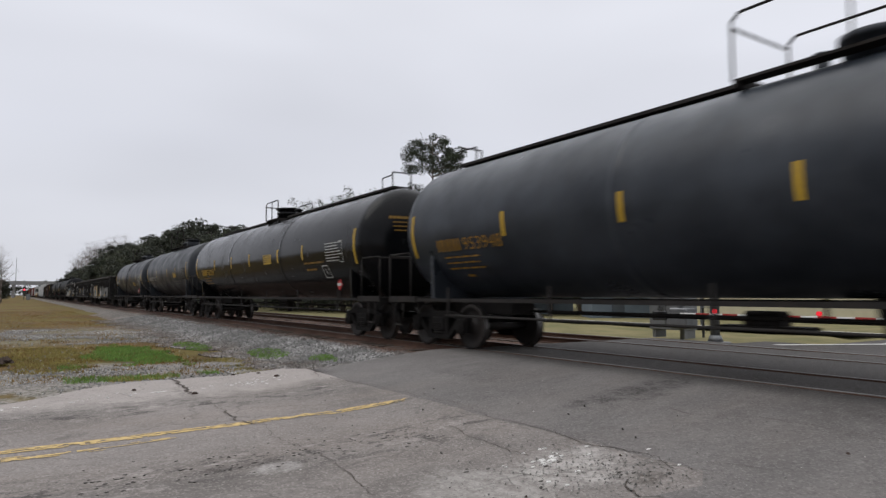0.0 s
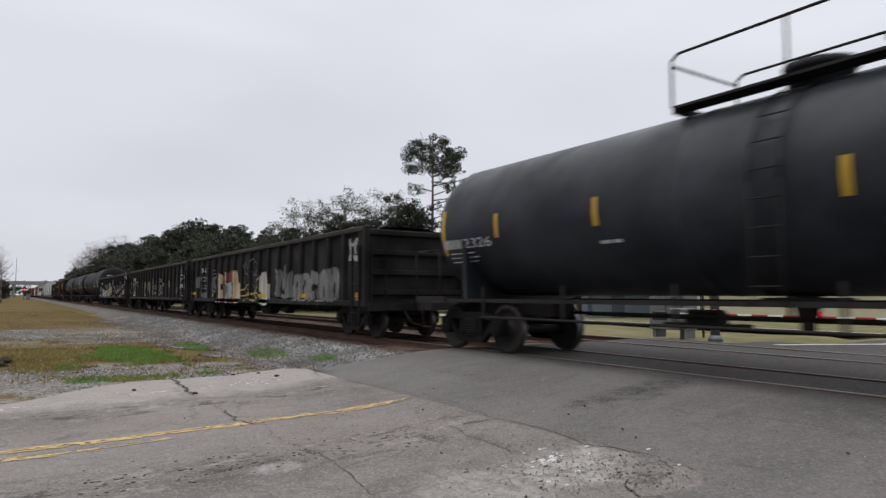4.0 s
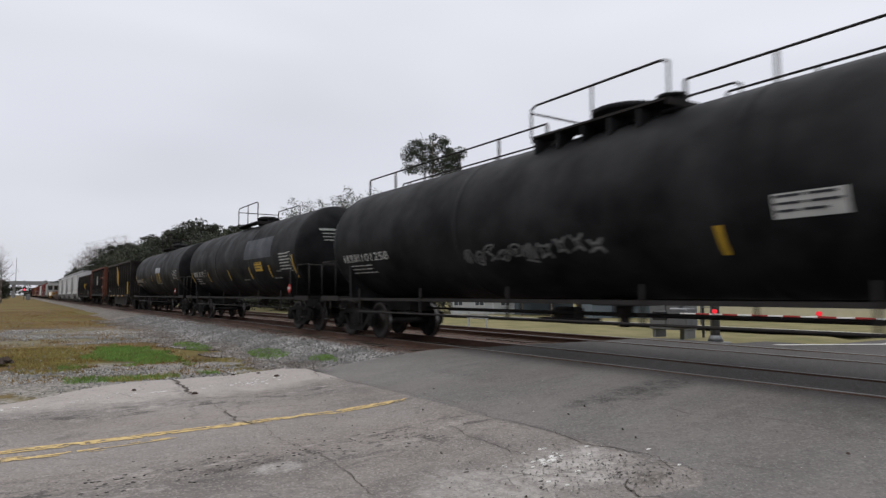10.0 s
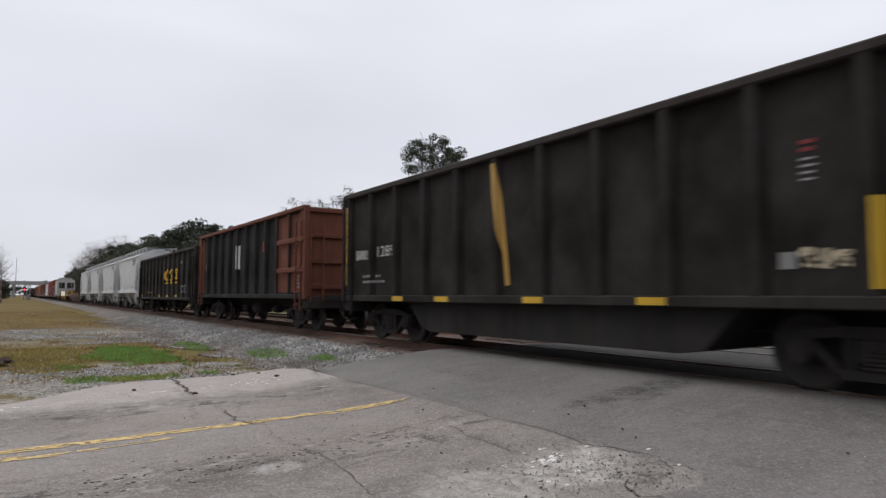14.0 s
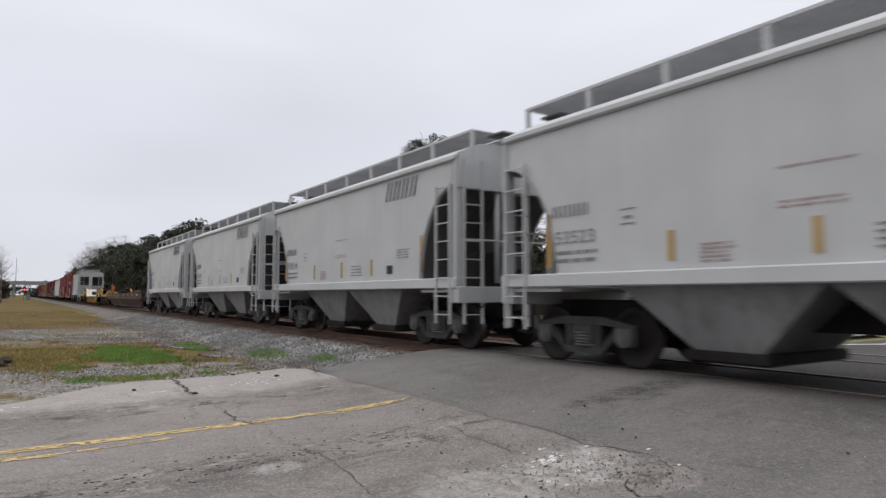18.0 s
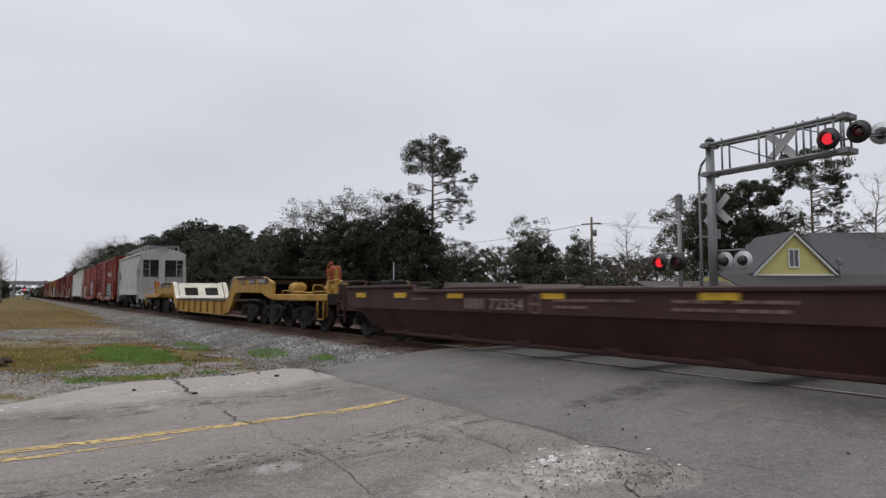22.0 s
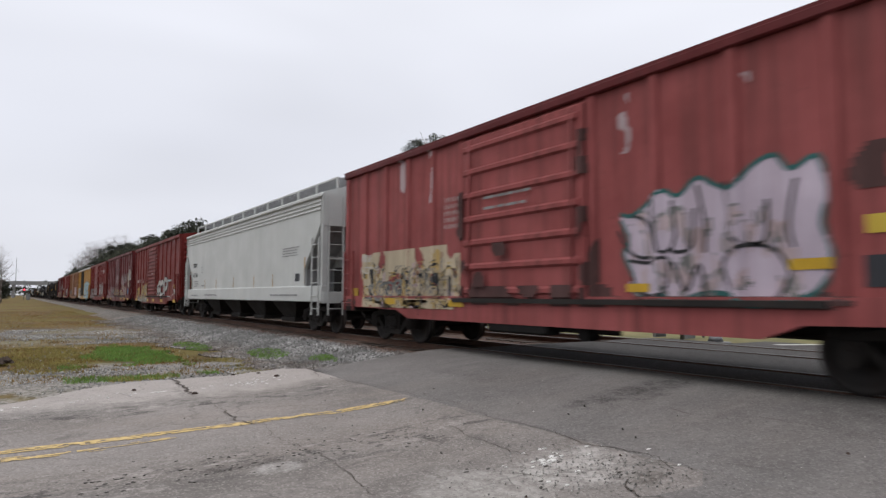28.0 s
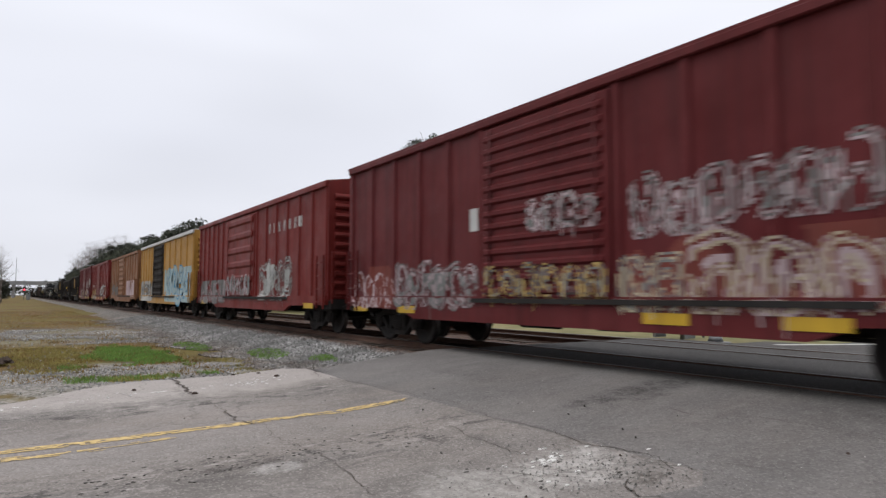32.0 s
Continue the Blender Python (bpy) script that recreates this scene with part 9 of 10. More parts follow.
def emblem(car, s, x, z, k=0.8):
    g = Geo()
    ring = [(x + 0.30 * k * math.cos(a * math.pi / 10), z + 0.42 * k * math.sin(a * math.pi / 10)) for a in range(21)]
    strip(g, ring, 0.06, s, 0.014)
    for line in ([(-0.26, 0.12), (0.26, 0.16)], [(-0.26, -0.1), (0.26, -0.06)], [(-0.05, -0.4), (0.0, 0.4)], [(-0.35, -0.62), (0.75, -0.5)], [(-0.35, -0.34), (-0.35, -0.62)], [(0.75, -0.5), (0.75, -0.24)], [(-0.1, -0.42), (0.75, -0.24)]):
        strip(g, [(x + u * k, z + v * k) for u, v in line], 0.05, s, 0.014)
    part("emblem", g, MARK_WHITE, car, "round white line emblem with a scroll")


def box_mark(car, s, x, z, w, h):
    g = Geo()
    strip(g, [(x, z), (x + w, z), (x + w, z + h), (x, z + h), (x, z - 0.02)], 0.045, s, 0.014)
    strip(g, [(x + w * 0.3, z + h * 0.3), (x + w * 0.3, z + h * 0.7)], 0.06, s, 0.014)
    strip(g, [(x + w * 0.65, z + h * 0.3), (x + w * 0.65, z + h * 0.7)], 0.06, s, 0.014)
    part("stencil_box", g, MARK_WHITE, car, "white stencilled box")


emblem(car, s, 8.55, 2.42)
box_mark(car, s, 7.3, 1.2, 0.5, 0.33)
tape(car, "tape", [(9.92, 1.63, 0.11, 0.9), (-9.95, 1.5, 0.1, 0.9), (-6.5, 1.75, 0.14, 0.5), (-2.6, 1.75, 0.14, 0.5), (1.43, 1.8, 0.16, 0.5), (5.05, 1.8, 0.12, 0.4)], STRIPE_YELLOW, s, 0.014, "yellow reflective tape")

car, s = gondola("gondola_car", "long black gondola car with white painted-over panels and scrawls", 10.06, 0.84, 2.88, GOND_BLACK, dict(ribs=20, rim=RIM_BROWN, load=True))
join(car, 110.49, 130.61)
bars(car, -8.08, 2.16, 3, 0.14, 0.22, MARK_WHITE, s)
lettering(car, "35315", -8.02, 1.78, 0.22, MARK_WHITE, s, 0.78)
data_lines(car, -8.0, 1.6, 0.7, 3, 0.14, 0.06, MARK_PALE, s, 2)
spray(car, -9.4, 1.25, 0.75, 0.85, 1, 40, "dim", s, None, 0.16)
smear(car, -9.95, 0.95, 1.6, 0.25, 13, "white", s, keep=-0.1)
piece(car, -6.9, 0.9, 3.6, 0.82, 7, 15, "white", "dim", s, worn=0.05, holes=False)
piece(car, -3.35, 0.9, 2.1, 1.05, 3, 42, "cream", "dim", s)
piece(car, -1.3, 0.9, 1.75, 1.32, 2, 45, "cream", "dim", s)
smear(car, -2.1, 1.95, 1.1, 0.35, 17, "ice", s, keep=0.15)
smear(car, 0.62, 1.85, 0.62, 0.65, 18, "chalk", s, cell=0.04, keep=0.2, scale=3.0)
smear(car, 0.72, 1.0, 0.5, 0.65, 19, "white", s, cell=0.04, keep=0.2, scale=3.0)
spray(car, -5.25, 1.75, 0.75, 0.42, 3, 44, "dim", s, None, 0.05)
spray(car, -4.2, 1.78, 0.7, 0.4, 3, 46, "dim", s, None, 0.05)
for x, w, z, h, k, n in ((0.7, 0.5, 1.95, 0.5, 47, 2), (1.5, 0.9, 1.3, 0.8, 48, 3), (2.7, 0.4, 1.2, 0.65, 49, 1), (3.5, 0.6, 1.1, 0.9, 50, 2), (4.6, 0.5, 1.35, 0.7, 51, 1), (5.5, 0.6, 1.35, 0.9, 52, 1), (6.4, 0.5, 1.0, 1.2, 53, 1), (7.15, 0.95, 1.6, 0.65, 54, 1), (0.7, 0.6, 1.0, 0.7, 57, 2), (1.5, 0.8, 0.92, 0.2, 58, 2)):
    spray(car, x, z, w, h, n, k, "chalk" if k % 3 else "white", s, None, 0.036, 0.05)
emblem(car, s, 8.75, 2.45)
box_mark(car, s, 7.4, 1.2, 0.5, 0.3)
data_lines(car, 8.4, 1.98, 0.9, 1, 0.2, 0.05, MARK_WHITE, s, 8)
data_lines(car, 8.6, 1.72, 1.3, 3, 0.14, 0.05, MARK_PALE, s, 9)
tape(car, "tape", [(9.28, 1.08, 0.45, 0.2), (5.87, 1.05, 0.45, 0.10), (3.08, 1.06, 0.4, 0.1), (-0.1, 1.08, 0.35, 0.1), (-5.8, 1.04, 0.5, 0.11), (-3.9, 1.06, 0.4, 0.1), (-9.2, 1.05, 0.6, 0.15)], STRIPE_YELLOW, s, 0.026, "yellow reflective tape")

# three dull black tank cars
car = join(tank_car("tank_car", "dull black tank car with a long top rail and scrawls", 9.12, 1.52, 2.60, TANK_DULL, dict(
    dome=0.2, long_rail=True, marks=(-8.6, 2.02, 4, 0.2, MARK_WHITE, 2.5), number="101258", deck=(0.95, 1.55), rail_height=0.6, manway=0.6,
    valves=((1.05, -0.2, 0.2, 0.22), (-0.9, 0.2, 0.1, 0.25)), bands=[(2.8, 1.86, 0.38), (8.65, 2.65, 0.65)],
    panels=[(4.0, 2.20, 0.85, 0.30, MARK_WHITE, 3), (6.85, 2.12, 0.8, 0.42, MARK_PALE, 4), (7.9, 2.34, 1.05, 0.58, MARK_PALE, 7)], placard=(9.2, 1.42), rows=[(7.0, 1.3, 1.0, 1)])), 132.44, 150.69)
surf = round_side(1.52, 2.60)
spray(car, -3.0, 1.75, 2.6, 0.32, 7, 61, "dim", surf, None, 0.035)
spray(car, -0.3, 1.82, 1.1, 0.3, 3, 62, "dim", surf, None, 0.035)
for x in (-1.2, -0.6, 0.0, 0.6, 1.2):
    part("platform_bracket", Geo().box(x - 0.03, -1.0, 3.78, x + 0.03, -0.62, 4.06), TANK_DULL, car, "bracket under the top platform")
car = join(tank_car("tank_car", "dull black tank car with a grey repaint square and yellow notice", 7.49, 1.52, 2.62, TANK_DULL, dict(
    dome=0.25, marks=(-6.88, 2.03, 4, 0.23, MARK_WHITE, 2.1), number="202172", deck=(0.9, 1.35), rail_height=0.8,
    bands=[(x, 1.98, 0.44) for x in (-4.05, -0.6, 2.39, 4.73)] + [(-7.3, 1.96, 0.55), (7.2, 2.1, 0.75)],
    panels=[(3.5, 2.88, 3.2, 0.75, PATCH_GREY, 0), (3.55, 2.2, 0.85, 0.34, STRIPE_YELLOW, 3), (6.5, 2.27, 1.1, 0.62, MARK_PALE, 6)], placard=(6.9, 1.36), rows=[(5.43, 1.98, 0.5, 1), (1.2, 1.75, 0.8, 1), (4.9, 1.75, 0.9, 1), (-4.55, 2.3, 0.3, 3)])), 153.82, 168.80)
car = join(tank_car("tank_car", "dull black tank car with white lettering and a bulged belly", 7.54, 1.52, 2.62, TANK_DULL, dict(
    dome=0.35, belly=0.6, seams=(-0.5, 0.02, 0.5), marks=(-7.15, 2.02, 4, 0.21, MARK_WHITE, 2.1), number="200260", deck=(0.9, 1.4), rail_height=0.85,
    valves=((-1.2, 0.1, 0.12, 0.18), (-0.42, -0.1, 0.27, 0.44), (0.75, -0.1, 0.40, 0.14)), bands=[(-4.9, 2.15, 0.4), (-1.15, 2.25, 0.43), (1.63, 2.25, 0.48), (-7.45, 2.1, 0.8)],
    panels=[(6.3, 2.27, 1.2, 0.5, MARK_PALE, 6), (1.2, 2.35, 1.6, 1.0, TANK_BLACK, 0)], placard=(6.48, 1.36), rows=[(-4.0, 2.1, 0.75, 2), (1.2, 1.84, 0.85, 1), (4.9, 2.0, 0.6, 2), (-4.6, 2.3, 0.3, 3)])), 171.66, 186.74)

# open coal cars
car, s = gondola("coal_gondola", "tall soot-brown coal gondola with deep belly and yellow tape", 7.2, 0.98, 3.86, GOND_BROWN, dict(ribs=12, rib_depth=0.14, rim=RIM_BROWN, tub=True, end=GOND_BROWN))
join(car, 189.1, 203.5)
bars(car, -6.7, 2.06, 4, 0.14, 0.24, MARK_WHITE, s)
lettering(car, "1289", -5.5, 2.1, 0.26, MARK_WHITE, s, 0.85)
data_lines(car, -6.3, 1.62, 1.2, 2, 0.14, 0.06, MARK_PALE, s, 4)
tape(car, "tape", [(x, 1.06, 0.5, 0.11) for x in (-4.25, -2.4, 0.46, 2.95)], STRIPE_YELLOW, s, 0.012, "yellow reflective tape")
g = Geo()
strip(g, [(-0.62, 3.62), (-0.56, 2.9), (-0.42, 1.8), (-0.36, 1.32)], 0.13, s, 0.016)
part("bent_strip", g, STRIPE_OLD, car, "long bent ochre strip")
tape(car, "tape", [(5.84, 1.7, 0.14, 0.98)], STRIPE_YELLOW, s, 0.012, "yellow reflective tape")
tape(car, "corner_paint", [(-7.08, 2.45, 0.2, 2.1)], STRIPE_OLD, s, 0.012, "ochre painted corner post")
bars(car, 4.72, 1.45, 1, 0.2, 0.2, MARK_PALE, s)
spray(car, 4.95, 1.45, 0.6, 0.24, 3, 71, "cream", s, None, 0.05)
data_lines(car, 5.0, 2.92, 0.2, 2, 0.09, 0.05, SIGN_DULL, s, 12)
data_lines(car, 5.0, 2.72, 0.2, 4, 0.08, 0.03, MARK_PALE, s, 13)
car, s = gondola("coal_gondola", "tall black coal gondola with a rusted orange-red end", 6.75, 1.02, 3.97, GOND_BLACK, dict(ribs=12, rib_depth=0.13, rim=GOND_RUST, end=GOND_RUST))
join(car, 206.6, 219.94)
for x0, x1 in ((4.2, 6.74), (-6.74, -6.3)):
    g = Geo()
    strip(g, [(x0, 2.5), (x1, 2.5)], 2.55, s, 0.010, 0.1, 8)
    part("rusted_panel", g, GOND_RUST, car, "rusted red side panel")
for z in (1.95, 2.9):
    part("side_brace", Geo().soft_box(4.4, -1.64, z - 0.08, 6.78, -1.58, z + 0.08, 0.02), GOND_RUST, car, "rusted horizontal brace")
bars(car, 2.5, 2.72, 1, 0.45, 0.36, SIGN_RED, s, 0.2, 0.02)
bars(car, -6.0, 2.3, 3, 0.12, 0.26, MARK_WHITE, s)
tape(car, "white_strip", [(-0.5, 2.65, 0.2, 0.95)], MARK_WHITE, s, 0.015, "white painted strip")
data_lines(car, 6.0, 1.75, 0.5, 4, 0.12, 0.05, MARK_PALE, s, 3)
car, s = gondola("gondola_car", "tall black gondola car with large yellow emblem and lettering", 8.4, 0.86, 3.60, GOND_BROWN, dict(ribs=14, rim=RIM_BROWN))
join(car, 221.2, 237.96)
for x, n in ((-6.4, 2), (-5.15, 1)):
    bars(car, x, 2.08, n, 0.2, 0.26, MARK_GOLD, s, 0.3)
lettering(car, "45", -6.35, 1.58, 0.26, MARK_GOLD, s, 0.5)
lettering(car, "00", -5.15, 1.58, 0.26, MARK_GOLD, s, 0.5)
lettering(car, "49", -3.85, 1.59, 0.26, MARK_YELLOW, s, 0.5)
g = Geo()
strip(g, round_off([(1.25, 2.42), (1.0, 2.62), (0.75, 2.42), (0.72, 2.2), (0.95, 1.98), (1.22, 2.14)]), 0.14, s, 0.012)
part("emblem", g, LOGO_YELLOW, car, "yellow curved emblem stroke")
g = Geo()
strip(g, round_off([(2.45, 2.5), (2.25, 2.6), (2.05, 2.46), (2.22, 2.28), (2.44, 2.12), (2.25, 1.96), (2.02, 2.06)]), 0.13, s, 0.012)
part("emblem", g, LOGO_YELLOW, car, "yellow curved emblem stroke")
g = Geo()
for a, b, t in (((3.3, 2.56), (3.98, 2.56), 0.12), ((3.42, 2.5), (3.8, 2.15), 0.16), ((3.88, 2.5), (3.5, 2.15), 0.16), ((3.3, 2.08), (3.98, 2.08), 0.13)):
    strip(g, [a, b], t, s, 0.012)
part("emblem", g, LOGO_YELLOW, car, "yellow hourglass emblem")
tape(car, "tape", [(1.0, 1.84, 0.5, 0.08), (2.25, 1.84, 0.45, 0.08), (3.65, 1.84, 0.7, 0.1)], LOGO_YELLOW, s, 0.012, "yellow underline")
tape(car, "tape", [(-7.9, 1.1, 0.3, 0.18), (-3.5, 1.08, 0.5, 0.11), (-1.4, 1.07, 0.5, 0.11), (1.1, 1.08, 0.55, 0.11), (3.7, 1.09, 0.65, 0.12), (2.8, 3.32, 0.15, 0.3)], STRIPE_YELLOW, s, 0.014, "yellow reflective tape")
data_lines(car, -6.2, 1.3, 2.4, 1, 0.2, 0.08, MARK_GOLD, s, 6)
spray(car, 4.9, 1.25, 1.2, 0.45, 4, 73, "dim", s, None, 0.05)
spray(car, 4.7, 2.85, 0.8, 0.15, 4, 74, "dim", s, None, 0.04)

# four light grey covered hoppers
for number, front, rear in (("53523", 239.2, 250.4), ("53514", 251.85, 263.15), ("53524", 264.6, 275.87), ("53534", 277.25, 288.56)):
    car, s = hopper("covered_hopper", "light grey two-bay covered hopper with ladders and roof walkway", 5.6, 1.30, 4.06, 4.42, HOPPER_GREY, dict(posts=8, cut=1.30, knee=3.42, truck=TRUCK_GREY, bay=HOPPER_BAY, gate=STEEL_DARK))
    join(car, front, rear)
    bars(car, -4.27, 2.42, 4, 0.15, 0.2, MARK_GREY, s, 0.4)
    lettering(car, number, -4.22, 1.98, 0.21, MARK_GREY, s, 0.86)
    data_lines(car, -4.2, 1.84, 0.9, 2, 0.13, 0.05, MARK_GREY, s, 2)
    box = Geo()
    strip(box, [(-2.83, 2.42), (-2.56, 2.42)], 0.02, s, 0.01)
    strip(box, [(-2.83, 2.2), (-2.56, 2.2)], 0.02, s, 0.01)
    strip(box, [(-2.78, 2.3), (-2.62, 2.3)], 0.04, s, 0.01)
    part("stencil_box", box, MARK_GREY, car, "small grey stencil")
    data_lines(car, -1.5, 1.82, 0.5, 5, 0.055, 0.022, SIGN_FADED, s, 5)
    data_lines(car, -0.44, 2.66, 0.92, 1, 0.1, 0.02, SIGN_FADED, s, 6)
    data_lines(car, -0.44, 2.25, 0.92, 2, 0.06, 0.022, SIGN_FADED, s, 7)
    data_lines(car, 0.6, 1.9, 0.8, 4, 0.08, 0.025, MARK_GREY, s, 8)
    data_lines(car, 3.1, 2.2, 0.7, 4, 0.06, 0.02, MARK_GREY, s, 9)
    tape(car, "notice", [(2.74, 1.75, 0.3, 0.2)], MARK_BLACK, s, 0.008, "small black notice")
    g = Geo()
    x, z = 2.55, 3.40
    for u in (0.0, 0.38, 0.76, 1.14):
        for v in (0.0, 0.18):
            strip(g, [(x + u + v, z), (x + u + v + 0.15, z + 0.46)], 0.06, s, 0.01)
    part("emblem", g, MARK_BLACK, car, "slanted black emblem strokes")["kind"] = "stuff"
    tape(car, "tape", [(-4.38, 2.05, 0.11, 0.9), (4.2, 2.05, 0.11, 0.85)] + [(a, 1.83, 0.10, 0.42) for a in (-1.95, 0.0, 1.78)], STRIPE_OLD, s, 0.01, "weathered ochre tape")

join(well_car(10.7), 290.0, 311.45)
join(heavy_flat(15.75), 312.39, 343.94)

car, s = hopper("covered_hopper", "aged grey covered hopper with open platform end and ladders", 5.75, 1.16, 4.18, 4.52, HOPPER_OLD, dict(posts=8, cut=1.0, knee=3.22, slot=[(5.63, 3.74), (4.95, 3.36), (4.55, 3.05), (4.32, 2.72), (4.32, 2.50)], end_low=3.76, end_post=True, gear=GOND_RUST, bay=STEEL_DARK))
join(car, 345.81, 357.3)
bars(car, -4.3, 2.35, 4, 0.12, 0.2, MARK_GREY, s)
data_lines(car, -4.2, 2.1, 0.8, 3, 0.12, 0.05, MARK_GREY, s, 2)
tape(car, "notice", [(2.37, 1.72, 0.24, 0.2)], MARK_BLACK, s, 0.008, "small black notice")
data_lines(car, 0.66, 1.75, 0.65, 3, 0.08, 0.035, MARK_GREY, s, 3)
data_lines(car, 2.7, 2.1, 0.4, 3, 0.08, 0.03, MARK_GREY, s, 4)
tape(car, "tape", [(4.12, 2.0, 0.11, 0.7)], STRIPE_YELLOW, s, 0.01, "yellow reflective tape")

# box cars and a long white hopper
car, s = boxcar("boxcar", "orange-red boxcar with dark number panels and blue scrawls", 7.7, 0.62, 4.52, BOX_ORANGE, dict(door=(-2.6, 0.9)))
join(car, 359.3, 374.74)
for x, w, z in ((-6.3, 0.96, 2.07), (-5.2, 0.9, 2.1)):
    tape(car, "dark_panel", [(x, z, w, 0.76)], GOND_BROWN, s, 0.006, "dark brown repainted panel")
lettering(car, "152", -6.42, 1.79, 0.18, MARK_WHITE, s, 0.52, off=0.02)
lettering(car, "214", -5.48, 1.79, 0.19, MARK_WHITE, s, 0.55, off=0.02)
bars(car, -6.38, 2.17, 2, 0.22, 0.19, MARK_WHITE, s, off=0.02)
bars(car, -5.47, 2.18, 2, 0.20, 0.2, MARK_WHITE, s, off=0.02)
spray(car, -7.4, 2.62, 1.6, 0.5, 6, 81, "blue", s, None, 0.06)
strip_eye = Geo()
strip(strip_eye, [(-6.36 + 0.16 * math.cos(a * 0.42), 3.56 + 0.2 * math.sin(a * 0.42)) for a in range(16)], 0.06, s, 0.016)
strip(strip_eye, [(-5.8, 3.42), (-6.1, 3.14), (-5.82, 3.1)], 0.05, s, 0.016)
strip(strip_eye, [(-7.1, 3.5), (-7.3, 3.3), (-7.35, 3.0)], 0.05, s, 0.016)
part("graffiti", strip_eye, SPRAY["blue"], car, "blue spray-painted ring and strokes")
data_lines(car, -6.2, 1.6, 0.4, 2, 0.16, 0.06, MARK_PALE, s, 4)
data_lines(car, -5.4, 1.6, 0.5, 2, 0.16, 0.06, MARK_PALE, s, 5)
data_lines(car, -6.8, 1.1, 0.8, 1, 0.16, 0.03, MARK_PALE, s, 6)
smear(car, -5.65, 1.05, 1.9, 0.4, 83, "pink", s, keep=0.0)
spray(car, -5.6, 0.9, 2.2, 0.4, 5, 83, "pink", s, None, 0.07)
spray(car, -7.45, 1.12, 0.6, 0.26, 2, 84, "white", s, None, 0.05)
smear(car, 1.3, 0.75, 3.6, 1.2, 86, "ice", s, keep=0.1)
piece(car, 1.3, 0.8, 3.4, 1.5, 4, 85, "ice", "teal", s)
spray(car, 2.4, 2.85, 2.2, 0.5, 4, 86, "white", s, None, 0.1)
sill_tape(car, (-6.4, -2.8, 3.0, 6.6), 0.86)
car, s = boxcar("boxcar", "sun-faded red boxcar with a large lilac spray-painted piece", 7.55, 0.62, 4.44, BOX_PINK, dict(door=(-2.0, 1.35), door_ribs=7, rail=BOX_MAROON, roof=BOX_MAROON, rib=0.075))
join(car, 376.76, 391.77)
outline = round_off([(2.0, 2.25), (2.15, 1.95), (2.05, 1.75), (2.2, 1.45), (2.3, 1.15), (2.7, 1.14), (2.95, 1.04), (3.3, 1.16), (3.7, 1.16), (4.0, 1.02), (4.4, 1.06), (4.8, 1.2), (5.0, 1.55), (4.88, 1.95), (4.95, 2.3), (4.85, 2.72), (4.55, 2.62), (4.35, 2.82), (4.05, 2.72), (3.8, 2.5), (3.55, 2.58), (3.3, 2.7), (3.0, 2.5), (2.75, 2.6), (2.45, 2.42), (2.2, 2.3), (2.0, 2.35)])
fill_shape(car, outline, "lilac", s)
rim = Geo()
strip(rim, outline, 0.065, s, 0.014)
part("graffiti_outline", rim, SPRAY["teal"], car, "dark teal spray-painted outline")
g = Geo()
for line in ([(1.95, 2.1), (2.2, 1.75), (2.55, 1.7), (2.5, 2.15), (2.25, 2.3)], [(2.6, 2.5), (2.62, 2.1), (2.7, 1.75), (2.9, 1.8)], [(2.9, 2.45), (2.95, 2.0), (2.9, 1.75), (3.2, 1.8), (3.25, 2.3)], [(3.3, 2.6), (3.4, 2.1), (3.4, 1.7)], [(3.7, 2.6), (3.75, 2.2), (3.8, 1.85), (4.2, 1.8), (4.25, 2.3)], [(4.6, 2.5), (4.5, 2.0), (4.55, 1.7)],
             [(2.15, 1.65), (2.5, 1.6), (2.8, 1.65), (2.75, 1.2), (2.4, 1.15), (2.2, 1.4)], [(2.9, 1.6), (3.1, 1.2), (3.3, 1.55), (3.4, 1.1)], [(3.75, 1.2), (3.65, 1.55), (3.9, 1.75), (4.3, 1.7), (4.5, 1.4), (4.35, 1.12)]):
    strip(g, round_off(line), 0.05, s, 0.016)
part("graffiti_outline", g, SPRAY["black"], car, "black spray-painted inner lines")["kind"] = "stuff"
piece(car, 2.15, 1.1, 2.5, 1.35, 5, 92, "pink", "dim", s, worn=0.55, drips=0)
smear(car, -6.6, 0.85, 4.5, 1.4, 27, "cream", s, cell=0.05, keep=0.06, scale=2.2)
for k in range(9):
    smear(car, -6.4 + 0.47 * k, 0.86, 0.22, 0.9 + 0.12 * (k % 4), 70 + k, ("cream", "olive", "pink")[k % 3], s, cell=0.035, keep=0.16, scale=2.5, off=0.011)
piece(car, -6.4, 0.85, 4.2, 1.15, 7, 94, "olive", "black", s, worn=0.5, nested=True)
piece(car, -4.9, 1.1, 2.6, 0.85, 4, 95, "cream", "dim", s, worn=0.4, nested=True)
spray(car, -6.3, 1.0, 1.8, 0.5, 4, 98, "dim", s, None, 0.06)
bars(car, -6.6, 1.98, 3, 0.14, 0.18, MARK_WHITE, s)
lettering(car, "150509", -6.65, 1.68, 0.18, MARK_WHITE, s, 1.0)
for k in range(5):
    bars(car, -2.72, 3.08 - k * 0.14, 3, 0.13, 0.09, MARK_WHITE, s, 0.3)
data_lines(car, -1.2, 2.98, 1.4, 2, 0.2, 0.05, MARK_PALE, s, 6)
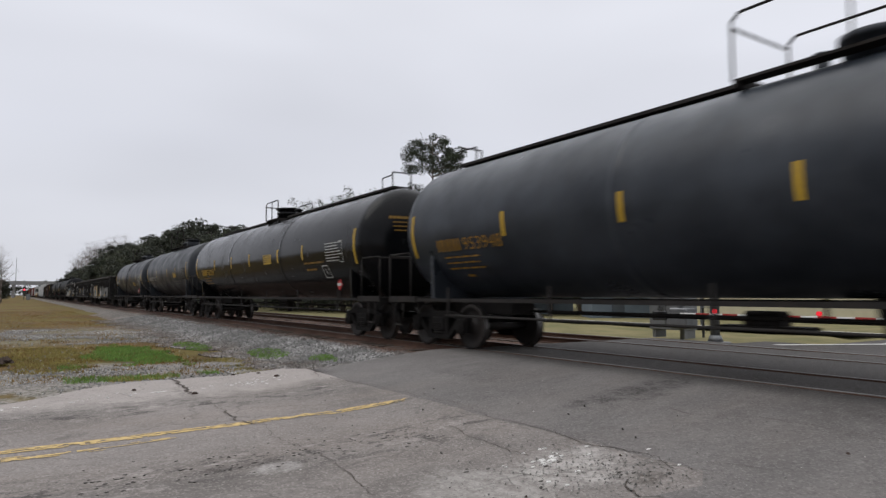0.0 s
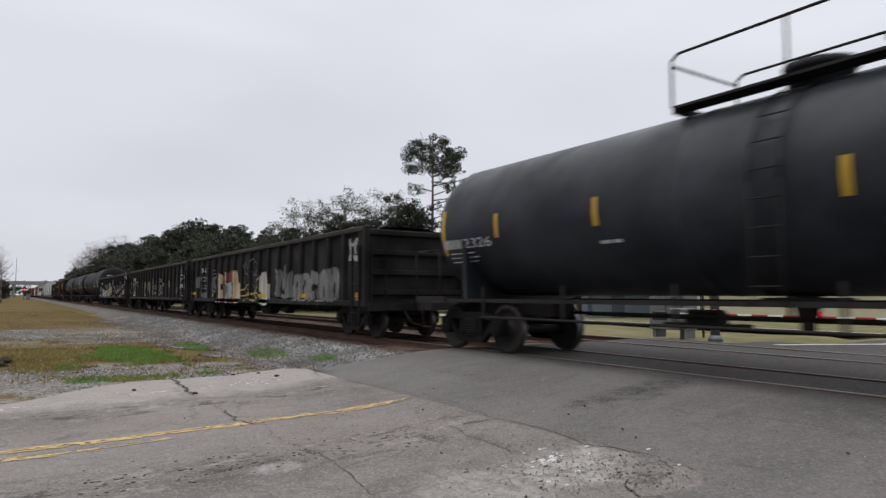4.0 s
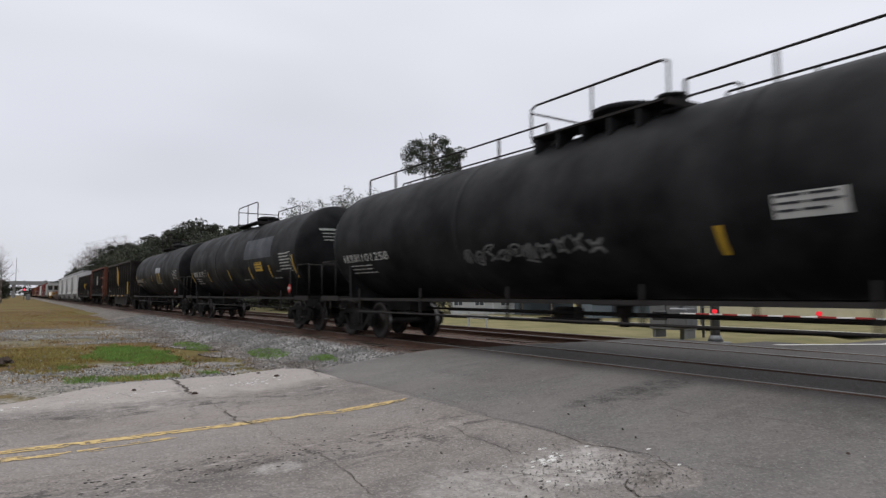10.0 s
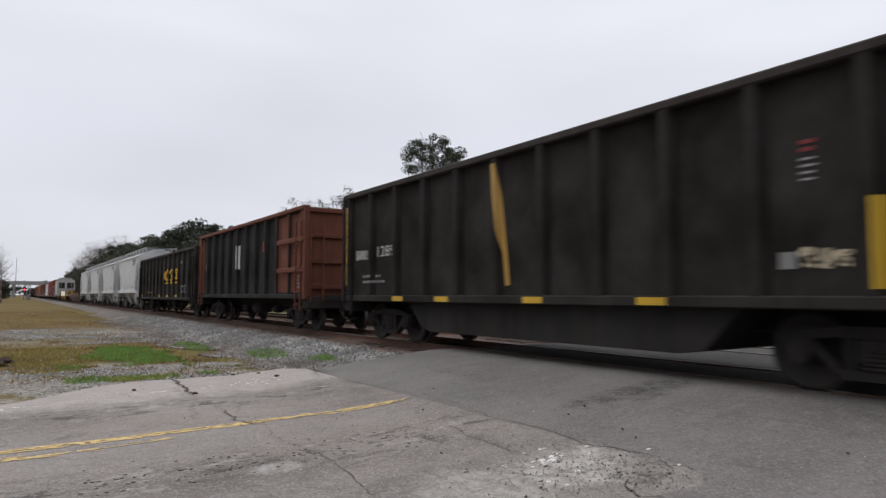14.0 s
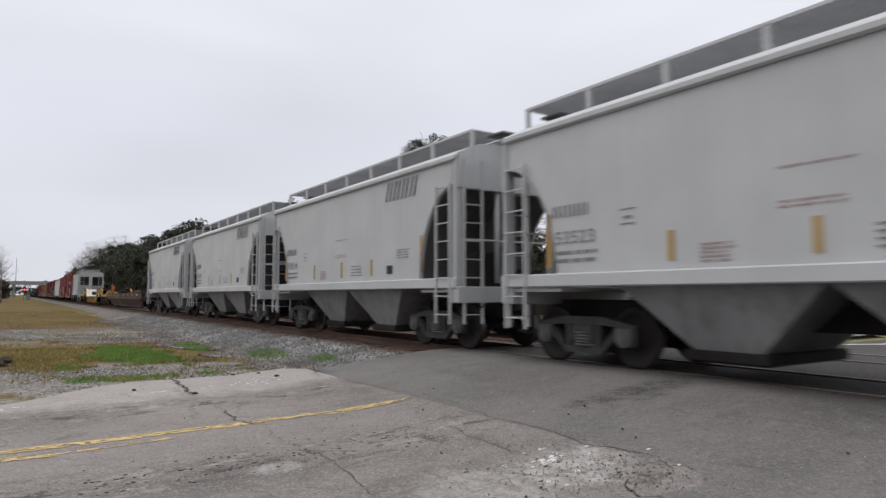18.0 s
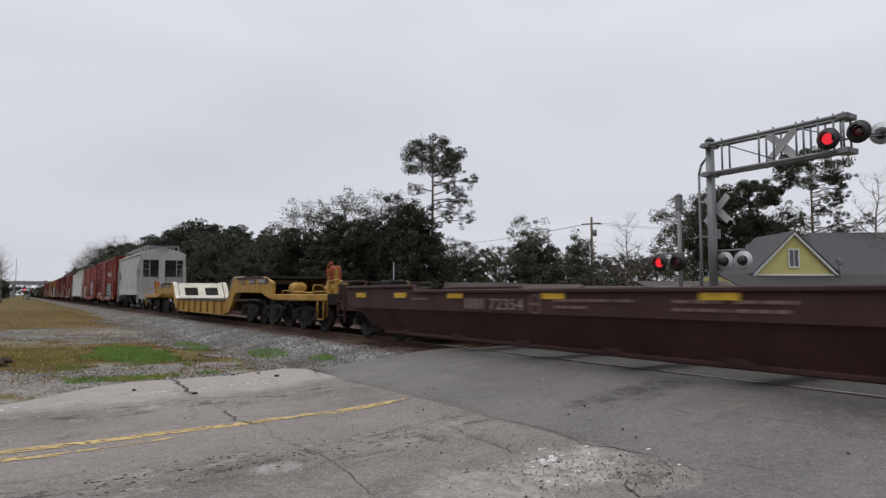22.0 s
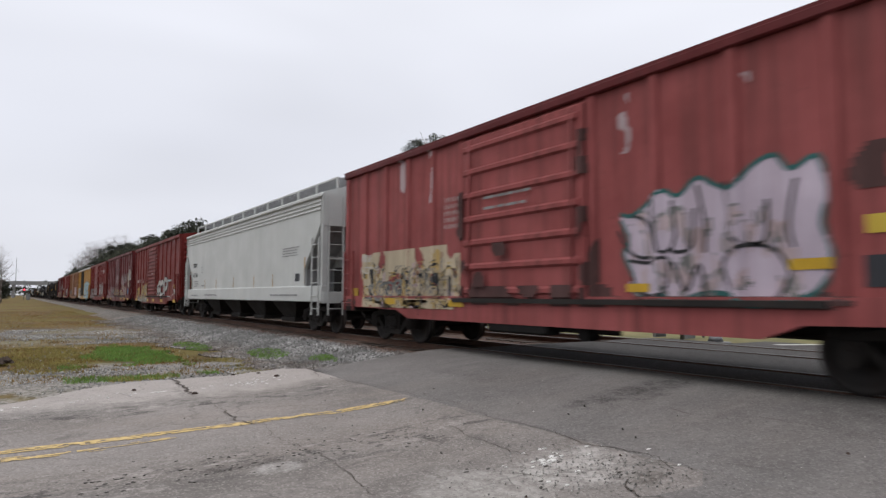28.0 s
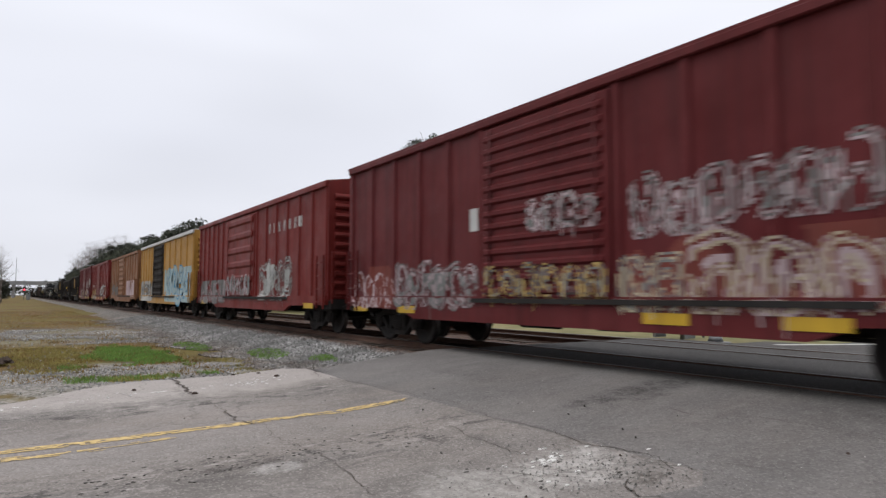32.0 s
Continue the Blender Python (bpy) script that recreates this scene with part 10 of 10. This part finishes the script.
for x, z, h in ((-4.5, 3.75, 0.4), (-3.25, 3.4, 0.75), (2.1, 3.5, 0.5), (4.0, 3.4, 0.4), (6.4, 3.55, 0.35)):
    smear(car, x - 0.12, z - 0.25, 0.26, h + 0.4, int(x * 7) + 60, "pink", s, cell=0.03, keep=0.22, scale=2.6)
smear(car, 5.15, 2.28, 1.35, 0.5, 53, "soot", s, cell=0.05, keep=-0.05, scale=1.8)
# grease along the door track, on the door's edges and low on the sill
smear(car, -2.1, 0.96, 3.9, 0.36, 54, "soot", s, cell=0.05, keep=0.12, scale=1.9)
smear(car, 1.7, 0.98, 3.6, 0.24, 55, "soot", s, cell=0.05, keep=0.05, scale=1.7)
smear(car, 1.22, 1.3, 0.36, 2.5, 56, "soot", s, cell=0.04, keep=0.24, scale=2.2, off=0.012)
smear(car, -2.3, 1.0, 0.42, 2.2, 57, "soot", s, cell=0.04, keep=0.2, scale=2.2, off=0.012)
smear(car, -7.4, 0.84, 5.0, 0.22, 58, "soot", s, cell=0.05, keep=0.3, scale=2.0)
smear(car, -1.9, 1.3, 1.6, 0.8, 59, "soot", s, cell=0.04, keep=0.42, scale=3.0, off=0.060)
part("door_roller_gear", Geo().soft_box(-1.2, -1.60, 0.46, 0.4, -1.2, 0.66, 0.04).box(-1.6, -1.3, 0.52, 1.7, -1.22, 0.60).cyl((1.1, -1.45, 0.52), (1.1, -1.15, 0.52), 0.12, 12), TRUCK_SOOT, car, "sooty gear hung under the door")
tape(car, "notice", [(5.45, 1.9, 0.26, 0.2)], SPRAY["gold"], s, 0.012, "small yellow square")
data_lines(car, 6.0, 1.78, 0.6, 5, 0.11, 0.05, MARK_WHITE, s, 7)
tape(car, "notice", [(5.5, 1.4, 0.42, 0.34)], MARK_BLACK, s, 0.008, "black notice")
tape(car, "tape", [(-7.0, 1.22, 0.4, 0.2), (-4.9, 1.0, 0.45, 0.14), (-2.2, 0.98, 0.5, 0.14), (2.3, 1.25, 0.4, 0.12), (4.75, 1.5, 0.5, 0.13), (7.1, 1.24, 0.5, 0.2)], STRIPE_YELLOW, s, 0.022, "yellow reflective tape")

car, s = hopper("covered_hopper", "long white covered hopper with four bays and ochre tape", 9.05, 1.22, 4.18, 4.45, HOPPER_WHITE, dict(bays=4, posts=12, cut=1.25, knee=3.25, slope=HOPPER_BAY, side_ladder=2.85, curved=False, roof_lines=3, bay=STEEL_DARK, gate=STEEL_DARK, bay_inset=2.6, sill_deep=0.26))
join(car, 393.43, 411.52)
bars(car, -7.42, 2.50, 4, 0.14, 0.2, MARK_BLACK, s, 0.4)
lettering(car, "65261", -7.46, 2.02, 0.2, MARK_BLACK, s, 0.9)
data_lines(car, -7.3, 1.80, 1.1, 3, 0.11, 0.04, MARK_GREY, s, 3)
data_lines(car, -5.78, 2.46, 0.3, 3, 0.11, 0.03, MARK_GREY, s, 4)
data_lines(car, -5.7, 1.58, 0.6, 1, 0.11, 0.05, MARK_GREY, s, 8)
data_lines(car, 5.6, 2.68, 1.75, 4, 0.085, 0.03, MARK_GREY, s, 5)
tape(car, "notice", [(6.98, 1.70, 0.4, 0.25)], MARK_BLACK, s, 0.008, "small black notice")
tape(car, "tape", [(-7.87, 1.92, 0.08, 0.8), (7.6, 1.92, 0.08, 0.8)] + [(a, 1.64, 0.07, 0.45) for a in (-5.05, -3.0, -0.26, 2.48, 4.6)], STRIPE_OLD, s, 0.01, "weathered ochre tape")
data_lines(car, -7.4, 1.12, 1.3, 1, 0.1, 0.06, MARK_GREY, flat_side(-1.605), 6)
data_lines(car, -4.8, 1.14, 2.6, 1, 0.1, 0.05, MARK_GREY, flat_side(-1.605), 7)
data_lines(car, 4.6, 1.14, 3.0, 1, 0.1, 0.05, MARK_GREY, flat_side(-1.605), 9)

car, s = boxcar("boxcar", "red oxide boxcar with louvred door and chrome block graffiti", 7.77, 0.60, 4.46, BOX_RED, dict(door=(-2.05, 1.25), door_ribs=13))
join(car, 413.1, 428.65)
bars(car, -6.77, 2.02, 3, 0.15, 0.2, MARK_WHITE, s)
lettering(car, "4387", -5.82, 2.02, 0.2, MARK_WHITE, s, 0.75)
data_lines(car, -4.5, 2.3, 0.3, 4, 0.1, 0.04, MARK_WHITE, s, 3)
smear(car, -6.6, 0.78, 4.6, 1.0, 35, "olive", s, cell=0.05, keep=0.3, scale=1.9)
smear(car, -6.0, 0.68, 4.0, 0.6, 37, "dim", s, cell=0.05, keep=0.25, scale=2.0)
smear(car, -4.6, 0.70, 2.6, 0.7, 39, "cream", s, cell=0.05, keep=0.3, scale=2.0)
smear(car, -3.6, 1.3, 0.8, 0.5, 40, "dim", s, cell=0.05, keep=0.0)
for x, w in ((-6.6, 0.42), (-5.65, 0.48)):
    tape(car, "dark_panel", [(x, 1.30, w, 0.36)], SPRAY["black"], s, 0.014, "black painted panel")
    tape(car, "painted_bar", [(x, 1.37, w * 0.6, 0.045), (x, 1.23, w * 0.6, 0.045)], SPRAY["white"], s, 0.02, "white painted bars")
piece(car, -5.1, 0.8, 2.7, 1.2, 4, 105, "cream", "olive", s, worn=0.25, nested=True)
piece(car, -5.2, 0.66, 2.9, 0.4, 6, 102, "white", "dim", s, worn=0.2)
smear(car, -4.1, 1.2, 0.8, 0.6, 36, "olive", s, keep=0.0)
tape(car, "graffiti", [(-5.7, 0.80, 0.5, 0.09)], SPRAY["pink"], s, 0.02, "pink spray-painted stroke")
g, rim = Geo(), Geo()
for k, (x, w, top) in enumerate(((1.45, 0.95, 0.8), (2.45, 0.85, 0.85), (3.35, 1.0, 0.95))):
    for line in GLYPHS[(0, 3, 8)[k]]:
        pts = round_off([(x + u * w, 1.08 + v * top) for u, v in line])
        strip(g, pts, 0.27, s, 0.018)
        strip(rim, [(a + 0.06, b - 0.03) for a, b in pts], 0.38, s, 0.010)
part("graffiti", g, SPRAY["white"], car, "chrome-white spray-painted block letters")
part("graffiti_outline", rim, SPRAY["black"], car, "black spray-painted shadow")
smear(car, 4.3, 1.05, 1.6, 0.9, 38, "red", s, keep=-0.1)
tape(car, "graffiti", [(5.0, 1.98, 1.2, 0.1), (4.9, 1.06, 1.5, 0.05)], SPRAY["ice"], s, 0.016, "pale spray-painted stroke")
spray(car, 5.75, 0.95, 0.3, 0.8, 1, 106, "pink", s, None, 0.05)
for x, z, w in ((-2.1, 2.14, 0.28), (-1.0, 2.98, 0.32), (-0.1, 2.5, 0.5), (-0.05, 2.0, 0.22), (-1.85, 1.22, 0.26)):
    tape(car, "notice", [(x, z, w * 0.7, 0.08)], SPRAY["pink"], s, 0.012, "faded pale notice")
tape(car, "notice", [(6.3, 1.62, 0.4, 0.22)], SPRAY["olive"], s, 0.012, "yellow-green notice")
tape(car, "notice", [(6.4, 1.32, 0.5, 0.3)], MARK_WHITE, s, 0.012, "white printed notice")
sill_tape(car, (-6.7, -1.95, 0.25, 3.0, 6.75), 0.8)
car, s = boxcar("boxcar", "dark maroon boxcar with pale pink graffiti along its side", 7.71, 0.62, 4.52, BOX_MAROON, dict(door=(-1.75, 1.45), door_ribs=13))
join(car, 430.51, 445.93)
piece(car, 1.75, 1.95, 1.75, 1.05, 3, 111, "dim", "pink", s, worn=0.1, nested=True)
piece(car, 3.5, 2.05, 1.7, 1.0, 3, 117, "pink", "dim", s, worn=0.2, nested=True)
smear(car, 1.7, 0.95, 3.5, 1.0, 118, "red", s, cell=0.05, keep=0.2)
piece(car, 1.55, 0.9, 1.2, 1.05, 2, 112, "dim", "cream", s, worn=0.1, nested=True)
piece(car, 2.75, 0.9, 2.5, 1.25, 3, 124, "cream", "pink", s, worn=0.12, nested=True)
smear(car, 5.3, 1.75, 1.0, 1.15, 119, "cream", s, cell=0.04, keep=0.3, scale=3.2)
smear(car, 6.0, 1.75, 1.05, 1.6, 120, "white", s, cell=0.04, keep=0.3, scale=3.0)
piece(car, 5.3, 1.75, 1.75, 1.35, 3, 121, "cream", "white", s, worn=0.25, holes=False, nested=True)
smear(car, 7.1, 0.8, 0.55, 1.55, 126, "pink", s, cell=0.04, keep=0.3, scale=3.2)
for z in (2.3, 2.85, 3.25, 3.6):
    piece(car, 7.15, z, 0.45, 0.3, 2, int(z * 50), "dim", "pink", s, 0.03, 0.3, 0)
tape(car, "graffiti", [(6.72, 1.46, 0.75, 0.52)], SPRAY["red"], s, 0.022, "brick red painted label")
tape(car, "graffiti", [(5.8, 1.44, 0.55, 0.42)], SPRAY["blue"], s, 0.022, "blue painted square")
piece(car, -0.4, 2.2, 1.7, 0.68, 4, 113, "dim", "pink", s, worn=0.2, nested=True)
piece(car, -1.65, 0.98, 3.1, 0.75, 6, 114, "dim", "olive", s, worn=0.25, nested=True)
smear(car, -7.4, 0.85, 2.2, 1.0, 123, "red", s, cell=0.05, keep=0.15)
smear(car, -5.4, 0.82, 3.2, 0.8, 45, "dim", s, cell=0.05, keep=0.4, scale=2.4)
piece(car, -5.2, 0.82, 3.3, 1.1, 6, 115, "pink", "dim", s, worn=0.25, nested=True)
piece(car, -7.4, 0.82, 2.2, 0.95, 4, 116, "red", "pink", s, worn=0.25)
tape(car, "notice", [(-2.1, 2.62, 0.26, 0.45)], MARK_WHITE, s, 0.01, "white notice")
sill_tape(car, (-6.9, -4.6, 2.4, 4.4, 6.3), 0.82)
car, s = boxcar("boxcar", "red boxcar with spaced white letters and pale graffiti", 7.75, 0.62, 4.46, BOX_RED, dict(door=(-2.7, 1.05), door_ribs=6, ribs=7))
join(car, 447.45, 462.94)
bars(car, 2.5, 3.32, 7, 0.18, 0.34, MARK_WHITE, s, 1.8)
smear(car, -7.4, 0.75, 4.4, 1.1, 51, "dim", s, keep=0.15)
piece(car, -7.2, 0.8, 4.4, 1.0, 8, 221, "pink", "dim", s, worn=0.25, nested=True)
smear(car, 1.5, 0.95, 3.4, 1.3, 52, "white", s, keep=0.25)
piece(car, 1.5, 0.95, 3.4, 1.5, 5, 122, "white", "dim", s, worn=0.25, nested=True)
piece(car, -2.4, 1.1, 3.2, 0.9, 5, 223, "dim", "pink", s, worn=0.4)
sill_tape(car, (-6.5, 6.5), 0.82)
car, s = boxcar("boxcar", "yellow boxcar with a black door and blue graffiti", 8.1, 0.62, 4.46, BOX_YELLOW, dict(door=(-2.9, 0.4), door_skin=GOND_BROWN, rail=HOPPER_GREY, roof=HOPPER_GREY))
join(car, 464.3, 480.5)
smear(car, 0.6, 0.75, 7.2, 1.9, 55, "ice", s, keep=-0.1)
spray(car, 0.9, 0.9, 6.6, 1.8, 4, 131, "ice", s, "blue", 0.28)
smear(car, -7.9, 0.75, 5.0, 1.4, 57, "white", s, keep=0.0)
spray(car, -7.6, 0.95, 4.6, 1.0, 6, 132, "dim", s, None, 0.12)
car, s = boxcar("boxcar", "ochre boxcar streaked with rust and graffiti", 7.75, 0.62, 4.40, BOX_TAN, dict(door=(-2.2, 1.2)))
join(car, 482.0, 497.6)
smear(car, 2.0, 1.0, 4.2, 1.3, 61, "pink", s, keep=0.1)
spray(car, -6.8, 1.1, 4.0, 1.0, 5, 141, "dim", s, None, 0.14)


def tail():
    """Cars that stay far off: more box cars, tank cars and open cars of the kinds above."""
    kinds = {c["label"]: c for c, _ in TRAIN}
    def like(word):
        return next(c for label, c in kinds.items() if word in label)
    order = ["red oxide", "maroon", "soot-brown", "large yellow emblem", "soot-brown", "dull black tank car with white", "painted-over", "big white", "dull black tank car with white", "glossy", "soot-brown", "rusted orange", "large yellow emblem", "painted-over", "glossy", "dark grey-black", "soot-brown", "rusted orange", "big white", "painted-over", "soot-brown"]
    at = 499.2
    lengths = {"tank_car": 20.8, "gondola_car": 21.6, "coal_gondola": 16.2, "boxcar": 17.3}
    for word in order:
        source = like(word)
        span = lengths[source.name.split(".")[0]]
        TRAIN.append((copy_thing(source, pose(0, 0, 0)), -(at + span / 2)))
        at += span


tail()


def motions():
    times = [0.0, 4.0, 8.0, 12.0, 16.0, 20.0, 24.0, 28.0, 32.0]
    for car, start in TRAIN:
        walk(car, [(t, pose(start + travelled(t), 0, 0)) for t in times])


motions()
